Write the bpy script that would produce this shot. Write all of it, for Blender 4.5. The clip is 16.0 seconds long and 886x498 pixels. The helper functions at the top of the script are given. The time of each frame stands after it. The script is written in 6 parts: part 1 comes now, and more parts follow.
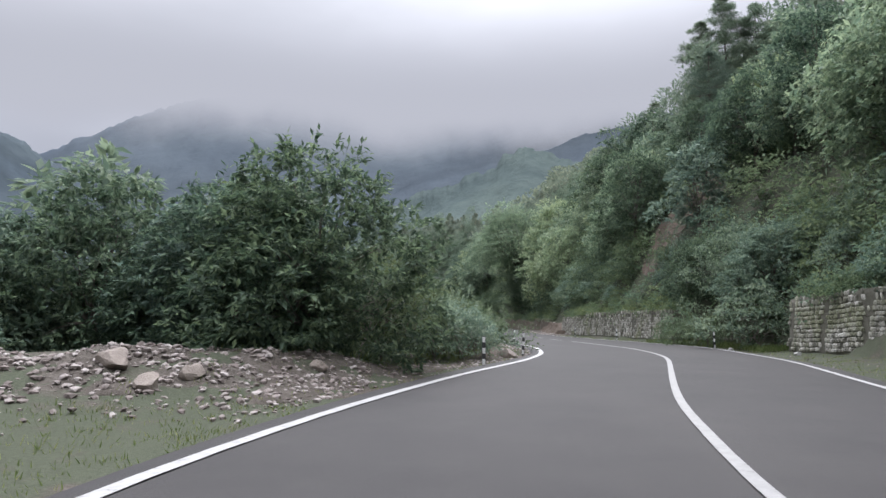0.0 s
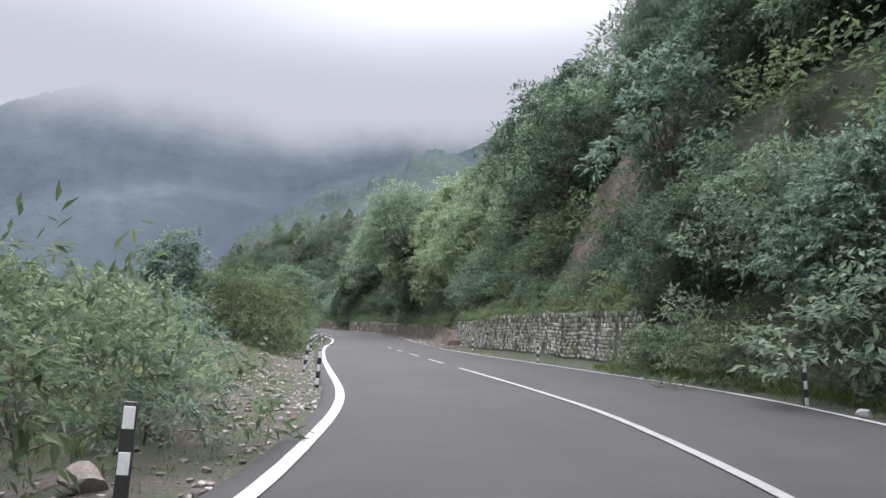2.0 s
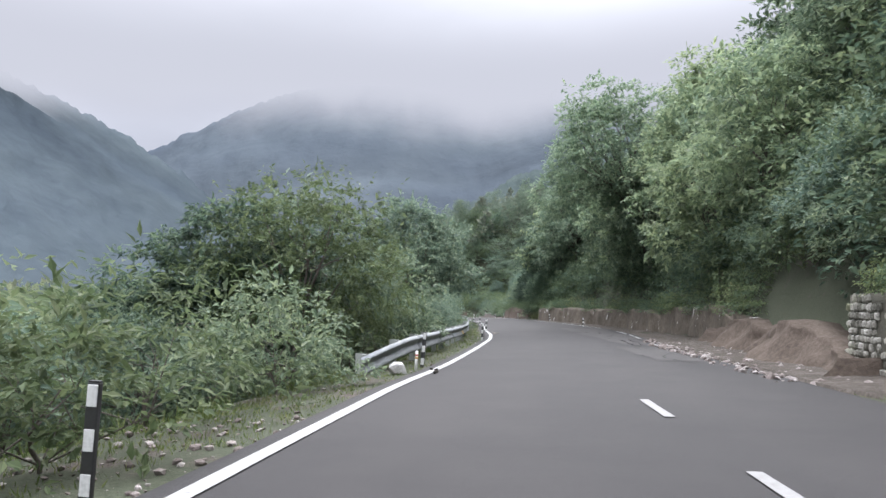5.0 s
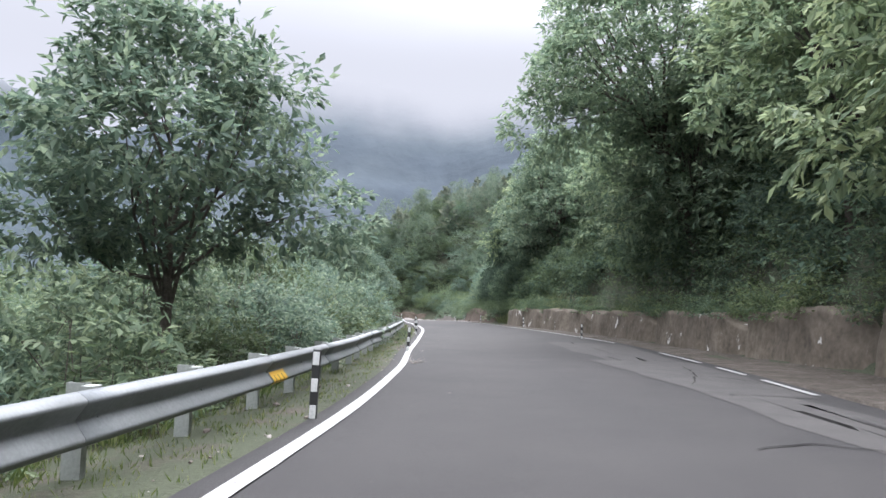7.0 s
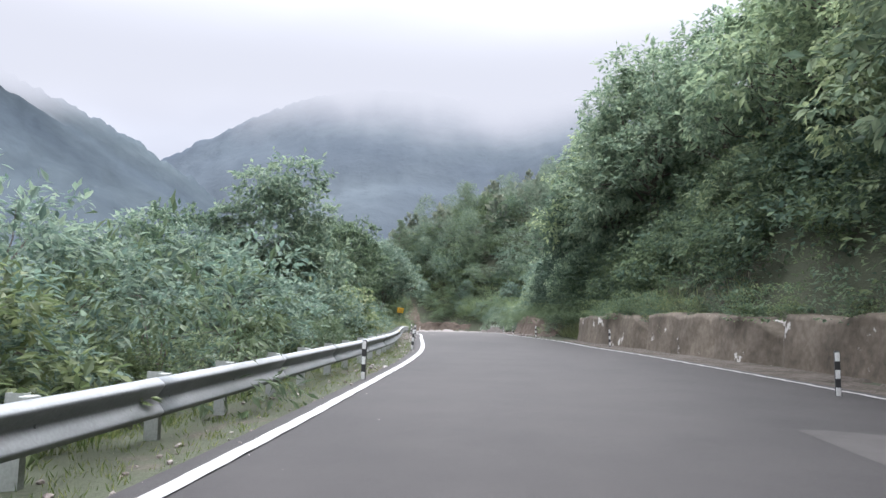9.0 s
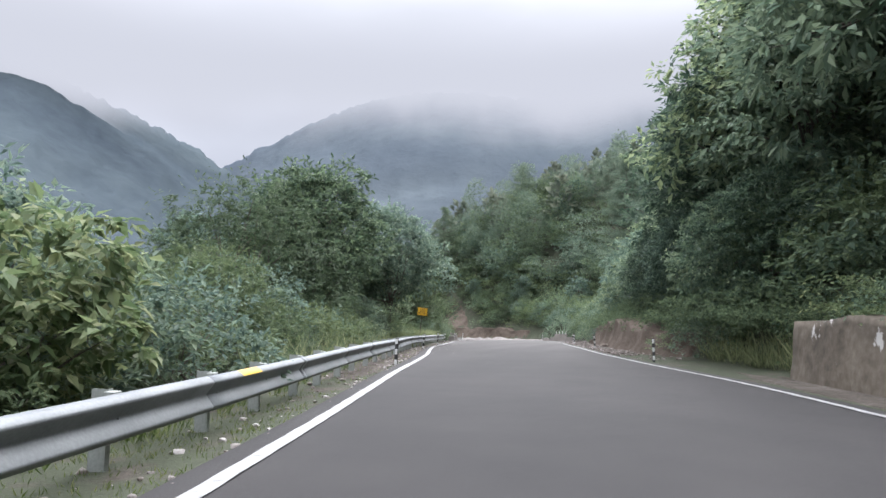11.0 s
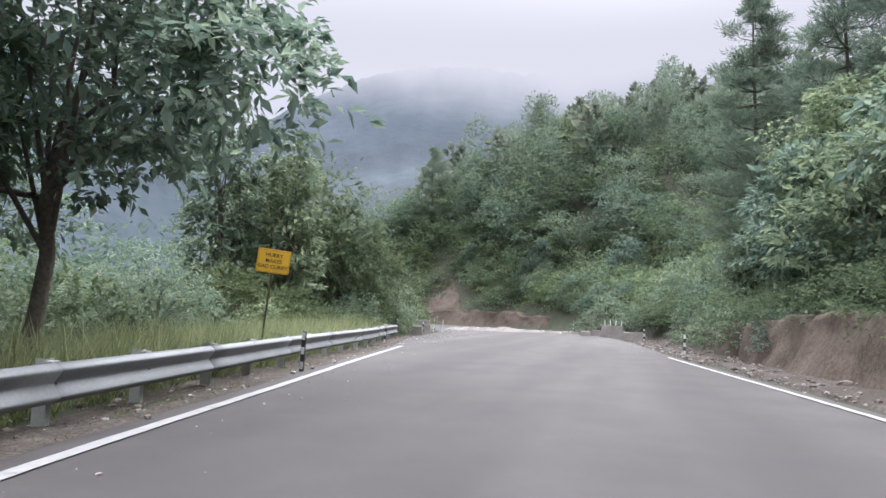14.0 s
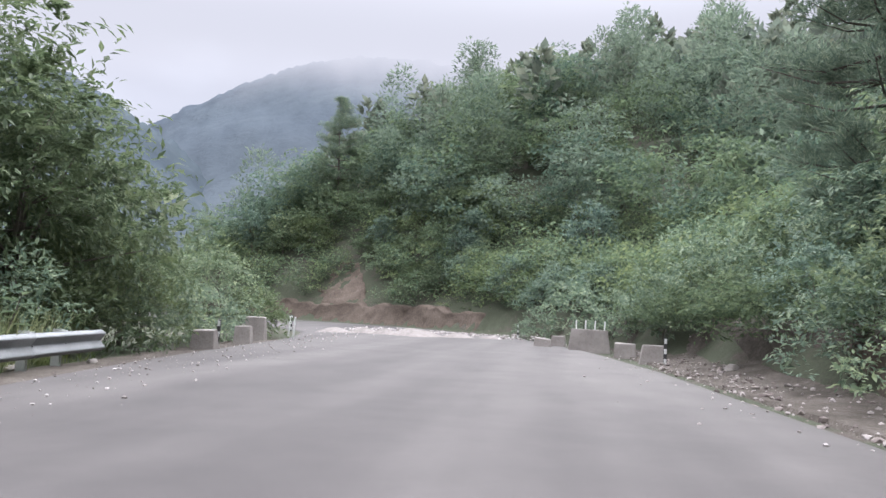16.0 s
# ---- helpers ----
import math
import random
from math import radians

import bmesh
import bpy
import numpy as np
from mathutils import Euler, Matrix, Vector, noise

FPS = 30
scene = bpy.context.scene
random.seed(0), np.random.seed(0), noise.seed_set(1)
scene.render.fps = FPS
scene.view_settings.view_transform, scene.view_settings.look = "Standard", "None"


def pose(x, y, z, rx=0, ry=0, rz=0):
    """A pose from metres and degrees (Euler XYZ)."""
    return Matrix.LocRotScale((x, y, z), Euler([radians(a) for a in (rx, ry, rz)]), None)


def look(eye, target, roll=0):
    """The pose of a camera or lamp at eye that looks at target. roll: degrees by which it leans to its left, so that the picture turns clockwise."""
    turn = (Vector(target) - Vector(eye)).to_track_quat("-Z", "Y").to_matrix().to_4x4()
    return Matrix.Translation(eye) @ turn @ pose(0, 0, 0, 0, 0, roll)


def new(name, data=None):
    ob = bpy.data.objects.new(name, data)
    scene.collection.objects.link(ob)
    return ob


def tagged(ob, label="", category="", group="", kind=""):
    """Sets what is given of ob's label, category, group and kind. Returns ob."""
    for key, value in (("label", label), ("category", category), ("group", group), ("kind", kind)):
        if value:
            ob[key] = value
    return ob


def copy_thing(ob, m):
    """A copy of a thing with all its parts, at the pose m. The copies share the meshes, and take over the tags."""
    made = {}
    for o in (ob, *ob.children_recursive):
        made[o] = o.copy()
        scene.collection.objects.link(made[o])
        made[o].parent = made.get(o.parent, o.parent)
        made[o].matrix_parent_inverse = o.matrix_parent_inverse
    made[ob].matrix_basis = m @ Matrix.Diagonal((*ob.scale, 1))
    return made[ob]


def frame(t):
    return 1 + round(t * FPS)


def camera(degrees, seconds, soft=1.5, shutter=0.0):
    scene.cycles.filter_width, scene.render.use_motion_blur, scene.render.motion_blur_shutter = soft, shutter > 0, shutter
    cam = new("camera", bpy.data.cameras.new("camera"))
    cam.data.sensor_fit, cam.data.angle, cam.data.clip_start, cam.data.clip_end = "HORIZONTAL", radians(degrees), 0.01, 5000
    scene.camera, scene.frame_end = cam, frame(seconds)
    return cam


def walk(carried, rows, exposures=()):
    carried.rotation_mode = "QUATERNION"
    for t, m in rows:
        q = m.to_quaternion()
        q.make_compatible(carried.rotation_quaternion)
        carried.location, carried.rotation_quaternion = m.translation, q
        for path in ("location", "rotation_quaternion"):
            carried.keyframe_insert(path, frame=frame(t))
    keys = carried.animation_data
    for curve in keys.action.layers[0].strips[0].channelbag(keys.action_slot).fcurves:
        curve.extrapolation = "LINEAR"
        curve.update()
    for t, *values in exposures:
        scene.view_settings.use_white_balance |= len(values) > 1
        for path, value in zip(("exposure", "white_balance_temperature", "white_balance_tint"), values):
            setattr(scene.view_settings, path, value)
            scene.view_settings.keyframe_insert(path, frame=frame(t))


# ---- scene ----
SKY = 1.0
EXPOSURES = [(0.0, 0.83, 6080, 13), (1.0, 0.94, 6080, 13), (2.0, 1.03, 6080, 13), (3.0, 1.08, 6080, 13), (6.0, 1.24, 6080, 13), (7.0, 1.41, 6080, 13), (8.2, 1.50, 6080, 13), (10.5, 1.22, 6080, 12), (12.0, 1.2, 6080, 13), (14.0, 1.34, 6080, 15), (16.0, 1.34, 6080, 15)]
cam = camera(64.5, 16.0)
ROWS = [
    (0.0, 0.000, -0.000, 1.160, 95.86, -0.30, -0.64),
    (0.5, 0.759, 4.969, 1.173, 95.99, 0.17, -5.67),
    (1.0, 1.812, 9.853, 1.200, 95.97, -0.31, -8.16),
    (1.5, 3.103, 14.764, 1.236, 95.92, -1.04, -9.15),
    (2.0, 4.387, 19.722, 1.285, 96.27, -0.91, -8.15),
    (2.5, 5.235, 24.918, 1.238, 95.84, -1.65, -3.78),
    (3.0, 5.717, 30.179, 1.225, 95.34, -2.01, 0.55),
    (3.5, 5.822, 35.597, 1.184, 95.21, -2.70, 4.50),
    (4.0, 5.851, 41.001, 1.175, 95.16, -1.91, 6.84),
    (4.5, 5.823, 46.391, 1.163, 95.15, -1.01, 7.83),
    (5.0, 5.758, 51.769, 1.147, 95.15, -0.55, 7.84),
    (5.5, 5.676, 57.135, 1.134, 95.11, -0.61, 7.26),
    (6.0, 5.597, 62.491, 1.134, 95.01, -1.05, 6.51),
    (6.5, 5.540, 67.837, 1.144, 94.79, -1.44, 6.05),
    (7.0, 5.449, 73.326, 1.155, 95.32, -1.30, 5.14),
    (7.5, 5.300, 78.746, 1.212, 95.79, -1.16, 5.33),
    (8.0, 5.181, 84.187, 1.231, 95.63, -1.71, 6.49),
    (8.5, 4.962, 89.796, 1.204, 95.77, -1.31, 7.97),
    (9.0, 4.632, 95.535, 1.189, 96.09, -0.93, 9.54),
    (9.5, 4.178, 101.367, 1.206, 96.45, -0.94, 11.06),
    (10.0, 3.588, 107.255, 1.269, 96.70, -1.29, 12.41),
    (10.5, 2.849, 113.165, 1.340, 96.73, -1.54, 13.54),
    (11.0, 1.949, 119.061, 1.432, 96.38, -0.66, 14.45),
    (11.5, 0.973, 124.810, 1.487, 96.25, -0.48, 15.06),
    (12.0, -0.042, 130.464, 1.568, 96.09, -0.33, 15.52),
    (12.5, -1.104, 135.964, 1.615, 95.49, -0.65, 16.11),
    (13.0, -2.208, 141.528, 1.610, 94.76, -1.52, 16.24),
    (13.5, -3.260, 147.056, 1.582, 94.91, -1.96, 15.52),
    (14.0, -4.131, 152.428, 1.593, 94.85, -1.86, 14.72),
    (14.5, -4.885, 157.748, 1.557, 94.73, -1.65, 13.69),
    (15.0, -5.520, 162.874, 1.537, 94.52, -1.94, 12.28),
    (15.5, -5.948, 167.850, 1.481, 95.50, -2.59, 10.95),
    (16.0, -6.228, 172.379, 1.456, 94.72, -2.51, 9.43),
]
walk(cam, [(t, pose(x, y, z, rx, ry, rz)) for t, x, y, z, rx, ry, rz in ROWS], EXPOSURES)

# ---------------------------------------------------------------- world and light
world = bpy.data.worlds.new("overcast_sky")
scene.world = world
world.use_nodes = True
wn, wl = world.node_tree.nodes, world.node_tree.links
wn.clear()
w_out, w_bg = wn.new("ShaderNodeOutputWorld"), wn.new("ShaderNodeBackground")
w_sky = wn.new("ShaderNodeTexSky")
w_sky.sky_type, w_sky.sun_disc = "NISHITA", False
w_sky.sun_elevation, w_sky.sun_rotation = radians(42), radians(9)
SUN_WAY = (math.cos(radians(42)) * math.sin(radians(9)), math.cos(radians(42)) * math.cos(radians(9)), math.sin(radians(42)))
w_skyk = wn.new("ShaderNodeVectorMath")
w_skyk.operation = "SCALE"
w_skyk.inputs["Scale"].default_value = 0.05
wl.new(w_sky.outputs[0], w_skyk.inputs[0])
w_co, w_sep = wn.new("ShaderNodeTexCoord"), wn.new("ShaderNodeSeparateXYZ")
wl.new(w_co.outputs["Generated"], w_sep.inputs[0])
# cloud deck: dim near the horizon, bright overhead, with soft billows
w_map = wn.new("ShaderNodeMapping")
w_map.inputs["Scale"].default_value = (1.0, 1.0, 2.6)
wl.new(w_co.outputs["Generated"], w_map.inputs[0])
w_noise = wn.new("ShaderNodeTexNoise")
w_noise.inputs["Scale"].default_value, w_noise.inputs["Detail"].default_value = 1.9, 5.0
w_noise.inputs["Roughness"].default_value = 0.45
wl.new(w_map.outputs[0], w_noise.inputs["Vector"])
w_bil = wn.new("ShaderNodeMapRange")
w_bil.inputs["From Min"].default_value, w_bil.inputs["From Max"].default_value = 0.3, 0.7
w_bil.inputs["To Min"].default_value, w_bil.inputs["To Max"].default_value = 0.74, 1.24
wl.new(w_noise.outputs[0], w_bil.inputs[0])
w_ramp = wn.new("ShaderNodeValToRGB")
w_ramp.color_ramp.elements[0].position, w_ramp.color_ramp.elements[0].color = 0.0, (0.30, 0.31, 0.34, 1)
w_ramp.color_ramp.elements[1].position, w_ramp.color_ramp.elements[1].color = 1.0, (3.9, 3.9, 4.0, 1)
for at_, c in ((0.22, (0.285, 0.287, 0.307)), (0.28, (0.34, 0.342, 0.362)), (0.34, (0.425, 0.427, 0.445)), (0.43, (0.54, 0.542, 0.558)), (0.52, (0.72, 0.722, 0.74)), (0.65, (1.6, 1.6, 1.64))):
    w_ramp.color_ramp.elements.new(at_).color = (*c, 1)
wl.new(w_sep.outputs[2], w_ramp.inputs[0])
w_mul = wn.new("ShaderNodeVectorMath")
w_mul.operation = "SCALE"
wl.new(w_ramp.outputs[0], w_mul.inputs[0])
# the sun's glow through the cloud
w_dot = wn.new("ShaderNodeVectorMath")
w_dot.operation = "DOT_PRODUCT"
w_dot.inputs[1].default_value = SUN_WAY
wl.new(w_co.outputs["Generated"], w_dot.inputs[0])
w_glow = wn.new("ShaderNodeMapRange")
w_glow.interpolation_type = "SMOOTHSTEP"
w_glow.inputs["From Min"].default_value, w_glow.inputs["From Max"].default_value = 0.84, 1.0
w_glow.inputs["To Min"].default_value, w_glow.inputs["To Max"].default_value = 1.0, 1.35
wl.new(w_dot.outputs["Value"], w_glow.inputs[0])
w_gain = wn.new("ShaderNodeMath")
w_gain.operation = "MULTIPLY"
wl.new(w_bil.outputs[0], w_gain.inputs[0]), wl.new(w_glow.outputs[0], w_gain.inputs[1])
w_mix = wn.new("ShaderNodeMix")
w_mix.data_type = "RGBA"
w_mix.inputs[0].default_value = 0.93
wl.new(w_gain.outputs[0], w_mul.inputs["Scale"])
wl.new(w_skyk.outputs[0], w_mix.inputs[6])
wl.new(w_mul.outputs[0], w_mix.inputs[7])
wl.new(w_mix.outputs[2], w_bg.inputs[0])
w_bg.inputs[1].default_value = SKY
wl.new(w_bg.outputs[0], w_out.inputs[0])

sun = new("sun", bpy.data.lights.new("sun", "SUN"))
sun.data.energy, sun.data.angle, sun.data.color = 1.4, radians(40), (1.0, 0.96, 0.9)
sun.matrix_world = look((0, 0, 60), tuple(Vector((0, 0, 60)) - Vector(SUN_WAY) * 40))


# ---------------------------------------------------------------- materials
def material(name):
    m = bpy.data.materials.new(name)
    m.use_nodes = True
    n, l = m.node_tree.nodes, m.node_tree.links
    return m, n, l, n["Principled BSDF"]


def noise_node(n, l, scale, detail=4.0, rough=0.55, coord=None):
    t = n.new("ShaderNodeTexNoise")
    t.inputs["Scale"].default_value, t.inputs["Detail"].default_value, t.inputs["Roughness"].default_value = scale, detail, rough
    if coord is not None:
        l.new(coord, t.inputs["Vector"])
    return t.outputs[0]


def ramp(n, l, src, stops):
    r = n.new("ShaderNodeValToRGB")
    r.color_ramp.elements[0].position, r.color_ramp.elements[0].color = stops[0][0], (*stops[0][1], 1)
    r.color_ramp.elements[1].position, r.color_ramp.elements[1].color = stops[-1][0], (*stops[-1][1], 1)
    for p, c in stops[1:-1]:
        r.color_ramp.elements.new(p).color = (*c, 1)
    l.new(src, r.inputs[0])
    return r.outputs[0]


def mixed(n, l, fac, a, b, kind="MIX"):
    m = n.new("ShaderNodeMix")
    m.data_type, m.blend_type = "RGBA", kind
    for sock, v in ((m.inputs[0], fac), (m.inputs[6], a), (m.inputs[7], b)):
        if isinstance(v, (int, float)):
            sock.default_value = v
        elif isinstance(v, tuple):
            sock.default_value = (*v, 1)
        else:
            l.new(v, sock)
    return m.outputs[2]


def bump(n, l, bsdf, src, strength=0.4, distance=0.02):
    b = n.new("ShaderNodeBump")
    b.inputs["Strength"].default_value, b.inputs["Distance"].default_value = strength, distance
    l.new(src, b.inputs["Height"])
    l.new(b.outputs[0], bsdf.inputs["Normal"])


def simple(name, stops, fine=40.0, coarse=3.0, rough=0.8, metal=0.0, relief=0.3, dist=0.01, rand=0.0, spec=0.5):
    """A surface with grain at two scales; stops run from dark to light."""
    m, n, l, b = material(name)
    co = n.new("ShaderNodeTexCoord").outputs["Object"]
    if rand:
        geo = n.new("ShaderNodeNewGeometry").outputs["Random Per Island"]
        info = n.new("ShaderNodeObjectInfo").outputs["Random"]
        add = n.new("ShaderNodeMath")
        add.operation = "ADD"
        l.new(geo, add.inputs[0]), l.new(info, add.inputs[1])
        fr = n.new("ShaderNodeMath")
        fr.operation = "FRACT"
        l.new(add.outputs[0], fr.inputs[0])
        isl = fr.outputs[0]
    a, c = noise_node(n, l, coarse, 5, 0.6, co), noise_node(n, l, fine, 4, 0.6, co)
    s = n.new("ShaderNodeMath")
    s.operation = "MULTIPLY_ADD"
    s.inputs[1].default_value = 0.5
    l.new(c, s.inputs[0])
    half = n.new("ShaderNodeMath")
    half.operation = "MULTIPLY"
    half.inputs[1].default_value = 0.5
    l.new(a, half.inputs[0]), l.new(half.outputs[0], s.inputs[2])
    fac = s.outputs[0]
    if rand:
        k = n.new("ShaderNodeMath")
        k.operation = "MULTIPLY_ADD"
        k.inputs[1].default_value = rand
        l.new(isl, k.inputs[0])
        sub = n.new("ShaderNodeMath")
        sub.operation = "ADD"
        sub.inputs[1].default_value = -rand / 2
        l.new(fac, sub.inputs[0]), l.new(sub.outputs[0], k.inputs[2])
        fac = k.outputs[0]
    lo, hi = 0.3, 0.7
    st = [(lo + (hi - lo) * i / max(1, len(stops) - 1), c_) for i, c_ in enumerate(stops)]
    l.new(ramp(n, l, fac, st), b.inputs["Base Color"])
    b.inputs["Roughness"].default_value, b.inputs["Metallic"].default_value = rough, metal
    b.inputs["Specular IOR Level"].default_value = spec
    bump(n, l, b, c, relief, dist)
    return m


def leaf_material(name, dark, mid, light, gloss=0.5):
    """Leaves: hue varies from tree to tree and from leaf to leaf; some light passes through them."""
    m, n, l, b = material(name)
    geo = n.new("ShaderNodeNewGeometry").outputs["Random Per Island"]
    info = n.new("ShaderNodeObjectInfo").outputs["Random"]
    col = ramp(n, l, geo, [(0.0, dark), (0.55, mid), (1.0, light)])
    tone = ramp(n, l, info, [(0.0, (0.80, 0.815, 0.785)), (0.35, (0.995, 0.975, 0.89)), (0.7, (1.12, 1.05, 0.81)), (1.0, (0.925, 0.955, 0.91))])
    col = mixed(n, l, 1.0, col, tone, "MULTIPLY")
    l.new(col, b.inputs["Base Color"])
    b.inputs["Roughness"].default_value = gloss
    b.inputs["Specular IOR Level"].default_value = 0.18
    tr = n.new("ShaderNodeBsdfTranslucent")
    l.new(col, tr.inputs[0])
    mx = n.new("ShaderNodeMixShader")
    mx.inputs[0].default_value = 0.5
    l.new(b.outputs[0], mx.inputs[1]), l.new(tr.outputs[0], mx.inputs[2])
    l.new(mx.outputs[0], n["Material Output"].inputs[0])
    return m


def asphalt_material():
    m, n, l, b = material("asphalt")
    co = n.new("ShaderNodeTexCoord").outputs["Object"]
    grain, patch, big = noise_node(n, l, 90, 3, 0.6, co), noise_node(n, l, 0.8, 5, 0.6, co), noise_node(n, l, 0.13, 3, 0.5, co)
    c = ramp(n, l, grain, [(0.3, (0.019, 0.0180, 0.0178)), (0.7, (0.036, 0.0342, 0.0340))])
    c = mixed(n, l, 1.0, c, ramp(n, l, patch, [(0.3, (0.82, 0.82, 0.83)), (0.7, (1.12, 1.11, 1.1))]), "MULTIPLY")
    c = mixed(n, l, 1.0, c, ramp(n, l, big, [(0.35, (0.88, 0.88, 0.88)), (0.65, (1.1, 1.09, 1.08))]), "MULTIPLY")
    # pale dust past the end of the markings
    sep = n.new("ShaderNodeSeparateXYZ")
    l.new(co, sep.inputs[0])
    rng = n.new("ShaderNodeMapRange")
    rng.interpolation_type = "SMOOTHSTEP"
    rng.inputs["From Min"].default_value, rng.inputs["From Max"].default_value = 128.0, 186.0
    l.new(sep.outputs[1], rng.inputs[0])
    k = n.new("ShaderNodeMath")
    k.operation = "MULTIPLY"
    l.new(rng.outputs[0], k.inputs[0])
    l.new(ramp(n, l, patch, [(0.25, (0.55,) * 3), (0.65, (0.85,) * 3)]), k.inputs[1])
    stretch = n.new("ShaderNodeMapping")
    stretch.inputs["Scale"].default_value, stretch.inputs["Rotation"].default_value = (0.55, 0.05, 1.0), (0, 0, radians(-8))
    l.new(co, stretch.inputs[0])
    lanes = noise_node(n, l, 1.0, 3, 0.5, stretch.outputs[0])
    c = mixed(n, l, 1.0, c, ramp(n, l, lanes, [(0.32, (0.92, 0.92, 0.93)), (0.68, (1.10, 1.09, 1.08))]), "MULTIPLY")
    c = mixed(n, l, k.outputs[0], c, ramp(n, l, lanes, [(0.36, (0.063, 0.0575, 0.0550)), (0.64, (0.101, 0.0925, 0.0880))]))
    l.new(c, b.inputs["Base Color"])
    b.inputs["Roughness"].default_value = 0.8
    b.inputs["Specular IOR Level"].default_value = 0.2
    bump(n, l, b, grain, 0.35, 0.006)
    return m


def paint_material(name="road_paint", k=1.0):
    m, n, l, b = material(name)
    co = n.new("ShaderNodeTexCoord").outputs["Object"]
    w, g = noise_node(n, l, 7, 6, 0.7, co), noise_node(n, l, 80, 3, 0.6, co)
    c = ramp(n, l, w, [(0.30, (0.09, 0.087, 0.085)), (0.40, (0.25 * k, 0.247 * k, 0.24 * k)), (0.7, (0.33 * k, 0.326 * k, 0.318 * k))])
    l.new(mixed(n, l, 0.25, c, g, "MULTIPLY"), b.inputs["Base Color"])
    b.inputs["Roughness"].default_value = 0.6
    bump(n, l, b, g, 0.3, 0.003)
    return m


def ground_material():
    """Soil, gravel and low green growth, chosen by patches and by how steep the ground is."""
    m, n, l, b = material("ground_soil")
    co = n.new("ShaderNodeTexCoord").outputs["Object"]
    fine, mid, big = noise_node(n, l, 22, 5, 0.65, co), noise_node(n, l, 1.6, 5, 0.6, co), noise_node(n, l, 0.22, 4, 0.55, co)
    soil = ramp(n, l, fine, [(0.3, (0.036, 0.030, 0.025)), (0.5, (0.066, 0.054, 0.046)), (0.72, (0.125, 0.110, 0.096))])
    green = ramp(n, l, fine, [(0.3, (0.032, 0.037, 0.023)), (0.7, (0.066, 0.073, 0.048))])
    s = n.new("ShaderNodeMath")
    s.operation = "MULTIPLY_ADD"
    s.inputs[1].default_value = 0.45
    l.new(big, s.inputs[0])
    h = n.new("ShaderNodeMath")
    h.operation = "MULTIPLY"
    h.inputs[1].default_value = 0.55
    l.new(mid, h.inputs[0]), l.new(h.outputs[0], s.inputs[2])
    fac = ramp(n, l, s.outputs[0], [(0.53, (0,) * 3), (0.63, (1,) * 3)])
    l.new(mixed(n, l, fac, green, soil), b.inputs["Base Color"])
    b.inputs["Roughness"].default_value = 0.95
    b.inputs["Specular IOR Level"].default_value = 0.15
    bump(n, l, b, fine, 0.7, 0.04)
    return m


ASPHALT, PAINT, PAINT_WORN, GROUND = asphalt_material(), paint_material(), paint_material("road_paint_worn", 0.62), ground_material()
EARTH = simple("red_earth", [(0.045, 0.036, 0.029), (0.087, 0.069, 0.055), (0.136, 0.111, 0.091)], 9, 0.7, 0.95, 0, 0.5, 0.06, spec=0.1)


def plaster_material():
    """Mud-stained plaster with pale patches where the old whitewash clings, and rain streaks."""
    m = simple("mud_stained_plaster", [(0.052, 0.044, 0.035), (0.108, 0.091, 0.071), (0.165, 0.142, 0.114)], 5, 0.7, 0.9, 0, 0.35, 0.03, spec=0.15)
    n, l = m.node_tree.nodes, m.node_tree.links
    b = n["Principled BSDF"]
    src = b.inputs["Base Color"].links[0].from_socket
    co = n.new("ShaderNodeTexCoord").outputs["Object"]
    flake = noise_node(n, l, 0.95, 7, 0.62, co)
    drip = n.new("ShaderNodeMapping")
    drip.inputs["Scale"].default_value = (1.0, 1.0, 0.45)
    l.new(co, drip.inputs[0])
    src = mixed(n, l, 1.0, src, ramp(n, l, noise_node(n, l, 0.8, 5, 0.6, drip.outputs[0]), [(0.34, (0.74, 0.74, 0.75)), (0.60, (1.08, 1.08, 1.08))]), "MULTIPLY")
    l.new(mixed(n, l, ramp(n, l, flake, [(0.61, (0,) * 3), (0.635, (1,) * 3)]), src, (0.40, 0.385, 0.36)), b.inputs["Base Color"])
    return m


PLASTER = plaster_material()

STONE_BASE = simple("wall_stone", [(0.075, 0.072, 0.056), (0.215, 0.206, 0.174), (0.44, 0.426, 0.382)], 25, 4, 0.9, 0, 0.5, 0.02, rand=0.35)
def mossy(m):
    """Green moss in broad patches over the stones."""
    n, l = m.node_tree.nodes, m.node_tree.links
    b = n["Principled BSDF"]
    src = b.inputs["Base Color"].links[0].from_socket
    pos = n.new("ShaderNodeNewGeometry").outputs["Position"]
    fac = ramp(n, l, noise_node(n, l, 0.42, 4, 0.6, pos), [(0.50, (0,) * 3), (0.62, (0.6,) * 3)])
    l.new(mixed(n, l, fac, src, (0.155, 0.165, 0.085)), b.inputs["Base Color"])
    return m


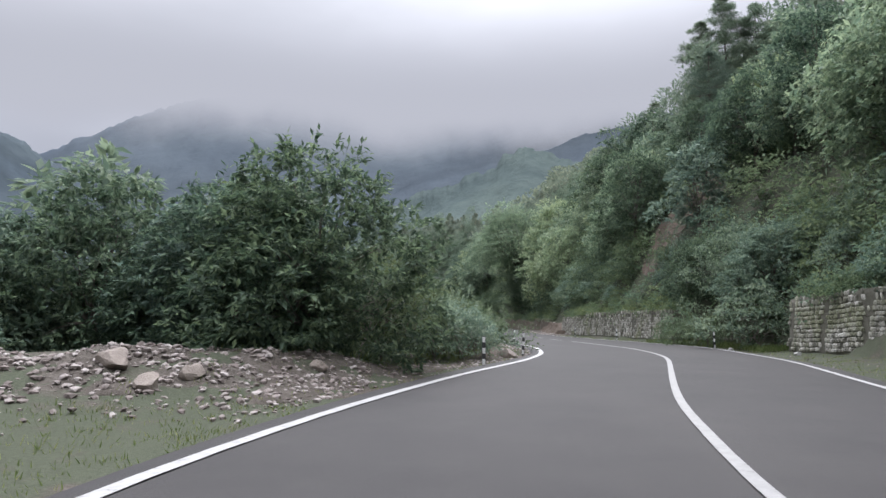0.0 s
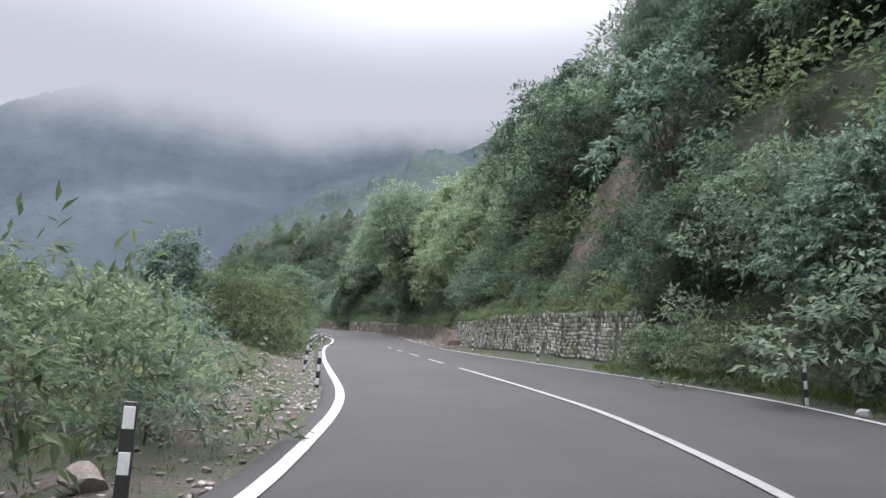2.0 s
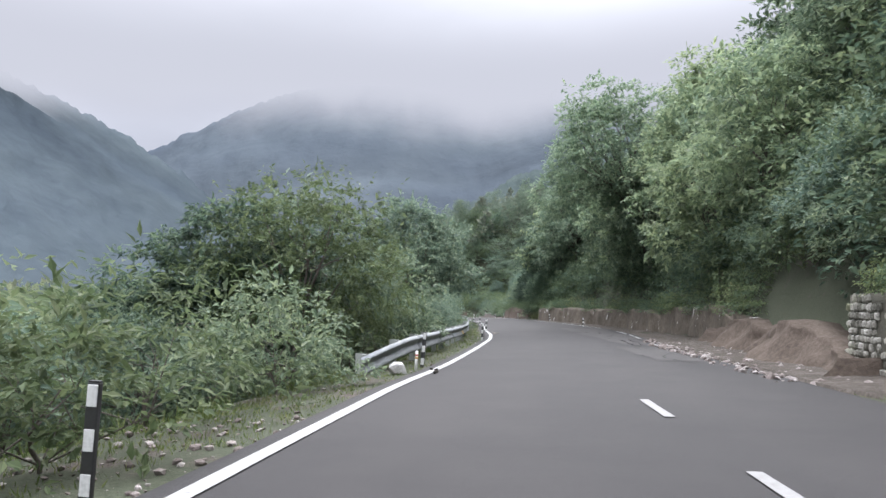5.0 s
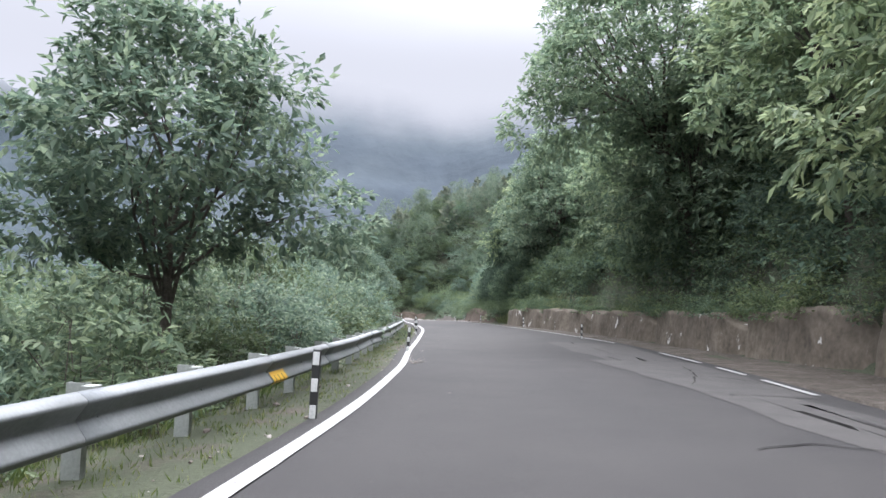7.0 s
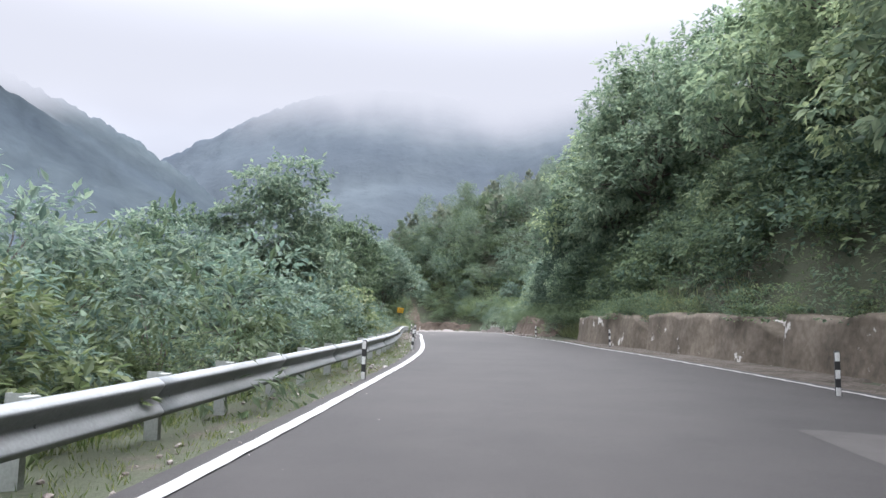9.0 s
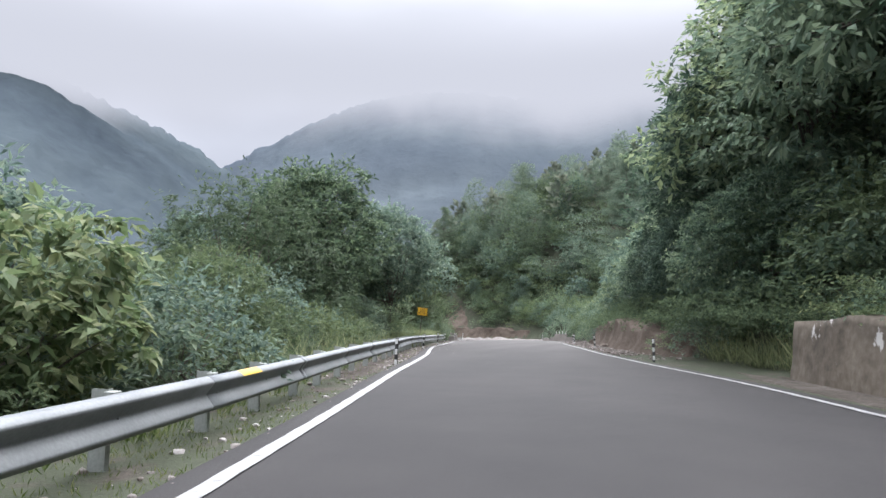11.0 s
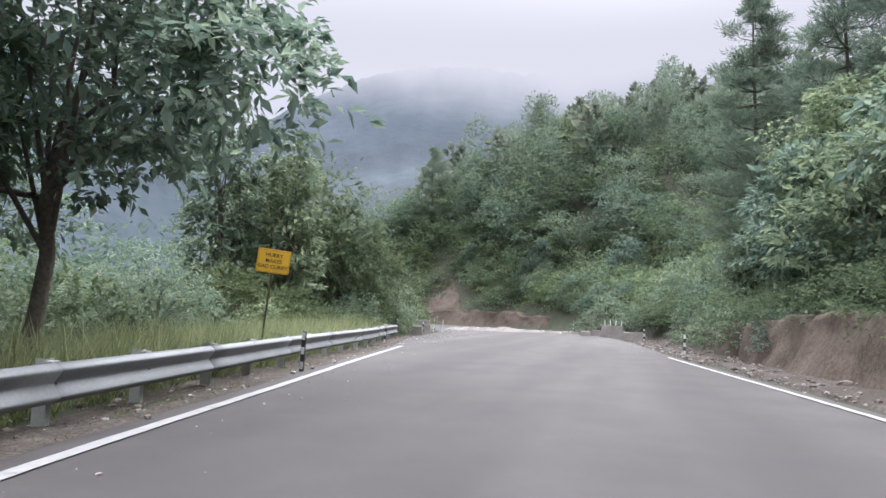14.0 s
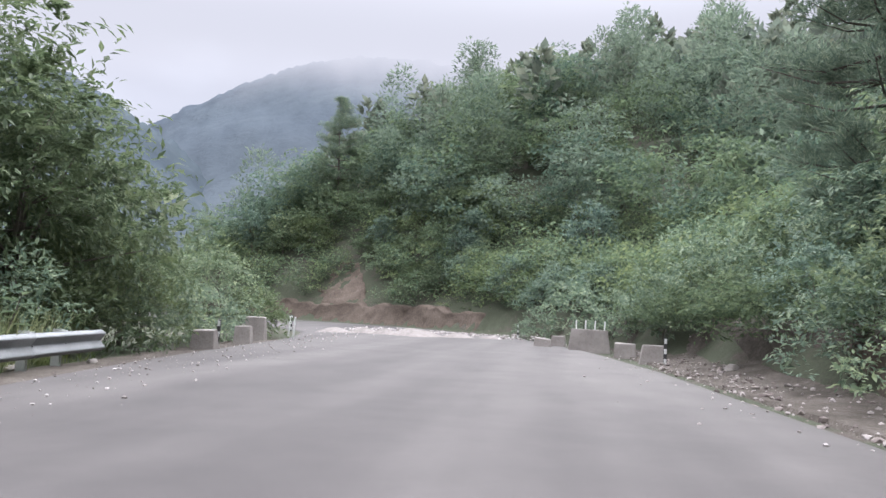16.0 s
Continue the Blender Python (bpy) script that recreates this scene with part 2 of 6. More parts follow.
STONE = mossy(STONE_BASE)
JOINT = simple("wall_joint", [(0.045, 0.044, 0.031), (0.105, 0.098, 0.074)], 20, 3, 0.95, 0, 0.5, 0.03)
RUBBLE = simple("rubble_stone", [(0.085, 0.068, 0.060), (0.165, 0.138, 0.124), (0.29, 0.262, 0.244)], 22, 3, 0.92, 0, 0.5, 0.02, rand=0.4)
GRAVEL = simple("gravel_soil", [(0.040, 0.034, 0.028), (0.074, 0.064, 0.054), (0.145, 0.130, 0.114)], 16, 1.6, 0.95, 0, 1.0, 0.06, spec=0.1)
BOULDER = simple("boulder_stone", [(0.10, 0.083, 0.071), (0.185, 0.154, 0.130), (0.27, 0.233, 0.20)], 18, 2.5, 0.9, 0, 0.7, 0.04)
PALE = simple("pale_gravel", [(0.13, 0.115, 0.105), (0.24, 0.215, 0.20), (0.38, 0.355, 0.335)], 22, 3, 0.92, 0, 0.5, 0.02, rand=0.4)
SAND = simple("gravelly_sand", [(0.11, 0.099, 0.091), (0.175, 0.159, 0.147), (0.25, 0.23, 0.214)], 22, 3, 0.95, 0, 0.8, 0.03, spec=0.1)
CHALK = simple("whitewashed_stone", [(0.28, 0.27, 0.255), (0.48, 0.47, 0.455)], 15, 3, 0.85, 0, 0.5, 0.03)
CONCRETE = simple("weathered_concrete", [(0.10, 0.088, 0.078), (0.18, 0.162, 0.146), (0.26, 0.238, 0.215)], 30, 1.7, 0.9, 0, 0.5, 0.01)
STEEL = simple("galvanised_steel", [(0.12, 0.129, 0.134), (0.165, 0.175, 0.18), (0.215, 0.226, 0.23)], 30, 1.3, 0.6, 0.3, 0.15, 0.003)
STEELPOST = simple("weathered_zinc", [(0.20, 0.215, 0.20), (0.29, 0.305, 0.285), (0.37, 0.385, 0.36)], 30, 2.0, 0.75, 0.0, 0.15, 0.003)
POSTWHITE = simple("post_white", [(0.33, 0.33, 0.32), (0.55, 0.55, 0.535), (0.64, 0.64, 0.62)], 30, 8, 0.55, 0, 0.1, 0.002)
POSTBLACK = simple("post_black", [(0.012, 0.012, 0.012), (0.03, 0.03, 0.03)], 30, 8, 0.5, 0, 0.1, 0.002)
POSTRED = simple("post_red", [(0.25, 0.03, 0.03), (0.4, 0.07, 0.05)], 30, 8, 0.55, 0, 0.1, 0.002)
POSTORANGE = simple("post_orange", [(0.35, 0.17, 0.03), (0.5, 0.27, 0.05)], 30, 8, 0.55, 0, 0.1, 0.002)
YELLOW = simple("sign_yellow", [(0.50, 0.28, 0.012), (0.62, 0.37, 0.02)], 30, 3, 0.45, 0, 0.05, 0.002)
INK = simple("sign_black", [(0.01, 0.01, 0.01), (0.025, 0.025, 0.02)], 30, 5, 0.5, 0, 0.05, 0.002)
RUST = simple("rusty_iron", [(0.03, 0.025, 0.02), (0.09, 0.06, 0.045)], 30, 5, 0.7, 0.4, 0.2, 0.003)
BARK = simple("bark", [(0.035, 0.029, 0.023), (0.085, 0.072, 0.06), (0.15, 0.13, 0.11)], 26, 5, 0.95, 0, 0.8, 0.03)
DEADWOOD = simple("dead_wood", [(0.12, 0.105, 0.09), (0.27, 0.245, 0.215)], 30, 5, 0.9, 0, 0.4, 0.01)
LEAF = leaf_material("leaf_green", (0.083, 0.123, 0.095), (0.151, 0.205, 0.150), (0.248, 0.308, 0.212))
LEAF_DARK = leaf_material("leaf_dark", (0.077, 0.122, 0.106), (0.143, 0.203, 0.168), (0.245, 0.314, 0.240))
# LEAF_DARK about halved: the shade inside dense crowns put into the colour
LEAF_SHADED = leaf_material("leaf_shaded", (0.036, 0.061, 0.049), (0.068, 0.106, 0.078), (0.155, 0.212, 0.145))
# LEAF raised by a third: light and haze on the canopy, as colour
LEAF_SLOPE_LIT = leaf_material("leaf_slope_lit", (0.115, 0.170, 0.128), (0.205, 0.272, 0.195), (0.315, 0.385, 0.262))
LEAF_FRESH = leaf_material("leaf_fresh", (0.051, 0.077, 0.044), (0.090, 0.126, 0.073), (0.147, 0.185, 0.113))
LEAF_YELLOW = leaf_material("leaf_yellowish", (0.071, 0.110, 0.059), (0.151, 0.198, 0.108), (0.284, 0.313, 0.187))
NEEDLE = leaf_material("pine_needle", (0.084, 0.126, 0.109), (0.138, 0.188, 0.157), (0.212, 0.265, 0.210))
GRASS = leaf_material("grass_blade", (0.05, 0.08, 0.025), (0.10, 0.14, 0.05), (0.19, 0.21, 0.10))
DRYGRASS = leaf_material("seeding_grass", (0.11, 0.145, 0.09), (0.18, 0.22, 0.145), (0.29, 0.325, 0.23))


# ---------------------------------------------------------------- mesh helpers
def mesh_data(name, verts, faces, mats, smooth=False, index=None):
    me = bpy.data.meshes.new(name)
    verts, faces = np.asarray(verts, np.float32), np.asarray(faces, np.int32)
    k = faces.shape[1]
    me.vertices.add(len(verts)), me.loops.add(faces.size), me.polygons.add(len(faces))
    me.vertices.foreach_set("co", verts.ravel())
    me.loops.foreach_set("vertex_index", faces.ravel())
    me.polygons.foreach_set("loop_start", np.arange(0, faces.size, k, dtype=np.int32))
    me.polygons.foreach_set("use_smooth", np.full(len(faces), bool(smooth)))
    for m in mats if isinstance(mats, (list, tuple)) else [mats]:
        me.materials.append(m)
    if index is not None:
        me.polygons.foreach_set("material_index", np.asarray(index, np.int32))
    me.update(calc_edges=True)
    me.validate()
    return me


def bm_data(name, bm, mat, smooth=False):
    me = bpy.data.meshes.new(name)
    bm.normal_update()
    bm.to_mesh(me)
    bm.free()
    me.materials.append(mat)
    if smooth:
        me.polygons.foreach_set("use_smooth", np.ones(len(me.polygons), bool))
    return me


def part(name, data, parent, label="", m=None):
    ob = new(name, data)
    ob.parent = parent
    if m is not None:
        ob.matrix_basis = m
    return tagged(ob, label) if label else ob


def thing(name, label, category, m=None, group="", kind="", data=None):
    ob = new(name, data)
    if m is not None:
        ob.matrix_basis = m
    return tagged(ob, label, category, group, kind)


def box_bm(sx, sy, sz, bevel=0.0, z0=0.0, bm=None, m=None):
    bm = bm or bmesh.new()
    r = bmesh.ops.create_cube(bm, size=1.0, matrix=(m or Matrix()) @ Matrix.Translation((0, 0, z0 + sz / 2)) @ Matrix.Diagonal((sx, sy, sz, 1)))
    if bevel:
        edges = list({e for v in r["verts"] for e in v.link_edges})
        bmesh.ops.bevel(bm, geom=edges, offset=bevel, segments=2, affect="EDGES", profile=0.5)
    return bm


def grid_faces(rows, cols):
    i = np.arange((rows - 1) * cols).reshape(rows - 1, cols)[:, :-1].ravel()
    return np.stack([i, i + 1, i + cols + 1, i + cols], 1)


def smooth_noise(x, y, scale, seed=0):
    """Two octaves of value noise on arrays, in -1..1."""
    def one(x, y, s):
        xi, yi = np.floor(x).astype(int), np.floor(y).astype(int)
        fx, fy = x - xi, y - yi
        fx, fy = fx * fx * (3 - 2 * fx), fy * fy * (3 - 2 * fy)
        def hsh(a, b):
            v = np.sin(a * 127.1 + b * 311.7 + s * 74.7) * 43758.5453
            return v - np.floor(v)
        return (hsh(xi, yi) * (1 - fx) + hsh(xi + 1, yi) * fx) * (1 - fy) + (hsh(xi, yi + 1) * (1 - fx) + hsh(xi + 1, yi + 1) * fx) * fy
    x, y = np.asarray(x, float) / scale, np.asarray(y, float) / scale
    return (one(x, y, seed) * 0.65 + one(x * 2.3 + 7, y * 2.3 + 3, seed + 1) * 0.35) * 2 - 1


# ---------------------------------------------------------------- the line of the road
LEFT_Y = [-90, -20, 0, 5, 7.7, 10, 14.9, 19.7, 22.5, 25.1, 29.8, 32, 34.8, 39.9, 46, 51, 56, 63, 67, 74, 81, 83.5, 88.8, 94.3, 103, 112.8, 117.5, 121.6, 127.7, 134.7, 139.9, 145.1, 150.5, 156.2, 162, 168, 176, 182, 189]
LEFT_X = [-14, -4.4, -2.72, -2.27, -1.66, -1.05, .52, 2.42, 3.25, 3.82, 4.32, 4.42, 4.36, 4.08, 3.78, 3.62, 3.5, 3.47, 3.7, 3.74, 3.67, 3.56, 3.2, 2.55, 1.75, .8, .2, -.5, -1.72, -3.2, -4.2, -5.34, -6.77, -8.15, -9.15, -10.3, -11.7, -13.2, -14.6]
RIGHT_Y = [-90, -20, 0, 5, 12.3, 20.4, 26.4, 31, 35, 39, 44.5, 50.5, 60, 77, 85.4, 89.5, 96, 104.7, 112, 120, 126, 133.5, 140.6, 149, 162, 176, 182, 189]
RIGHT_X = [-5.5, 2.2, 4.9, 5.9, 7.8, 10.3, 11.4, 12.2, 12.3, 11.9, 11.5, 10.9, 10.2, 9.9, 10.3, 10.5, 10.6, 10.2, 8.9, 7.3, 5.8, 4.5, 2.6, 1.0, -.9, -2.9, -3.5, -4.1]


def soft_line(ys, xs, sigma=1.6):
    y = np.arange(ys[0], ys[-1] + 0.5, 0.5)
    x = np.interp(y, ys, xs)
    k = np.exp(-0.5 * (np.arange(-12, 13) * 0.5 / sigma) ** 2)
    return y, np.convolve(np.pad(x, 12, mode="reflect", reflect_type="odd"), k / k.sum(), "valid")


LINE_L, LINE_R = soft_line(LEFT_Y, LEFT_X, 1.1), soft_line(RIGHT_Y, RIGHT_X)


def left_x(y):
    return np.interp(y, *LINE_L)


def right_x(y):
    return np.interp(y, *LINE_R)


def road_z(y):
    return np.interp(y, ROAD_Y, ROAD_Z)


ROAD_Y0 = np.arange(-20, 241, 20.0)
ROAD_Z0 = [-.1, -.04, .05, -.02, -.06, .0, .02, .25, .42, .36, .22, .03, -.15, -.2]
ROAD_Y, ROAD_Z = soft_line(list(ROAD_Y0), ROAD_Z0, 5.0)

# centre line: midway between the edges, then the bend to the left past the markings
cy = np.arange(-90, 186.1, 1.0)
centre = np.stack([(left_x(cy) + right_x(cy)) / 2, cy], 1)
half_w = (right_x(cy) - left_x(cy)) / 2
bend = np.array([(-9.3, 189), (-10.6, 198), (-13.6, 208), (-19, 216), (-27, 221.5), (-38, 225.5), (-60, 230), (-120, 240), (-320, 265)], float)
bs = np.r_[0, np.cumsum(np.hypot(*np.diff(bend, axis=0).T))]
bt = np.arange(0, bs[-1], 1.5)
bx = np.stack([np.interp(bt, bs, bend[:, 0]), np.interp(bt, bs, bend[:, 1])], 1)
for _ in range(3):
    bx[1:-1] = (bx[:-2] + 2 * bx[1:-1] + bx[2:]) / 4
centre, half_w = np.r_[centre, bx], np.r_[half_w, np.full(len(bx), 5.2)]
tang = np.gradient(centre, axis=0)
tang /= np.linalg.norm(tang, axis=1, keepdims=True)
norm_r = np.stack([tang[:, 1], -tang[:, 0]], 1)
arc = np.r_[0, np.cumsum(np.hypot(*np.diff(centre, axis=0).T))] - 90


def road_frame(x, y):
    """For points: the signed distance from the road's edge (right, left) and the way along it."""
    x, y = np.asarray(x, float).ravel(), np.asarray(y, float).ravel()
    lat, way, hw = np.empty_like(x), np.empty_like(x), np.empty_like(x)
    for a in range(0, len(x), 4000):
        p = np.stack([x[a:a + 4000], y[a:a + 4000]], 1)
        d = p[:, None] - centre[None]
        q = (d ** 2).sum(-1)
        i = q.argmin(1)
        r = np.arange(len(i))
        side = (d[r, i] * norm_r[i]).sum(-1)
        lat[a:a + 4000] = np.sqrt(q[r, i]) * np.where(side >= 0, 1, -1)
        way[a:a + 4000], hw[a:a + 4000] = arc[i], half_w[i]
    return lat - hw, -lat - hw, way


RD = [0, .8, 2.4, 3.1, 3.5, 8.5, 15, 30, 60, 120, 400, 900, 4000]
R_STEEP = [-.05, -.07, .0, .15, 1.7, 9.5, 15, 26, 44, 75, 190, 260, 300]
R_SOFT = [-.05, -.07, .0, .2, 1.2, 2.9, 5.2, 10.5, 28, 60, 165, 260, 300]
R_SPUR = [-.05, -.07, .0, .1, .9, 5.0, 11.5, 24.0, 41, 64, 160, 260, 300]
LD = [0, .8, 1.6, 3, 6, 12, 30, 120, 500, 1200, 4000]
L_EDGE = [-.05, -.08, -.12, -.4, -1.3, -3.2, -6.5, -9, -5, 15, 40]
L_SHELF = [-.05, -.08, -.10, -.2, -.6, -1.3, -3.0, -7, -5, 15, 40]
L_FLAT = [-.05, -.07, -.05, .0, .0, -.3, -2.5, -7, -5, 15, 40]


def terrain(x, y):
    shape = np.shape(x)
    dr, dl, s = road_frame(x, y)
    x, y = np.ravel(x), np.ravel(y)
    soft = np.clip((s - 120) / 65, 0, 1)
    dr = np.where(dr > 2.4, np.maximum(2.4, dr - np.interp(s, [132, 138, 144, 150], [0, .6, .6, 0])), dr)
    zr = np.interp(dr, RD, R_STEEP) * (1 - soft) + np.interp(dr, RD, R_SOFT) * soft
    spur = np.clip((s - 212) / 16, 0, 1)
    zr = zr * (1 - spur) + np.interp(dr, RD, R_SPUR) * spur
    edge = np.clip((s - 46) / 18, 0, 1)
    shelf = np.clip((s - 100) / 15, 0, 1)
    zl = np.interp(dl, LD, L_FLAT) * (1 - edge) + (np.interp(dl, LD, L_EDGE) * (1 - shelf) + np.interp(dl, LD, L_SHELF) * shelf) * edge
    z = np.where(dr > 0, zr, np.where(dl > 0, zl, -0.07))
    # the spur beyond the bend: its crest sinks towards the valley
    cap = np.interp(x, [-400, -80, -60, -50, -46, -42, -37, -33, -28, -18, -1, 8, 30, 80, 300, 4000], [-9, -8, -4, 0, 3, 7, 11.5, 16, 20, 25, 31.5, 31.5, 34, 75, 170, 300])
    low = cap - np.log1p(np.exp(np.clip((cap - z) / 3, -30, 30))) * 3
    z = np.where(dr > 0, z + (np.minimum(low, z) - z) * np.clip((dr - 4) / 9, 0, 1), z)
    d = np.maximum(dr, dl)
    far = np.clip((d - 2.0) / 6, 0, 1)
    z = z + far * 0.35 * smooth_noise(x, y, 2.7, 1) + np.clip((d - 6) / 30, 0, 1) * 2.6 * smooth_noise(x, y, 17, 3)
    z = z + np.clip((d - 60) / 200, 0, 1) * 22 * smooth_noise(x, y, 120, 5)
    z = z + np.clip((d - .6) / 2, 0, 1) * 0.05 * smooth_noise(x, y, 0.9, 9)
    # spoil heaps on the outer verge
    heap = np.exp(-((y - 13.6 - (x + 1.5) * 0.42) / 2.3) ** 2 - (np.clip(np.abs(x + 7.5) - 6.0, 0, 99) / 1.5) ** 2) * np.clip((dl - 0.8) / 1.5, 0, 1)
    z = z + 0.62 * heap * (1 + 0.5 * smooth_noise(x, y, 1.6, 12))
    z = z + 0.75 * np.exp(-((x - .3) / 1.7) ** 2 - ((y - 44.0) / 2.3) ** 2)
    z = z + 0.35 * np.exp(-((x - 1.9) / 0.9) ** 2 - ((y - 33.0) / 3.0) ** 2)
    base = road_z(np.clip(y, -20, 240)) * np.exp(-np.clip(d, 0, None) / 60)
    return (z + base).reshape(shape)


def axis(a, b, step, reach_a, reach_b, grow=1.13):
    mid = list(np.arange(a, b + step, step))
    lo, hi, st = [], [], step
    while (lo[-1] if lo else a) > reach_a:
        st *= grow
        lo.append((lo[-1] if lo else a) - st)
    st = step
    while (hi[-1] if hi else mid[-1]) < reach_b:
        st *= grow
        hi.append((hi[-1] if hi else mid[-1]) + st)
    return np.array(lo[::-1] + mid + hi)


gx, gy = axis(-30, 34, 0.7, -2600, 2600), axis(-12, 245, 0.7, -1500, 2600)
GX, GY = np.meshgrid(gx, gy)
GZ = terrain(GX, GY)
ground = thing("ground", "stony hillside ground with soil and low grass", "ground", kind="structure",
               data=mesh_data("ground", np.stack([GX, GY, GZ], -1).reshape(-1, 3), grid_faces(len(gy), len(gx)), GROUND, True))

# ---------------------------------------------------------------- carriageway and markings
cols = np.r_[-1.0, -0.985, np.linspace(-0.95, 0.95, 9), 0.985, 1.0]
hw2 = half_w + 0.35
rx = centre[:, None] + norm_r[:, None] * (hw2[:, None] * cols[None])[..., None]
rz = road_z(np.clip(centre[:, 1], -20, 240))[:, None] + 0.012 - 0.07 * (np.abs(cols) > 0.99)[None] + 0.015 * (1 - cols ** 2)[None]
keep = slice(0, len(cy) + 60)
rv = np.concatenate([rx, rz[..., None]], -1)[keep]
road = thing("road", "dark grey worn asphalt two lane carriageway", "road", kind="structure",
             data=mesh_data("road", rv.reshape(-1, 3), grid_faces(rv.shape[0], len(cols)), ASPHALT, True))


def on_road(x, y):
    i = ((centre - (x, y)) ** 2).sum(1).argmin()
    c = float(((np.array([x, y]) - centre[i]) * norm_r[i]).sum()) / float(hw2[i])
    return float(road_z(min(max(centre[i, 1], -20), 240))) + 0.012 + 0.015 * (1 - min(1, c * c))


def stripe(name, xs, ys, width, label, mat=None):
    xs, ys = np.asarray(xs, float), np.asarray(ys, float)
    t = np.gradient(np.stack([xs, ys], 1), axis=0)
    t /= np.linalg.norm(t, axis=1, keepdims=True)
    n_ = np.stack([t[:, 1], -t[:, 0]], 1) * width / 2
    jit = 1 + 0.05 * smooth_noise(ys, xs, 0.4, 4)
    v = []
    for side in (-1, 1):
        p = np.stack([xs, ys], 1) + side * n_ * jit[:, None]
        z = [on_road(*q) + 0.013 for q in p]
        v.append(np.c_[p, z])
    v = np.stack(v, 1).reshape(-1, 3)
    return tagged(new(name, mesh_data(name, v, grid_faces(len(xs), 2), mat or PAINT)), label, "road marking", kind="structure")


def patched(a, b, fun, name, label, width=0.14, mat=None):
    y = np.append(np.arange(a, b - 0.1, 0.35), b)
    return stripe(name, fun(y), y, width, label, mat)


patched(-30, 110.2, left_x, "edge_line_left_1", "white painted edge line on the asphalt", 0.16)
patched(110.3, 138.2, left_x, "edge_line_left_3", "white painted edge line on the asphalt", 0.16)
patched(138.35, 152.0, left_x, "edge_line_left_4", "white painted edge line on the asphalt", 0.15)
patched(152.1, 175.6, left_x, "edge_line_left_5", "white painted edge line on the asphalt", 0.15)
for i, (a, b) in enumerate(((-30, 61.5), (77.0, 79.6), (84.9, 87.6), (88.7, 90.9), (92.5, 97.5), (104.5, 176.0))):
    patched(a, b, right_x, "edge_line_right_%d" % (i + 1), "white painted edge line, broken where it is worn", 0.13)
CENTRE_Y = [-60, -20, 0, 5, 6.8, 9.8, 13.1, 19.6, 22.1, 26, 30, 35, 41.4, 47, 52, 57, 62]
CENTRE_X = [-6.5, -1.3, 1.46, 2.26, 2.68, 3.38, 4.4, 6.5, 7.25, 7.9, 8.3, 8.23, 8.0, 7.77, 7.58, 7.35, 7.15]
LINE_C = soft_line(CENTRE_Y, CENTRE_X, 1.2)
for i, (a, b) in enumerate(((-30, 41.3), (44.0, 47.1), (49.9, 52.6), (55.4, 57.4), (60.2, 61.8))):
    patched(a, b, lambda y: np.interp(y, *LINE_C), "centre_line_%d" % (i + 1), "greyish worn white centre line on the asphalt", 0.125, PAINT_WORN)


# ---------------------------------------------------------------- far mountains and cloud
def mountain(name, label, rows, mat, drop, seed, steps=520, rise=26, shag=5.5):
    """A wooded ridge: crest from rows of bearing, elevation and distance seen from the middle of the road."""
    az, el, di = np.array(rows, float).T
    a = np.linspace(az[0], az[-1], steps)
    e, d = np.interp(a, az, el), np.interp(a, az, di)
    k = np.exp(-0.5 * (np.arange(-16, 17) / 6.0) ** 2)
    e = np.convolve(np.pad(e, 16, mode="edge"), k / k.sum(), "valid")
    top = d * np.tan(np.radians(e)) + 1.2
    v = []
    for r in range(rise + 6):
        f = r / rise
        dist = d - drop * (1 - min(f, 1)) + (drop * 0.12 * (r - rise) if f > 1 else 0)
        z = top * min(f, 1) ** 1.15 - (r - rise) * 25 * (f > 1) - 8 * (1 - min(f, 1))
        x, y = dist * np.sin(np.radians(a)), 80 + dist * np.cos(np.radians(a))
        rough = 15 * smooth_noise(x, y, 130, seed) * (0.25 + np.sin(np.pi * min(f, 1))) + 5 * smooth_noise(x, y, 20, seed + 2) + (shag * smooth_noise(x, y, 7, seed + 4) if f > 0.93 else 0)
        v.append(np.stack([x, y, z + rough * min(1, 4 * f)], -1))
    v = np.stack(v)
    return thing(name, label, "mountain", kind="structure", data=mesh_data(name, v.reshape(-1, 3), grid_faces(rise + 6, steps)[:, ::-1], mat, True))


def far_wood_material(name, dark, light, scale):
    m, n, l, b = material(name)
    co = n.new("ShaderNodeTexCoord").outputs["Object"]
    f, g = noise_node(n, l, scale, 6, 0.65, co), noise_node(n, l, scale * 0.12, 4, 0.6, co)
    c = ramp(n, l, f, [(0.36, dark), (0.64, light)])
    c = mixed(n, l, 1.0, c, ramp(n, l, g, [(0.3, (0.8, 0.82, 0.86)), (0.7, (1.15, 1.15, 1.1))]), "MULTIPLY")
    l.new(c, b.inputs["Base Color"])
    b.inputs["Roughness"].default_value, b.inputs["Specular IOR Level"].default_value = 1.0, 0.0
    bump(n, l, b, f, 0.8, 6.0)
    return m


# the blue-grey of distance haze is mixed into the ridges' wood colours
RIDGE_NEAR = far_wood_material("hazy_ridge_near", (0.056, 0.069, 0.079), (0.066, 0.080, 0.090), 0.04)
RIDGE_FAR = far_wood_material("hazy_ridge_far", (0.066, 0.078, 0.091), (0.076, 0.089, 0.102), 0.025)
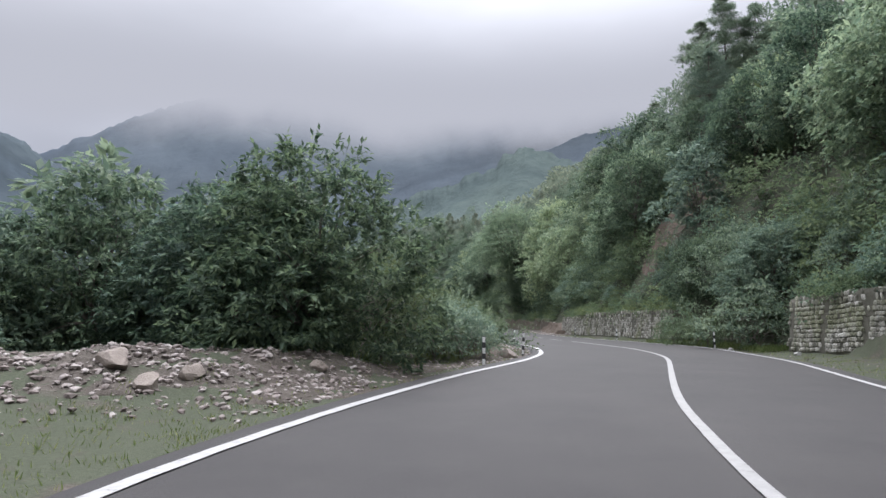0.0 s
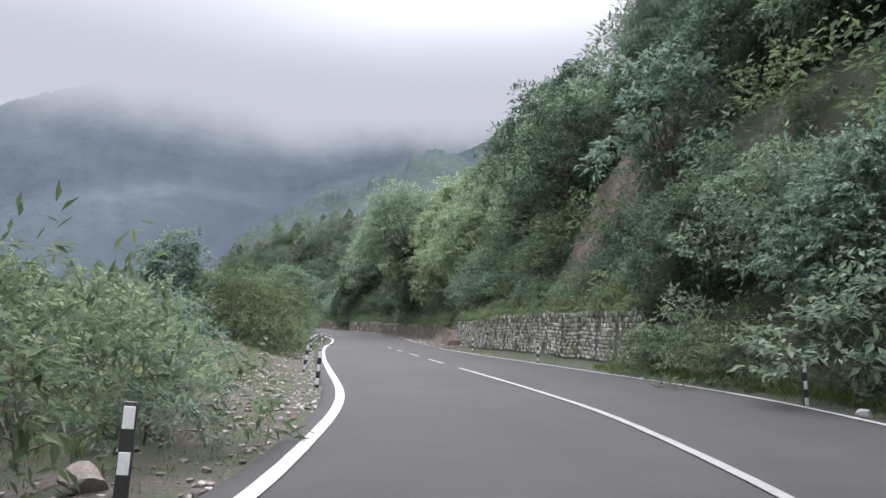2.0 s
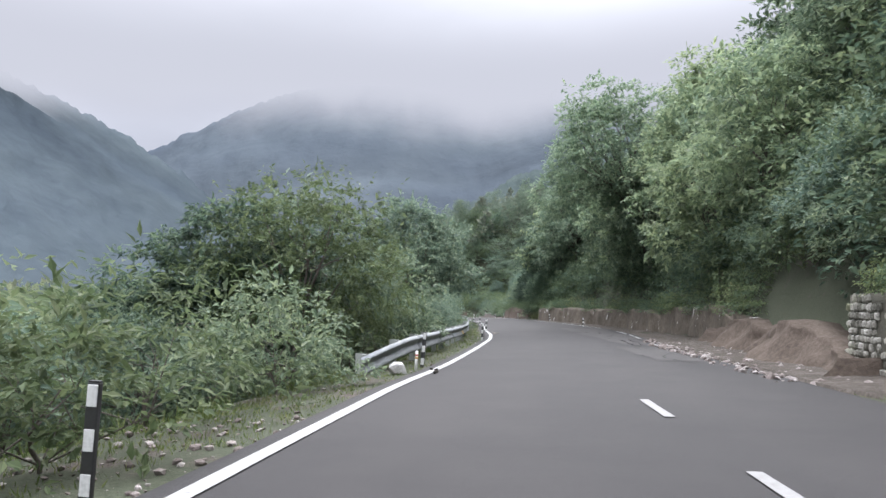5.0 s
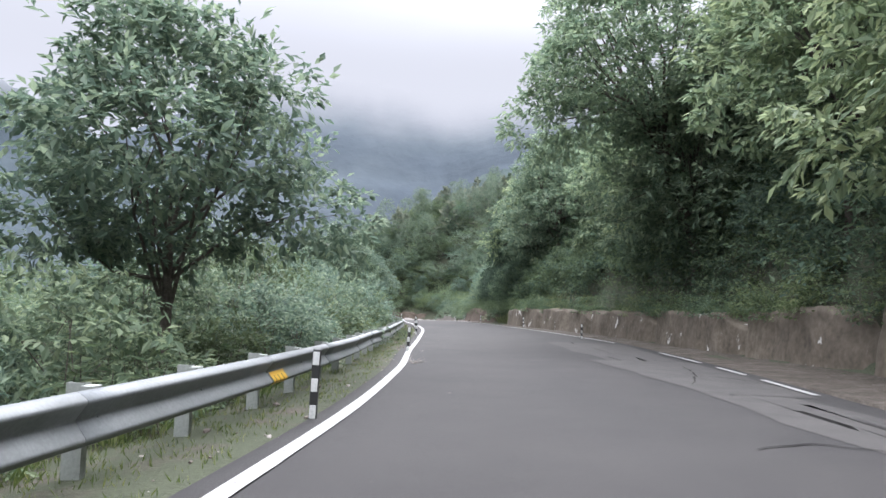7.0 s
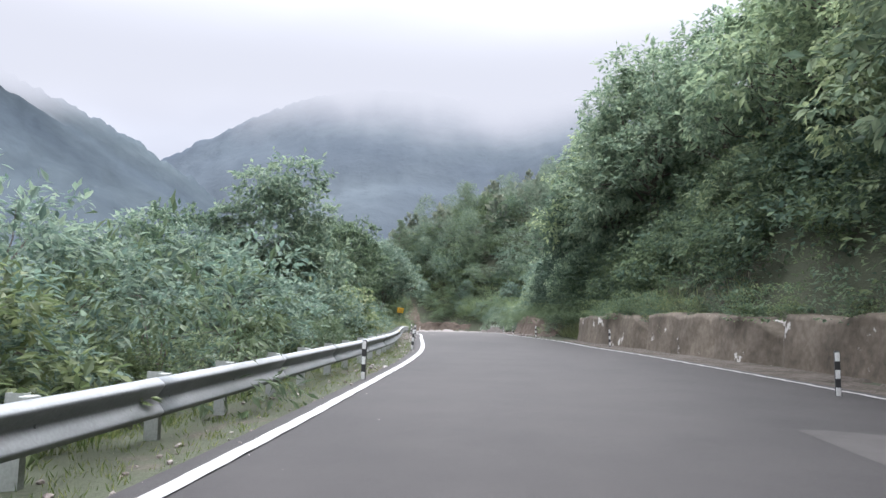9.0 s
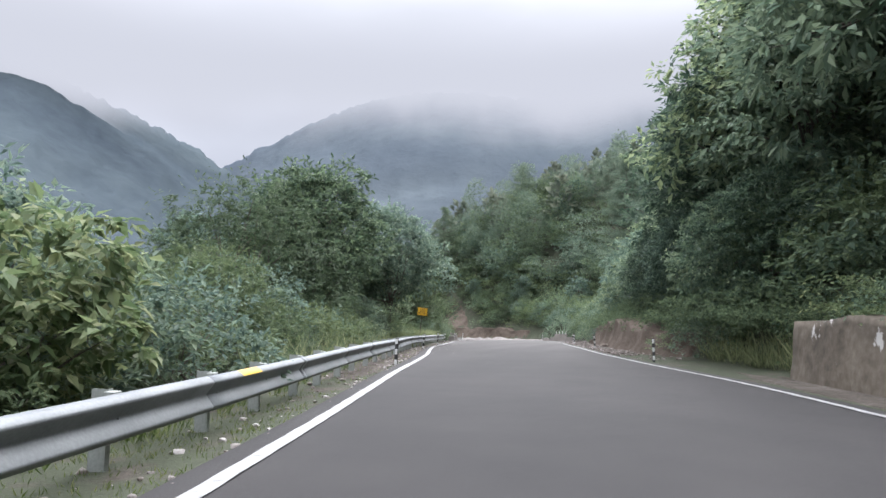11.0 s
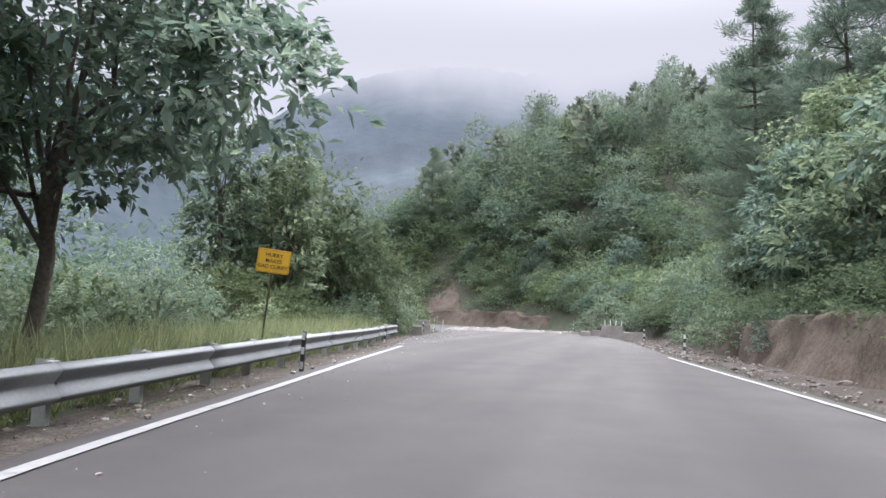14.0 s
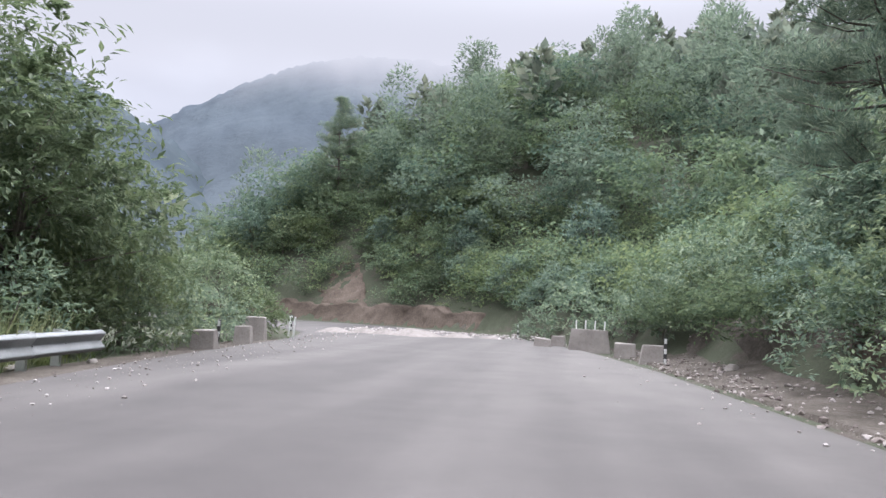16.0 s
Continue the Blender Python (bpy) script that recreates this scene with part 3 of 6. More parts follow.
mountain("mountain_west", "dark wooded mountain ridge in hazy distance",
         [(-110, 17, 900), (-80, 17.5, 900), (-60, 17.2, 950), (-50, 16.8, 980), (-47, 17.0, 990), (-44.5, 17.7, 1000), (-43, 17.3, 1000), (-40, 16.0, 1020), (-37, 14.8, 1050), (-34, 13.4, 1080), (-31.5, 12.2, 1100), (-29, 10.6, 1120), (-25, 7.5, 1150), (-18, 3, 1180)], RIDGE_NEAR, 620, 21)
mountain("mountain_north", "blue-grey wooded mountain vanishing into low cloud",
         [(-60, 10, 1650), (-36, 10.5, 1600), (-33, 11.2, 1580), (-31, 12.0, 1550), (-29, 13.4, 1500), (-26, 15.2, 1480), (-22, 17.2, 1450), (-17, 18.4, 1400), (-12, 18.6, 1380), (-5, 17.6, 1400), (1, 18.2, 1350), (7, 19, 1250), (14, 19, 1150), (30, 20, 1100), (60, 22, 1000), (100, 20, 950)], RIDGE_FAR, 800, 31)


# greener wood, with a thinner haze painted into its colour
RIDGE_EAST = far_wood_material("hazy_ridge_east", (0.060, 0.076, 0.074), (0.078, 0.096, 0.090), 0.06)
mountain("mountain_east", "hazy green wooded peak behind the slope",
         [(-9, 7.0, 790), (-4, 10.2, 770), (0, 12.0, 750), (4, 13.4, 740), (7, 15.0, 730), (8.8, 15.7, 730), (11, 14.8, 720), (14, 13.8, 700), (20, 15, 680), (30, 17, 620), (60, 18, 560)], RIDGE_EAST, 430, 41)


def cloud_material():
    """Low cloud, thin at its lower edge and dense above."""
    m, n, l, b = material("low_cloud")
    n.remove(b)
    co = n.new("ShaderNodeTexCoord").outputs["Object"]
    sep = n.new("ShaderNodeSeparateXYZ")
    l.new(co, sep.inputs[0])
    big = noise_node(n, l, 0.0034, 4, 0.5, co)
    k = n.new("ShaderNodeMath")
    k.operation = "MULTIPLY_ADD"
    k.inputs[1].default_value = 150.0
    l.new(big, k.inputs[0]), l.new(sep.outputs[2], k.inputs[2])
    up = n.new("ShaderNodeMapRange")
    up.interpolation_type = "SMOOTHERSTEP"
    up.inputs["From Min"].default_value, up.inputs["From Max"].default_value = 296.0, 392.0
    l.new(k.outputs[0], up.inputs[0])
    down = n.new("ShaderNodeMapRange")
    down.interpolation_type = "SMOOTHSTEP"
    down.inputs["From Min"].default_value, down.inputs["From Max"].default_value = 520.0, 330.0
    l.new(sep.outputs[2], down.inputs[0])
    al = n.new("ShaderNodeMath")
    al.operation = "MULTIPLY"
    l.new(up.outputs[0], al.inputs[0]), l.new(down.outputs[0], al.inputs[1])
    em, tr, mx = n.new("ShaderNodeEmission"), n.new("ShaderNodeBsdfTransparent"), n.new("ShaderNodeMixShader")
    em.inputs[0].default_value, em.inputs[1].default_value = (0.30, 0.302, 0.32, 1), 1.0
    l.new(al.outputs[0], mx.inputs[0]), l.new(tr.outputs[0], mx.inputs[1]), l.new(em.outputs[0], mx.inputs[2])
    l.new(mx.outputs[0], n["Material Output"].inputs[0])
    return m


CLOUD = cloud_material()
ca = np.radians(np.linspace(-115, 115, 120))
cz = np.linspace(170, 780, 12)
CA, CZ = np.meshgrid(ca, cz)
cr = 960 - 0.10 * (CZ - 120)
thing("backdrop_cloud", "low grey cloud hanging on the mountains", "cloud", kind="structure",
      data=mesh_data("backdrop_cloud", np.stack([cr * np.sin(CA), 80 + cr * np.cos(CA), CZ], -1).reshape(-1, 3), grid_faces(12, 120), CLOUD, True))


# ---------------------------------------------------------------- roadside furniture
POST_SPOTS = [  # x, y, lean in degrees across and along the road
    (1.26, 18.25, 0, 0), (3.04, 24.5, 3, 0), (3.9, 35.03, 4, 1), (3.35, 40.45, 8, 2), (2.87, 56.04, 2, 0), (3.1, 67.67, 5, 0),
    (3.39, 80.85, 2, 0), (2.51, 94.38, 4, 0), (.96, 108.45, 1, 0), (-.69, 120.57, 4, 0), (-4.17, 137.65, 2, 0), (-7.47, 151.83, 5, 1),
    (-10.3, 165.17, 3, 1), (-13.05, 177.8, 5, 1), (-15.01, 189.62, 2, 0), (-19.7, 206.6, 1, 0), (13.9, 21.86, -3, 0), (12.25, 30.89, -2, 0),
    (12.07, 46.86, -1, 0), (11.55, 58.26, 1, 0), (9.1, 108.14, 0, 0), (6.77, 128.31, -1, 0), (2.89, 144.4, -1, 0),
    (.29, 159.9, -3, 0), (-2.18, 179.0, 0, 0), (-3.28, 193.11, 1, 0), (-8.48, 211.46, 0, 0)]


def delineator_post():
    """Square black post, 0.72 m above the ground, with three white reflective plates on its two faces."""
    root = thing("delineator_post", "black and white banded roadside delineator post", "road post", group="delineator posts along the road")
    body = part("body", bm_data("body", box_bm(0.088, 0.046, 0.995, 0.010, -0.26), POSTBLACK), root, "black painted post body")
    for z in (0.012, 0.296, 0.580):
        part("plate", bm_data("plate", box_bm(0.074, 0.054, 0.142, 0.005, z), POSTWHITE), body, "white reflective plate")
    part("cap", bm_data("cap", box_bm(0.080, 0.040, 0.012, 0.004, 0.735), POSTBLACK), root)
    return root


def ground_at(x, y):
    return float(terrain(np.array([x]), np.array([y]))[0])


first = delineator_post()
for i, (x, y, lx, ly) in enumerate(POST_SPOTS):
    m = pose(x, y, ground_at(x, y) + 0.06, ly, lx, 7 * math.sin(i * 3.1))
    if i == 0:
        first.matrix_basis = m
    else:
        copy_thing(first, m)

marker = thing("marker_post", "short white marker post with red and orange bands", "road post", pose(3.12, 66.75, ground_at(3.12, 66.75), 1, 3, 0) @ Matrix.Scale(0.72, 4))
bm = bmesh.new()
bmesh.ops.create_cone(bm, cap_ends=True, segments=14, radius1=0.045, radius2=0.042, depth=0.75, matrix=Matrix.Translation((0, 0, 0.22)))
marker_body = part("body", bm_data("body", bm, POSTWHITE, True), marker)
for z, mt, lb in ((0.47, POSTRED, "red reflective band"), (0.39, POSTORANGE, "orange reflective band")):
    bm = bmesh.new()
    bmesh.ops.create_cone(bm, cap_ends=True, segments=14, radius1=0.0475, radius2=0.0475, depth=0.05, matrix=Matrix.Translation((0, 0, z)))
    part("band", bm_data("band", bm, mt, True), marker_body, lb)


# W-beam guard rail: beam lengths, posts and spacer blocks
def rail_profile():
    """Section of the beam: (out towards the road, height)."""
    pts = [(0.0, 0.0), (0.040, 0.018), (0.086, 0.052), (0.092, 0.066), (0.088, 0.082), (0.046, 0.136), (0.012, 0.184), (0.004, 0.20)]
    return pts + [(a, 0.40 - b) for a, b in pts[-2::-1]]


def rail_x(y):
    return left_x(y) - 1.22 + 0.05 * math.sin(y * 0.21)


RAIL_TOP = 0.56
rail = thing("guard_rail", "galvanised steel w-beam guard rail on steel posts", "guard rail")
prof = rail_profile()
ry0, ry1, seg = 66.2, 184.6, 4.0


def rail_point(y):
    t = 0.35 * max(0.0, 1 - (y - ry0) / 3.5) ** 2  # the first length bends away and down
    return np.array([rail_x(y) - 1.1 * t, y, road_z(y) + RAIL_TOP - 0.40 - 0.9 * t])


ya = ry0
while ya < ry1 - 0.1:
    yb = min(ya + seg, ry1)
    ys = np.linspace(ya - 0.12, yb + 0.12, 7)
    v = []
    for y in ys:
        p = rail_point(y)
        d = rail_point(y + 0.2) - rail_point(y - 0.2)
        nx = np.array([d[1], -d[0], 0]) / math.hypot(d[0], d[1])
        lap = 0.004 * (int((ya - ry0) / seg) % 2)
        v.append([p + nx * (a + lap) + (0, 0, b) for a, b in prof])
    v = np.array(v)
    sheet = v.reshape(-1, 3)
    me = mesh_data("beam", sheet, grid_faces(len(ys), len(prof)), STEEL, True)
    ob = part("beam", me, rail)
    so = ob.modifiers.new("thickness", "SOLIDIFY")
    so.thickness, so.offset = 0.004, 0
    for yp in (ya + 0.15, (ya + yb) / 2):
        p = rail_point(yp)
        d = rail_point(yp + 0.2) - rail_point(yp - 0.2)
        turn = -math.degrees(math.atan2(d[0], d[1]))
        gz = ground_at(p[0] - 0.12, yp)
        hgt = p[2] + 0.435 - gz + 0.25
        bm = box_bm(0.15, 0.007, hgt, 0, -0.25)
        for sx in (-0.0715, 0.0715):
            box_bm(0.007, 0.07, hgt, 0, -0.25, bm, Matrix.Translation((sx, 0.036, 0)))
        part("post", bm_data("post", bm, STEELPOST), rail, m=pose(p[0] - 0.17, yp, gz, 0, 0, turn))
        spacer = part("spacer", bm_data("spacer", box_bm(0.09, 0.14, 0.42, 0.006, 0), STEELPOST), rail, m=pose(p[0] - 0.048, yp, p[2] - 0.0, 0, 0, turn))
        bm = bmesh.new()
        bmesh.ops.create_cone(bm, cap_ends=True, segments=8, radius1=0.02, radius2=0.014, depth=0.022, matrix=Matrix.Rotation(radians(90), 4, "Y"))
        part("bolt", bm_data("bolt", bm, STEEL), spacer, m=pose(0.062, 0, 0.20))
    ya = yb

def on_beam(y0, ln, rows, lift, mat, name, parent, label):
    """A painted patch that follows the beam's section."""
    ys = np.linspace(y0, y0 + ln, 6)
    v = []
    for y in ys:
        p = rail_point(y)
        d = rail_point(y + 0.2) - rail_point(y - 0.2)
        nx = np.array([d[1], -d[0], 0]) / math.hypot(d[0], d[1])
        v.append([p + nx * (a + lift) + (0, 0, b) for a, b in rows])
    return part(name, mesh_data(name, np.array(v).reshape(-1, 3), grid_faces(len(ys), len(rows)), mat, True), parent, label)


on_beam(127.0, 0.75, prof[-4:], 0.010, YELLOW, "paint_mark", rail, "yellow paint mark")
low_mark = on_beam(82.40, 0.66, prof[1:7], 0.010, YELLOW, "paint_mark", rail, "yellow paint patch with small black strokes")
for y0 in (82.50, 82.68, 82.86):
    on_beam(y0, 0.035, prof[2:6], 0.013, INK, "stroke", low_mark, "black brush stroke")

# yellow advice board on an iron pole
sign = thing("road_sign", "yellow advice sign with black capitals on thin iron pole", "sign",
             pose(-12.02, 166.52, ground_at(-12.02, 166.52), 0, 5.5, 34))
sb = 2.27 - ground_at(-11.9, 166.52)
part("pole", bm_data("pole", box_bm(0.045, 0.045, sb + 0.75, 0.006, -0.3), RUST), sign, "dark rusty iron pole")
part("crossbar", bm_data("crossbar", box_bm(0.5, 0.02, 0.03, 0.004, sb + 0.25), RUST), sign, m=pose(0, -0.032, 0))
board = part("board", bm_data("board", box_bm(0.72, 0.012, 0.535, 0.005, sb), YELLOW), sign, "yellow painted metal board", m=pose(0, -0.05, 0))
frame_bm = bmesh.new()
for z in (0.018, 0.505):
    box_bm(0.68, 0.004, 0.006, 0, sb + z, frame_bm)
for x in (-0.34, 0.34):
    box_bm(0.006, 0.004, 0.487, 0, sb + 0.018, frame_bm, Matrix.Translation((x, 0, 0)))
part("border", bm_data("border", frame_bm, INK), board, "thin black border line", m=pose(0, -0.0085, 0))
for word, z in (("HURRY", 0.365), ("MAKES", 0.235), ("BAD CURRY", 0.105)):
    cu = bpy.data.curves.new("lettering", "FONT")
    cu.body, cu.size, cu.align_x, cu.extrude, cu.offset = word, 0.118, "CENTER", 0.0015, 0.0015
    tmp = bpy.data.objects.new("lettering", cu)
    me = bpy.data.meshes.new_from_object(tmp)
    bpy.data.objects.remove(tmp)
    me.materials.clear()
    me.materials.append(INK)
    part("lettering", me, board, "black painted capitals", m=pose(0, -0.0085, sb + z, 90, 0, 0))


# ---------------------------------------------------------------- stones
def stone_data(name, seed, mat, subdiv=2, squash=(1, 0.8, 0.7), rough=0.28, flat=0.5):
    rng = np.random.default_rng(seed)
    bm = bmesh.new()
    bmesh.ops.create_icosphere(bm, subdivisions=subdiv, radius=0.5)
    planes = [(Vector(rng.normal(size=3)).normalized(), rng.uniform(0.22, 0.40)) for _ in range(12)]
    for v in bm.verts:
        c = v.co.copy()
        for n_, d in planes:
            over = c.dot(n_) - d
            if over > 0:
                c -= n_ * over
        c += noise.noise_vector(c * 3 + Vector((seed, 0, 0))) * 0.035 * rough / 0.28
        v.co = Vector((c.x * squash[0], c.y * squash[1], c.z * squash[2]))
    return bm_data(name, bm, mat)


TARRY = simple("dark_clod", [(0.018, 0.016, 0.014), (0.045, 0.040, 0.035)], 30, 5, 0.95, 0, 0.5, 0.01, spec=0.1)
BOULDERS = [  # x, y, size, name, label, material, sink
    (-4.8, 10.6, 0.74, "boulder", "rounded grey-brown boulder on rubble heap", BOULDER),
    (-4.05, 10.1, 0.56, "boulder", "angular brown boulder on rubble heap", BOULDER),
    (-3.65, 10.75, 0.52, "boulder", "angular brown boulder on rubble heap", BOULDER),
    (-2.05, 12.75, 0.46, "boulder", "dark rounded boulder beneath the roadside tree", BOULDER),
    (2.35, 22.9, .85, "boulder", "broad grey boulder sunk in the verge", BOULDER),
    (2.5, 25.6, .5, "boulder", "grey boulder beside the delineator post", BOULDER),
    (2.0, 24.0, .7, "boulder", "grey boulder beside the delineator post", BOULDER),
    (12.6, 29.95, 0.34, "stone", "pale stone at the foot of the slope", CHALK),
    (13.1, 25.5, 0.32, "stone", "pale stone at the foot of the slope", CHALK),
    (-0.35, 45.0, 1.35, "boulder", "earth-covered brown boulder on spoil heap", EARTH),
    (0.35, 44.3, 0.6, "boulder", "brown boulder on spoil heap", BOULDER),
    (2.88, 66.0, 0.52, "white_rock", "whitewashed rock at the start of guard rail", CHALK),
    (0.0, 168.0, 0.5, "stone", "grey stone at the foot of the bank", BOULDER),
    (0.75, 163.2, 0.7, "stone", "brown stone at the foot of the bank", BOULDER),
    (-2.0, 191.0, 0.55, "stone", "pale grey block of stone beside the road", CONCRETE),
    (-15.0, 182.6, 0.40, "stone", "pale grey stone beneath the rail end", CONCRETE),
    (-14.75, 184.3, 0.30, "stone", "pale grey stone beneath the rail end", CONCRETE),
    (-13.2, 168.6, .75, "boulder", "pale boulder behind the guard rail", CHALK),
    (-5.55, 127.2, 1.5, "boulder", "dark grey boulder behind the guard rail", BOULDER),
    (-16.0, 172.0, 1.2, "boulder", "pale boulder in the tall grass", CHALK)]
for i, (x, y, size, nm, lb, mt) in enumerate(BOULDERS):
    me = stone_data(nm, 40 + i, mt, 3, (1, 0.85, 0.74), 0.3, 0.3)
    ob = thing(nm, lb, "rock", None, data=me)
    ob.matrix_basis = pose(x, y, ground_at(x, y) + (0.12 if mt is not EARTH else -0.05) * size, 8 * math.sin(i), 7 * math.cos(2 * i), 47 * i) @ Matrix.Scale(size, 4)


for x, y, size in ((3.78, 65.2, 0.15), (3.70, 65.85, 0.12), (3.58, 65.95, 0.10)):
    thing("clod", "dark clod of earth lying on the edge line", "clod", pose(x, y, on_road(x, y) + 0.3 * size, 5, 9, 70 * y) @ Matrix.Scale(size, 4), "clods on the edge line",
          data=stone_data("clod", int(y * 7), TARRY, 2, (1, 0.85, 0.62)))


def scatter_stones(name, label, mat, spots, sizes, seed, protos=5):
    """Loose stones joined into one object: spots are x, y; each stone is a small faceted lump."""
    rng = np.random.default_rng(seed)
    base = []
    for k in range(protos):
        me = stone_data("tmp", seed * 10 + k, mat, 1, (1, 0.8, 0.6), 0.3, 0.6)
        co = np.empty(len(me.vertices) * 3, np.float32)
        me.vertices.foreach_get("co", co)
        fa = np.empty(len(me.polygons) * 3, np.int32)
        me.polygons.foreach_get("vertices", fa)
        base.append((co.reshape(-1, 3), fa.reshape(-1, 3)))
        bpy.data.meshes.remove(me)
    spots = np.asarray(spots)
    z = terrain(spots[:, 0], spots[:, 1])
    dr, dl, _ = road_frame(spots[:, 0], spots[:, 1])
    onr = np.maximum(dr, dl) < 0.3
    z = z + np.where((spots[:, 1] > 148) & (dr > 0.4) & (dr < 4), 0.07, 0.0)
    z = np.where(onr, road_z(np.clip(spots[:, 1], -20, 240)) + 0.015, z)
    V, F, off = [], [], 0
    for i, (x, y) in enumerate(spots):
        co, fa = base[rng.integers(protos)]
        a, s = rng.uniform(0, 6.28), sizes[i]
        c, n_ = math.cos(a), math.sin(a)
        q = co * s * rng.uniform(0.75, 1.25, 3)
        q = np.stack([q[:, 0] * c - q[:, 1] * n_, q[:, 0] * n_ + q[:, 1] * c, q[:, 2]], 1) + (x, y, z[i] + 0.12 * s)
        V.append(q), F.append(fa + off)
        off += len(q)
    return thing(name, label, "stones", kind="stuff", data=mesh_data(name, np.concatenate(V), np.concatenate(F), mat))


rng = np.random.default_rng(5)


def verge(n_, a, b, d0, d1, side, lo, hi, power=2.2):
    y = rng.uniform(a, b, n_)
    d = d0 + (d1 - d0) * rng.random(n_)
    x = left_x(y) - d if side < 0 else right_x(y) + d
    return np.stack([x, y], 1), lo + (hi - lo) * rng.random(n_) ** power


hx = rng.uniform(-13, 1.0, 9500)
s1 = np.stack([hx, 12.4 + (hx + 1.5) * 0.42 + rng.normal(0, 1.15, 9500)], 1)
s1 = s1[s1[:, 0] < left_x(s1[:, 1]) - 0.9]
z1 = 0.022 + 0.20 * rng.random(len(s1)) ** 5
s2, z2 = verge(1100, 20, 34, 0.35, 1.9, -1, 0.02, 0.17, 4)
s3_, z3 = verge(3400, 31, 60, 0.4, 2.6, -1, 0.015, 0.16, 4)
s5, z5 = verge(1300, 8.5, 21, 0.8, 2.7, -1, 0.02, 0.18, 4)
scatter_stones("rubble_heap", "heap of brown and pale broken stones", RUBBLE, np.r_[s1, s2, s3_, s5], np.r_[z1, z2, z3, z5], 3)
p1, q1 = verge(1300, 60, 190, 0.25, 1.5, -1, 0.012, 0.15, 5)
p2, q2 = verge(700, 10, 80, 0.4, 2.2, 1, 0.012, 0.12, 3.5)
p3, q3 = verge(2400, 146, 200, 0.3, 2.4, 1, 0.02, 0.22, 3.6)
p4, q4 = verge(2200, 65, 82, -0.25, 2.6, 1, 0.02, 0.36, 4.5)
scatter_stones("verge_stones", "small loose stones scattered along the road verges", RUBBLE, np.r_[p1, p2, p3, p4], np.r_[q1, q2, q3, q4], 7)
gy_ = rng.uniform(177, 216, 2600)
gx_ = np.where(rng.random(2600) < 0.55, -13.2 - (gy_ - 182) * 0.14 + rng.normal(0, 0.9, 2600), -2.5 - (gy_ - 180) * 0.07 - np.clip(gy_ - 200, 0, 99) * 0.5 + rng.normal(0, 0.9, 2600))
ex, ey = rng.uniform(-19, -7, 1500), 212 + rng.normal(0, 1.8, 1500)
ey = ey - 0.33 * (ex + 11)
scatter_stones("road_gravel", "pale gravel spilled over the broken road end", PALE, np.r_[np.stack([gx_, gy_], 1), np.stack([ex, ey], 1)], np.r_[0.015 + 0.09 * rng.random(2600) ** 4, 0.04 + 0.24 * rng.random(1500) ** 3], 9)
lit, lz = verge(200, 60, 186, -1.2, 1.0, -1, 0.012, 0.05)
li2, lz2 = verge(900, 31, 52, 0.3, 2.6, -1, 0.02, 0.17, 3.5)
li3, lz3 = verge(160, 138, 178, 0.3, 1.3, -1, 0.02, 0.15, 3)
li5, lz5 = verge(170, 112, 152, 0.25, 1.15, -1, 0.03, 0.20, 2.5)
p6, q6 = verge(1500, 132, 180, 0.35, 1.9, -1, 0.015, 0.17, 4)
scatter_stones("rail_foot_stones", "brown and grey stones under the guard rail", RUBBLE, p6, q6, 13)
li4, lz4 = verge(60, 146, 172, -1.4, -0.1, -1, 0.02, 0.10, 3)
lit, lz = np.r_[lit, li2, li3, li4, li5], np.r_[lz, lz2, lz3, lz4, lz5]
scatter_stones("litter_chips", "pale stone chips and leaf litter on the asphalt edge", PALE, lit, lz, 11)


# ---------------------------------------------------------------- masonry and banks
def wall_line(pts, step=0.25):
    pts = np.asarray(pts, float)
    s = np.r_[0, np.cumsum(np.hypot(*np.diff(pts, axis=0).T))]
    t = np.arange(0, s[-1], step)
    p = np.stack([np.interp(t, s, pts[:, 0]), np.interp(t, s, pts[:, 1])], 1)
    for _ in range(6):
        p[1:-1] = (p[:-2] + 2 * p[1:-1] + p[2:]) / 4
    d = np.gradient(p, axis=0)
    d /= np.linalg.norm(d, axis=1, keepdims=True)
    return t, p, np.stack([-d[:, 1], d[:, 0]], 1)  # left of the way is the road side


def bank(name, label, pts, height, mat, thick=0.5, lean=0.12, rough=0.06, top_noise=0.12, seed=0, category="wall", flare=0.0, kind="structure", gaps=()):
    """A wall or cut bank: its face leans back, with a rough surface and an uneven top; closed to the back."""
    t, p, n_ = wall_line(pts)
    h = np.interp(np.linspace(0, 1, len(t)), np.linspace(0, 1, len(height)), height) + top_noise * smooth_noise(t, t * 0, 1.1, seed)
    cut = sum((np.exp(-np.clip((t - g) / np.where(t < g, 0.25, 1.1), -6, 6) ** 2) for g in gaps), np.zeros(len(t)))
    h = h * (1 - 0.42 * np.clip(cut, 0, 1))
    base = terrain(p[:, 0], p[:, 1])
    base = np.minimum(base, road_z(np.clip(p[:, 1], -20, 240)) + 0.15) - 0.15
    lv = np.linspace(0, 1, 12)
    rows = []
    for f in lv:
        out = (1 - f) * (lean * h + flare * (1 - f) * h)
        z = base + f * (h + 0.15)
        r = rough * smooth_noise(t * 1.0, z * 1.0 + 40, 0.55, seed + 3) + rough * 2.2 * smooth_noise(t, z + 10, 2.3, seed + 5)
        rows.append(np.c_[p + n_ * (out + r - 0.22 * cut)[:, None], z])
    rows.append(np.c_[p - n_ * thick * 0.5, base + h + 0.15 + 0.03])
    rows.append(np.c_[p - n_ * thick, base + h + 0.1])
    rows.append(np.c_[p - n_ * thick, base])
    v = np.stack(rows)
    heel = np.stack([rows[-1]] * len(rows))
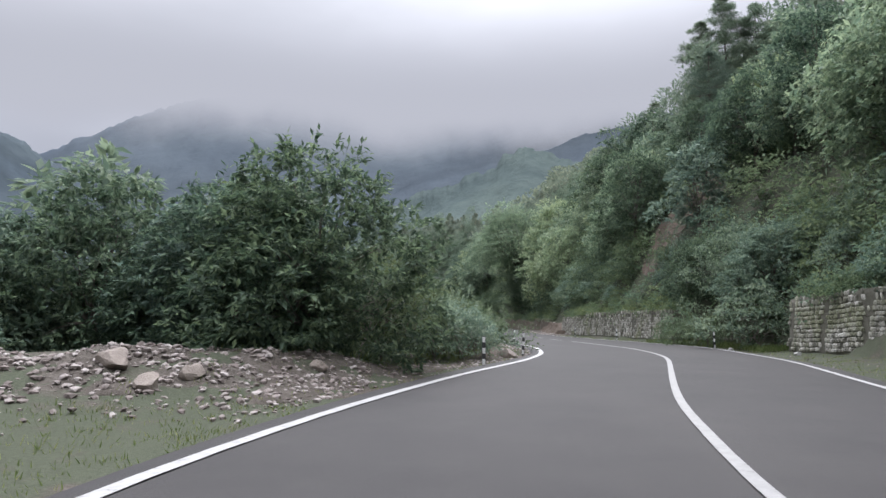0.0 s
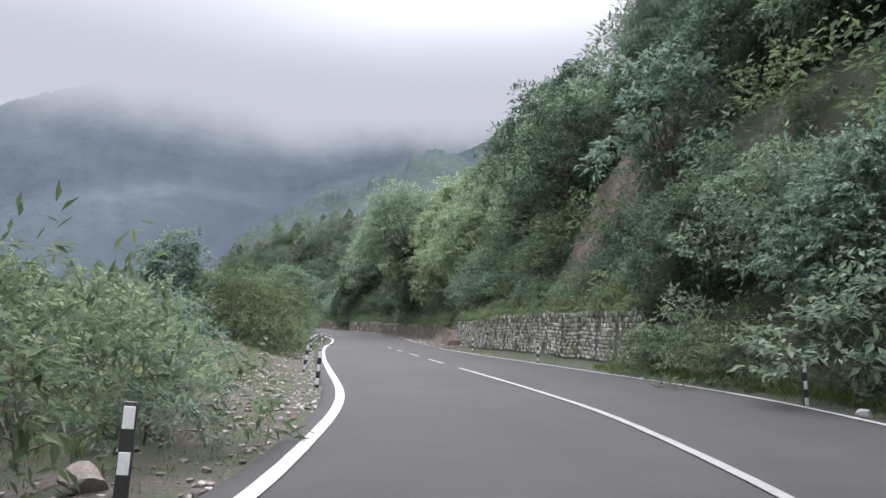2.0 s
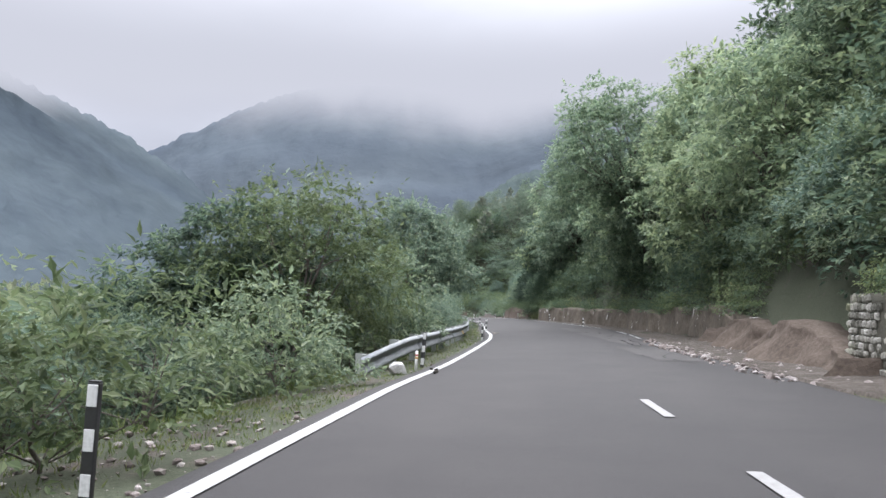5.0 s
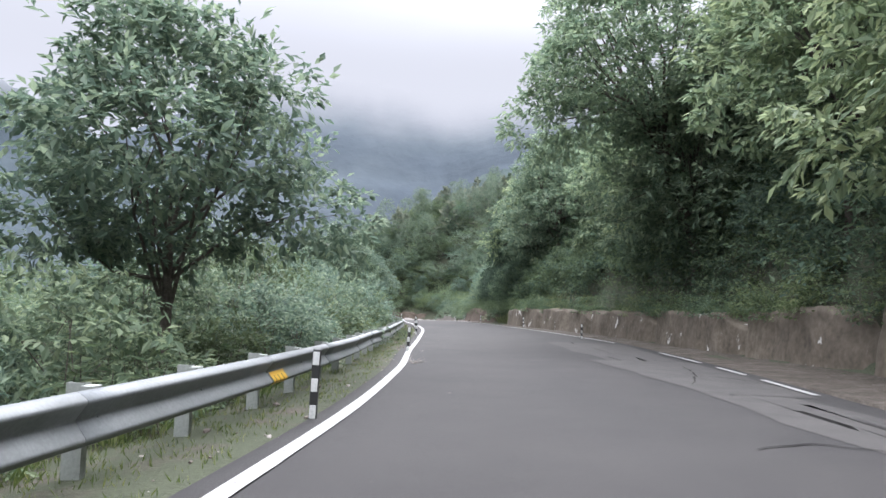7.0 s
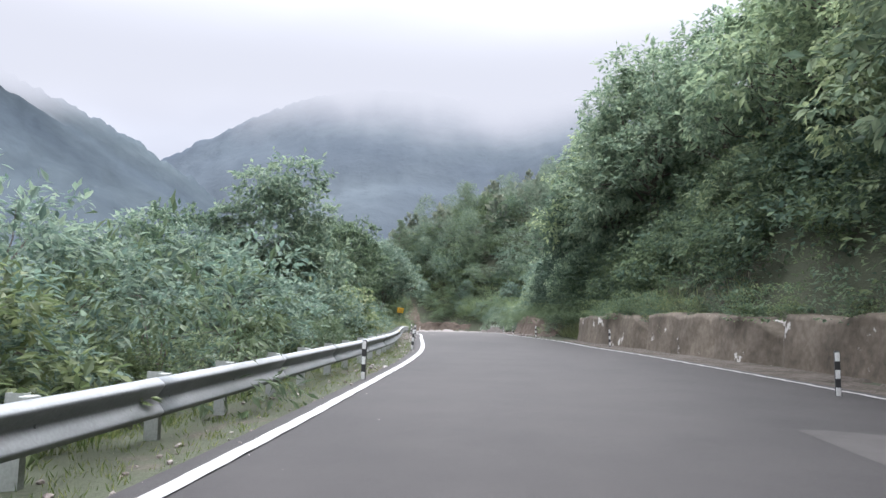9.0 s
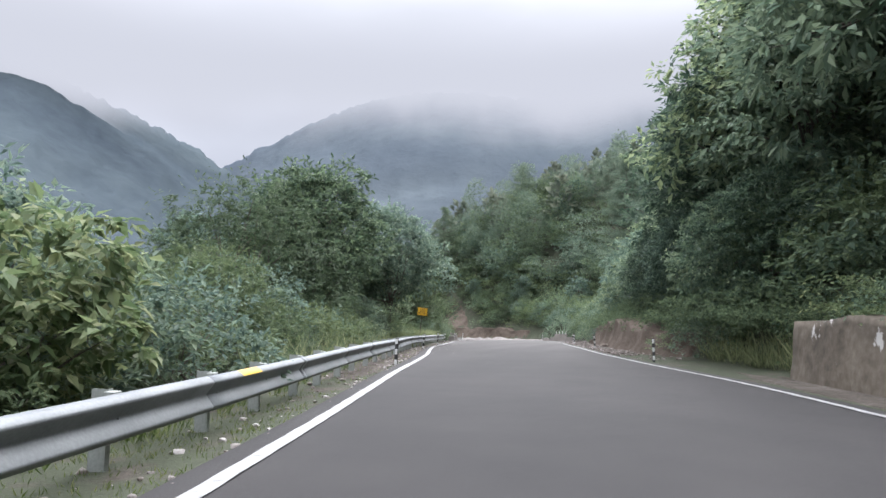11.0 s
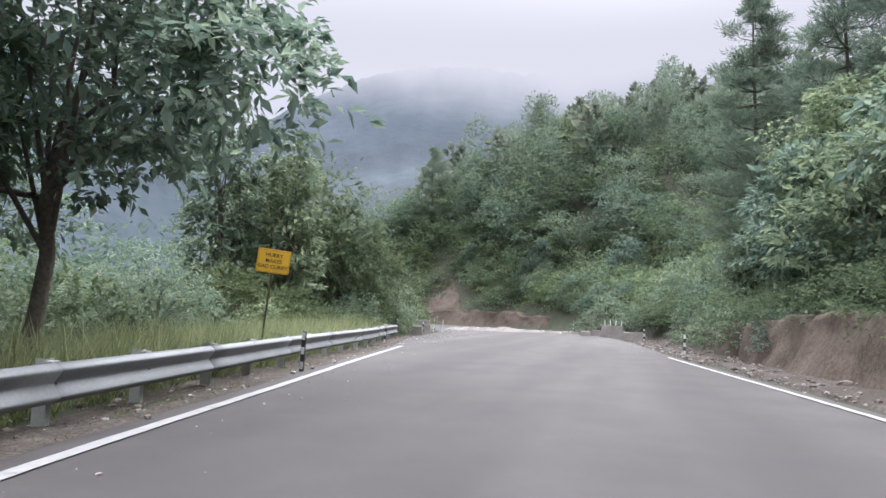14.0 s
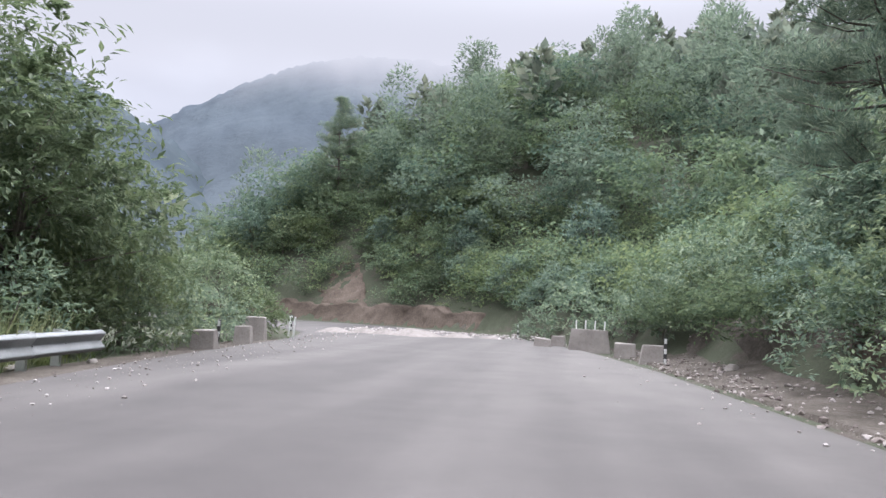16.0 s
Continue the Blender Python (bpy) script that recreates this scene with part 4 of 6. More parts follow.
    heel[..., 2] = v[..., 2]
    v = np.concatenate([heel[:, :1], v, heel[:, -1:]], 1)
    ob = thing(name, label, category, kind=kind, data=mesh_data(name, v.reshape(-1, 3), grid_faces(len(rows), len(t) + 2)[:, ::-1], mat, True))
    return ob


def rubble_wall(name, label, pts, height, seed, panel, near):
    """Dry stone wall in bays: dark packed core, and a face of single stones in courses. near: the stretch of y whose stones are single parts."""
    r = np.random.default_rng(seed)
    ob = bank(name, label, pts, height, JOINT, 0.7, 0.08, 0.01, 0.04, seed)
    t, p, n_ = wall_line(pts, 0.05)
    protos = []
    for k in range(7):
        q = np.random.default_rng(seed * 50 + k)
        v = []
        for ring, (sc, dep) in enumerate(((1.0, 0.0), (0.92, 0.55), (0.55, 1.0))):
            for cx, cz in ((-.5, -.5), (0, -.53), (.5, -.5), (.54, 0), (.5, .5), (0, .53), (-.5, .5), (-.54, 0)):
                v.append((cx * sc * (1 - 0.28 * abs(cz)) + q.normal(0, 0.06), dep + q.normal(0, 0.05) * (ring > 0), cz * sc + q.normal(0, 0.05)))
        f = []
        for a in range(2):
            for b in range(8):
                f.append((a * 8 + b, a * 8 + (b + 1) % 8, a * 8 + 8 + (b + 1) % 8, a * 8 + 8 + b))
        f += [(16, 17, 22, 23), (17, 18, 21, 22), (18, 19, 20, 21)]
        protos.append((np.array(v), np.array(f)[:, ::-1]))
    datas = [mesh_data("stone", v, f, STONE) for v, f in protos]
    V, F, off, count = [], [], 0, 0
    hs = np.interp(np.linspace(0, 1, len(t)), np.linspace(0, 1, len(height)), height)
    z = 0.04
    while z < max(height):
        tall = z > max(height) - 0.52
        ch = r.uniform(0.20, 0.25) if tall else r.uniform(0.13, 0.19)
        u = 0.1
        slant = 0.10 * z + r.normal(0, 0.03)
        while u < t[-1] - 0.2:
            w = r.uniform(0.09, 0.16) if tall else r.uniform(0.085, 0.21)
            bay = ((u + slant + 0.4 * math.sin(u * 0.31)) % panel) / panel
            if bay > r.uniform(0.08, 0.19) and r.random() > (0.40 if tall else 0.06):
                i = min(len(t) - 1, int((u + w / 2) / 0.05))
                if z + ch < hs[i] + 0.14:
                    g = min(ground_at(*p[i]), float(road_z(p[i, 1])) + 0.15)
                    k = r.integers(7)
                    dep = r.uniform(0.03, 0.07)
                    out = 0.08 * hs[i] * (1 - z / hs[i])
                    m = Matrix.Translation((*(p[i] + n_[i] * (out + 0.0)), g + z + ch / 2 - 0.0)) @ Matrix.Rotation(math.atan2(-n_[i][0], n_[i][1]), 4, "Z") @ Matrix.Rotation(r.normal(0.12, 0.30 if tall else 0.13), 4, "Y") @ Matrix.Diagonal((w * 0.97, dep, ch * r.uniform(0.78, 1.0), 1))
                    if near[0] < p[i, 1] < near[1] and count < 300:
                        part("stone", datas[k], ob, m=m)
                        count += 1
                    else:
                        M = np.array(m)
                        V.append(protos[k][0] @ M[:3, :3].T + M[:3, 3]), F.append(protos[k][1] + off)
                        off += len(V[-1])
            u += w
        z += ch
    rest = part("stonework", mesh_data("stonework", np.concatenate(V), np.concatenate(F), STONE), ob, "pale rough stones packed in courses")
    rest["kind"] = "stuff"
    return ob


WALL_1 = [(13.2, 9.0), (13.6, 16), (13.95, 22), (14.1, 27.9)]
WALL_2 = [(14.45, 42.4), (13.8, 50), (13.1, 58), (12.3, 68.0)]
MUD = [(12.9, 76), (13.3, 84), (13.35, 90), (13.1, 97), (12.1, 107), (10.3, 116), (7.9, 126), (5.9, 135), (5.6, 136.6)]
RED = [(4.3, 147), (3.4, 150), (2.6, 154), (1.9, 158), (1.1, 164), (0.3, 171), (-0.5, 178), (-0.9, 184), (-0.4, 190)]
bank("mud_wall", "low brown mud-plastered wall with flaking patches", MUD, [1.0, 1.35, 1.45, 1.4, 1.35, 1.35, 1.4, 1.45, 1.3], PLASTER, 1.5, 0.13, 0.045, 0.16, 5, gaps=(4.5, 13.5, 21.0, 30.5, 40.0, 50.0))
bank("earth_bank", "raw red-brown earth bank cut beside the road", RED, [0.6, 1.2, 1.5, 1.55, 1.5, 1.3, 1.1, 0.9, 0.3], EARTH, 2.2, 0.22, 0.10, 0.34, 15, "bank", 0.16)
bank("earth_bank_north", "raw reddish earth bank beyond the road end", [(-10.0, 219.0), (-13, 221.5), (-18, 226), (-24, 229.5), (-33, 233), (-44, 236)], [0.7, 1.5, 1.3, 1.5, 1.3, 1.0], EARTH, 1.2, 0.3, 0.15, 0.35, 25, "bank", 0.25)
bank("spoil_bank", "crumbling red earth spilled from the slope", [(12.0, 66.5), (11.9, 69), (12.4, 72), (12.8, 76.5), (12.7, 80), (13.0, 83.5)], [0.4, 0.9, 1.0, 0.85, 0.65, 0.35], EARTH, 1.0, 0.6, 0.26, 0.30, 35, "bank", 0.5)


def scar(name, label, corners, seed, nu=26, nv=34, mat=None, lift=0.05, amp=1.0):
    """Bare earth on the slope: a ragged sheet laid over the ground, between two edges given from low to high."""
    (a0, b0), (a1, b1) = corners
    u, v = np.meshgrid(np.linspace(0, 1, nu), np.linspace(0, 1, nv))
    wob = 0.18 * smooth_noise(v * 10, u * 0, 1.6, seed)
    uu = np.clip(u + wob * (u - 0.5) * 2 + wob * 0.6, -0.3, 1.3)
    x = (a0[0] * (1 - uu) + b0[0] * uu) * (1 - v) + (a1[0] * (1 - uu) + b1[0] * uu) * v
    y = (a0[1] * (1 - uu) + b0[1] * uu) * (1 - v) + (a1[1] * (1 - uu) + b1[1] * uu) * v
    edge = np.minimum(np.minimum(u, 1 - u), np.minimum(v, 1 - v))
    z = terrain(x, y) + np.where(edge > 0.03, lift, -0.8 if amp > 0.5 else -0.15) + amp * (0.4 * smooth_noise(x * 2, y * 2, 1.0, seed + 2) + 0.6 * smooth_noise(x, y, 2.6, seed + 4))
    return thing(name, label, "earth scar", kind="structure", data=mesh_data(name, np.stack([x, y, z], -1).reshape(-1, 3), grid_faces(nv, nu), mat or EARTH, True))


scar("slip_scar_1", "bare reddish earth slip on the steep slope", [((15.8, 50.4), (16.2, 56.6)), ((22.2, 52.2), (22.6, 58.4))], 3, 44, 52, lift=0.25, amp=1.5)
scar("slip_scar_2", "bare red earth slip beyond the road end", [((-22.0, 229.5), (-27.5, 231.5)), ((-24.8, 235.8), (-27.0, 236.8))], 7)
for i, (c, lb) in enumerate((
        ([((-13, 5.6), (-0.4, 11.2)), ((-13, 10.5), (.6, 15.6))], "brown gravelly soil of the spoil heap"),
        ([((1.5, 19.6), (3.3, 24.5)), ((.4, 21.0), (2.0, 26.5))], "gravelly soil on the outer verge"),
        ([((3.9, 27.0), (3.7, 36.5)), ((2.4, 27.5), (2.2, 37.0))], "gravelly soil on the outer verge"),
        ([((3.5, 37.0), (3.2, 52.0)), ((1.4, 38.5), (1.8, 50.0))], "gravelly soil of the spoil heap"),
        ([((1.2, 150), (-2.2, 178)), ((4.9, 151), (0.9, 178))], "brown debris soil at the foot of the bank"),
        ([((-2.3, 176), (-4.3, 200)), ((1.2, 176), (-1.2, 200))], "brown debris soil beside the road end"),
        ([((10.6, 63), (10.5, 85)), ((12.6, 63), (13.0, 85))], "brown debris soil spilled from the slope"),
        ([((-12.3, 176), (-15.6, 196)), ((-13.6, 176), (-17.4, 196))], "pale gravelly verge beside the road end"),
        ([((-2.4, 9.5), (1.4, 20.5)), ((-3.6, 11.5), (0.2, 21.2))], "brown gravelly soil below the roadside tree"),
        ([((10.5, 83), (10.95, 98)), ((13.2, 83), (13.1, 98))], "dusty grey soil along the foot of the mud wall"),
        ([((10.9, 97), (9.5, 112)), ((13.1, 97), (11.2, 112))], "dusty grey soil along the foot of the mud wall"),
        ([((9.6, 111), (7.3, 123)), ((11.3, 111), (8.8, 123))], "dusty grey soil along the foot of the mud wall"),
        ([((7.4, 122), (4.6, 137)), ((8.9, 122), (6.0, 137))], "dusty grey soil along the foot of the mud wall"),
        ([((-3.5, 133), (-9.0, 160.5)), ((-4.7, 133), (-10.6, 160.5))], "stony grey-brown soil under the guard rail"),
        ([((-9.1, 159.5), (-12.3, 178)), ((-10.9, 159.5), (-14.0, 178))], "stony grey-brown soil under the guard rail"))):
    scar("gravel_patch_%d" % (i + 1), lb, c, 60 + i, 40, 60, GRAVEL, (0.012, 0.012, 0.012, 0.012, 0.075, 0.075, 0.075, 0.05, 0.02, 0.03, 0.03, 0.03, 0.03, 0.02, 0.02)[i], 0.03)
rubble_wall("rubble_wall_2", "dry stone retaining wall of pale rough stones", WALL_2, [1.85, 1.9, 1.85, 1.75, 1.6], 3, 1.75, (42, 49.5))
rubble_wall("rubble_wall_1", "dry stone retaining wall of pale rough stones", WALL_1, [2.1, 2.15, 2.1, 2.05], 2, 2.6, (19.5, 28))

# broken concrete parapets at the road end
PARAPETS = [(-15.25, 189.4, 0.65, 0.45, 0.55, 8, 0), (-15.6, 192.4, 0.5, 0.45, 0.6, 12, 0), (-16.6, 195.4, 0.75, 0.5, 0.85, 14, 0),
            (-6.9, 201.2, 0.7, 0.45, 0.42, -5, 0), (-6.25, 202.4, 0.6, 0.45, 0.5, -8, 0), (-5.1, 199.8, 1.55, 0.5, 0.88, -4, 4),
            (-4.05, 196.7, 0.75, 0.45, 0.52, -5, 0), (-3.5, 194.0, 0.72, 0.45, 0.56, -4, 0)]
for x, y, w, d, h, yaw, rods in PARAPETS:
    g = ground_at(x, y)
    root = thing("parapet_block", "stained concrete parapet block " + ("with white painted upright rods" if rods else "on the road edge"), "parapet",
                 pose(x, y, g, 2 * math.sin(y), 2 * math.cos(y), yaw), group="parapet blocks at the road end")
    bm = box_bm(w, d, h + 0.2, 0.03, -0.2)
    for v in bm.verts:
        up = max(0.0, v.co.z / h)
        v.co.x *= 1.06 - 0.20 * up
        v.co.y *= 1.20 - 0.55 * up
        v.co += noise.noise_vector(v.co * 2 + Vector((x, y, 0))) * 0.05
    block = part("block", bm_data("block", bm, CONCRETE), root)
    for k in range(rods):
        part("rod", bm_data("rod", box_bm(0.05, 0.05, 0.36, 0.008, h - 0.02), POSTWHITE), block, "white painted rod", m=pose(-w / 2 + 0.3 + k * (w - 0.6) / max(1, rods - 1), 0, 0, 0, 2 * (k - 1)))
r_ = np.random.default_rng(31)
for x, y, w, h in ((-17.3, 206.3, 1.5, .24), (-15.9, 207.0, 1.3, .26), (-14.7, 206.4, 1.2, .25), (-13.1, 205.9, 1.9, .38), (-11.2, 206.6, 1.3, .2), (-9.6, 207.4, 1.0, .16)):
    u, q = np.meshgrid(np.linspace(0, 2 * np.pi, 25), np.linspace(0, 1, 10))
    rad = w * q * (1 + 0.16 * np.sin(3 * u + x) + 0.08 * np.sin(7 * u + y))
    X, Y = rad * np.cos(u), 0.7 * rad * np.sin(u)
    Z = h * np.exp(-(q * 1.7) ** 2) * (1 + 0.25 * smooth_noise(X + 9 * x, Y + 7 * y, 0.35, 3)) - 0.10 * q
    thing("sand_mound", "low mound of pale sand on the road end", "sand mound", pose(x, y, on_road(x, y) - 0.005), group="sand mounds at the road end",
          data=mesh_data("sand_mound", np.stack([X, Y, Z], -1).reshape(-1, 3), grid_faces(10, 25), SAND, True))
for x, y in ((-15.9, 197.2), (-17.0, 196.2), (-17.4, 200.5)):
    root = thing("marker_rod", "thin white painted rod standing in gravel", "road post", pose(x, y, ground_at(x, y), 0, 3, 0), group="white rods at the road end")
    part("rod", bm_data("rod", box_bm(0.055, 0.055, 0.95, 0.008, -0.1), POSTWHITE), root)


# ---------------------------------------------------------------- wear and litter on the road
# near-black that paints the shadow inside the cracks
CRACK_SHADE = simple("crack_shadow", [(0.008, 0.008, 0.008), (0.018, 0.017, 0.016)], 30, 5, 0.95, 0, 0.4, 0.01, spec=0.1)
WORN = simple("worn_asphalt", [(0.030, 0.0285, 0.0275), (0.050, 0.047, 0.045), (0.064, 0.060, 0.057)], 70, 1.5, 0.85, 0, 0.4, 0.006, spec=0.2)


def crack(pts, width, seed, mat=None):
    """A crack in the asphalt: a thin ragged strip laid along a wandering line, its inner shade given by dark colour."""
    pts = np.asarray(pts, float)
    s = np.r_[0, np.cumsum(np.hypot(*np.diff(pts, axis=0).T))]
    u = np.arange(0, s[-1], 0.07)
    p = np.stack([np.interp(u, s, pts[:, 0]), np.interp(u, s, pts[:, 1])], 1)
    p += 0.06 * np.stack([smooth_noise(u, u * 0, 0.35, seed), smooth_noise(u, u * 0 + 9, 0.35, seed)], 1)
    d = np.gradient(p, axis=0)
    d /= np.linalg.norm(d, axis=1, keepdims=True)
    n_ = np.stack([d[:, 1], -d[:, 0]], 1)
    w = width * (0.6 + 0.5 * smooth_noise(u, u * 0 + 3, 0.3, seed + 1)) * np.sin(np.pi * np.clip(u / s[-1], 0.03, 0.97)) ** 0.5
    v = np.stack([p - n_ * w[:, None] / 2, p + n_ * w[:, None] / 2], 1).reshape(-1, 2)
    z = np.array([on_road(*q) + 0.012 for q in v])
    return np.c_[v, z], grid_faces(len(u), 2)


V, F, off = [], [], 0
for pts, w, sd in (([(9.6, 75.8), (8.9, 76.6), (9.3, 77.6), (8.8, 78.8)], 0.06, 1), ([(10.2, 75.2), (9.5, 75.9), (9.0, 75.6), (8.2, 76.2)], 0.09, 2),
                   ([(7.7, 79.9), (8.3, 80.3), (8.9, 80.0)], 0.07, 3), ([(9.9, 78.5), (9.2, 79.6), (9.5, 80.8)], 0.05, 4),
                   ([(7.6, 92.6), (8.9, 92.9), (10.1, 93.0)], 0.05, 5), ([(8.7, 86.0), (9.4, 88.6), (9.7, 91.0)], 0.05, 6),
                   ([(8.9, 88.8), (9.9, 87.6), (10.4, 86.0)], 0.06, 7), ([(9.4, 69.0), (9.0, 71.5), (9.6, 73.4)], 0.05, 8)):
    v, f = crack(pts, w, sd)
    V.append(v), F.append(f + off)
    off += len(v)
thing("road_cracks", "thin dark cracks in the worn asphalt", "road crack", kind="structure", data=mesh_data("road_cracks", np.concatenate(V), np.concatenate(F), CRACK_SHADE))


def road_patch(name, label, corners, mat, seed):
    """A flush area of other asphalt, with a ragged outline."""
    c = np.array(corners, float)
    u, v = np.meshgrid(np.linspace(0, 1, 18), np.linspace(0, 1, 18))
    p = ((c[0] * (1 - u[..., None]) + c[1] * u[..., None]) * (1 - v[..., None]) + (c[3] * (1 - u[..., None]) + c[2] * u[..., None]) * v[..., None])
    p[..., 0] += (0.34 if seed > 6 else 0.10) * smooth_noise(u * 8, v * 8, 1.0, seed)
    p[..., 1] += 0.16 * smooth_noise(u * 8, v * 8, 1.0, seed + 1)
    z = np.array([on_road(*q) + 0.0045 for q in p.reshape(-1, 2)]) + (0.0 if seed > 6 else 0.004)
    return thing(name, label, "road patch", kind="structure", data=mesh_data(name, np.c_[p.reshape(-1, 2), z], grid_faces(18, 18), mat, True))


road_patch("road_patch_1", "paler worn strip of asphalt beside the edge line", [(8.6, 84.6), (10.2, 84.4), (10.25, 92.4), (7.6, 92.5)], WORN, 3)
road_patch("road_patch_2", "paler dusty worn asphalt near the spilled earth", [(8.7, 70.0), (9.9, 70.0), (9.8, 76.5), (8.3, 76.8)], WORN, 5)

road_patch("road_patch_3", "broad paler worn lane of asphalt", [(8.9, 78.5), (9.8, 78.5), (10.1, 103.0), (7.3, 104.0)], WORN, 7)

branch = thing("fallen_branch", "thin pale dead branch lying on the edge line", "branch", pose(3.35, 89.3, on_road(3.35, 89.3) + 0.01, 0, 0, 25) @ Matrix.Scale(0.62, 4))
r_ = np.random.default_rng(8)
bm = bmesh.new()
for k in range(11):
    a, ln = r_.uniform(-0.5, 3.4), r_.uniform(0.35, 0.95)
    e = Vector((math.cos(a) * ln, math.sin(a) * ln, r_.uniform(0.03, 0.28)))
    mid = e * 0.5 + Vector((r_.normal(0, 0.06), r_.normal(0, 0.06), r_.uniform(0, 0.06)))
    for a_, b_, w0, w1 in ((Vector((0, 0, 0.0)), mid, 0.011, 0.008), (mid, e, 0.008, 0.003)):
        dv = b_ - a_
        bmesh.ops.create_cone(bm, cap_ends=True, segments=5, radius1=w0, radius2=w1, depth=dv.length, matrix=Matrix.Translation((a_ + b_) / 2) @ dv.to_track_quat("Z", "Y").to_matrix().to_4x4())
part("twigs", bm_data("twigs", bm, DEADWOOD), branch)


# ---------------------------------------------------------------- plants
def unit(v):
    return v / np.maximum(np.linalg.norm(v, axis=-1, keepdims=True), 1e-6)


def blades(P, A, N, L, W, belly=0.45):
    """One pointed leaf for each place, axis and facing."""
    S = unit(np.cross(A, N))
    U = np.cross(S, A)
    L, W = np.asarray(L)[:, None], np.asarray(W)[:, None]
    mid = P + A * L * belly
    v = np.stack([P, mid + S * W / 2 + U * W * 0.12, P + A * L - U * L * 0.10, mid - S * W / 2 + U * W * 0.12], 1)
    f = np.arange(len(P) * 4).reshape(-1, 4)
    return v.reshape(-1, 3), f


def sprays(r, C, D, per, L, W, spread, droop, twig):
    """Leaves set along short twigs: C the foot of each twig, D its way."""
    m = len(C)
    D = unit(D)
    u = np.tile(np.linspace(0.15, 1, per), m)
    Dr = np.repeat(D, per, 0)
    P = np.repeat(C, per, 0) + Dr * (u * twig)[:, None] + r.normal(0, 0.02 * twig + 0.01, (m * per, 3))
    A = unit(Dr * 0.8 + r.normal(0, spread, (m * per, 3)) + np.array([0, 0, -droop]))
    N = unit(np.array([0, 0, 1.0]) + Dr * 0.5 + r.normal(0, 0.45, (m * per, 3)))
    s = r.uniform(0.65, 1.2, m * per)
    return blades(P, A, N, L * s, W * s)


def shell(r, lobes, n_, inner=0.55, low=-0.75):
    """Points over the outside of a heap of lobes, and the way out at each."""
    lobes = np.asarray(lobes, float)
    c, q = lobes[:, :3], lobes[:, 3:6]
    wgt = (q[:, 0] * q[:, 2]) ** 1.0
    out_p, out_d = [], []
    got = 0
    while got < n_:
        k = r.choice(len(lobes), n_, p=wgt / wgt.sum())
        d = unit(r.normal(size=(n_, 3)))
        rad = inner + (1 - inner) * r.random(n_) ** 0.5
        rad *= 1 + 0.13 * np.sin(d[:, 0] * 7 + k) * np.cos(d[:, 2] * 6 + 2 * k)
        p = c[k] + d * q[k] * rad[:, None]
        ok = d[:, 2] > low
        for j in range(len(lobes)):
            inside = (((p - c[j]) / q[j]) ** 2).sum(1) < 0.42
            ok &= ~(inside & (k != j))
        out_p.append(p[ok]), out_d.append(unit(d[ok] / q[k[ok]]))
        got += ok.sum()
    return np.concatenate(out_p)[:n_], np.concatenate(out_d)[:n_]


def clumps(r, C, D, rc, per, L, W, droop, spread=0.35, flat=0.55):
    """Umbrella-shaped tufts of leaves round the places C: full above and outside, hollow and dark below."""
    m = len(C)
    n_ = m * per
    d = unit(r.normal(size=(n_, 3)))
    d[:, 2] = np.abs(d[:, 2]) - 0.28
    Dr = np.repeat(unit(D), per, 0)
    d = unit(d + 0.45 * Dr)
    rad = np.repeat(rc, per) * (0.35 + 0.75 * r.random(n_) ** 0.6)
    P = np.repeat(C, per, 0) + d * rad[:, None] * np.array([1, 1, flat])
    A = unit(d * (1, 1, 0.4) + r.normal(0, spread, (n_, 3)) + np.array([0, 0, -droop]))
    N = unit(d * 0.6 + np.array([0, 0, 1.0]) + r.normal(0, spread, (n_, 3)))
    s = r.uniform(0.6, 1.2, n_)
    return blades(P, A, N, L * s, W * s, 0.42)


def fronds(r, C, D, rc, k, per, L, W, sag=0.35):
    """Feathered leaves: k arching stalks round each place, with leaflets in pairs."""
    m = len(C) * k
    d = unit(r.normal(size=(m, 3)) * (1, 1, 0.45) + np.repeat(unit(D), k, 0) * 0.7 + (0, 0, 0.15))
    side = unit(np.cross(d, np.array([0.05, 0.03, 1.0])))
    ln = np.repeat(rc, k) * r.uniform(1.1, 1.9, m)
    u = np.tile((np.arange(per) // 2 + 1) / (per / 2), m)
    sg = np.tile(np.where(np.arange(per) % 2, 1.0, -1.0), m)
    dr, sr, lr = np.repeat(d, per, 0), np.repeat(side, per, 0), np.repeat(ln, per)
    P = np.repeat(np.repeat(C, k, 0), per, 0) + dr * (u * lr)[:, None]
    P[:, 2] -= sag * u ** 2 * lr
    A = unit(dr * 0.6 + sr * (sg * 0.8)[:, None] + r.normal(0, 0.14, P.shape) + (0, 0, -0.25))
    N = unit(np.cross(sr, dr) * 1.0 + (0, 0, 0.4) + r.normal(0, 0.2, P.shape))
    s = r.uniform(0.75, 1.15, len(P)) * (1.1 - 0.35 * u)
    stalk = blades(np.repeat(C, k, 0), unit(d - (0, 0, 0.5 * sag)), np.cross(side, d), ln, np.full(m, 0.012), 0.3)
    return joined([blades(P, A, N, L * s, W * s, 0.5), stalk])


def tube(points, radii, sides=6):
    points = np.asarray(points, float)
    t = unit(np.gradient(points, axis=0))
    a = unit(np.cross(t, np.array([0.31, 0.95, 0.05])))
    b = np.cross(t, a)
    w = np.linspace(0, 2 * np.pi, sides, endpoint=False)
    v = points[:, None] + (a[:, None] * np.cos(w)[None, :, None] + b[:, None] * np.sin(w)[None, :, None]) * np.asarray(radii)[:, None, None]
    n_ = len(points)
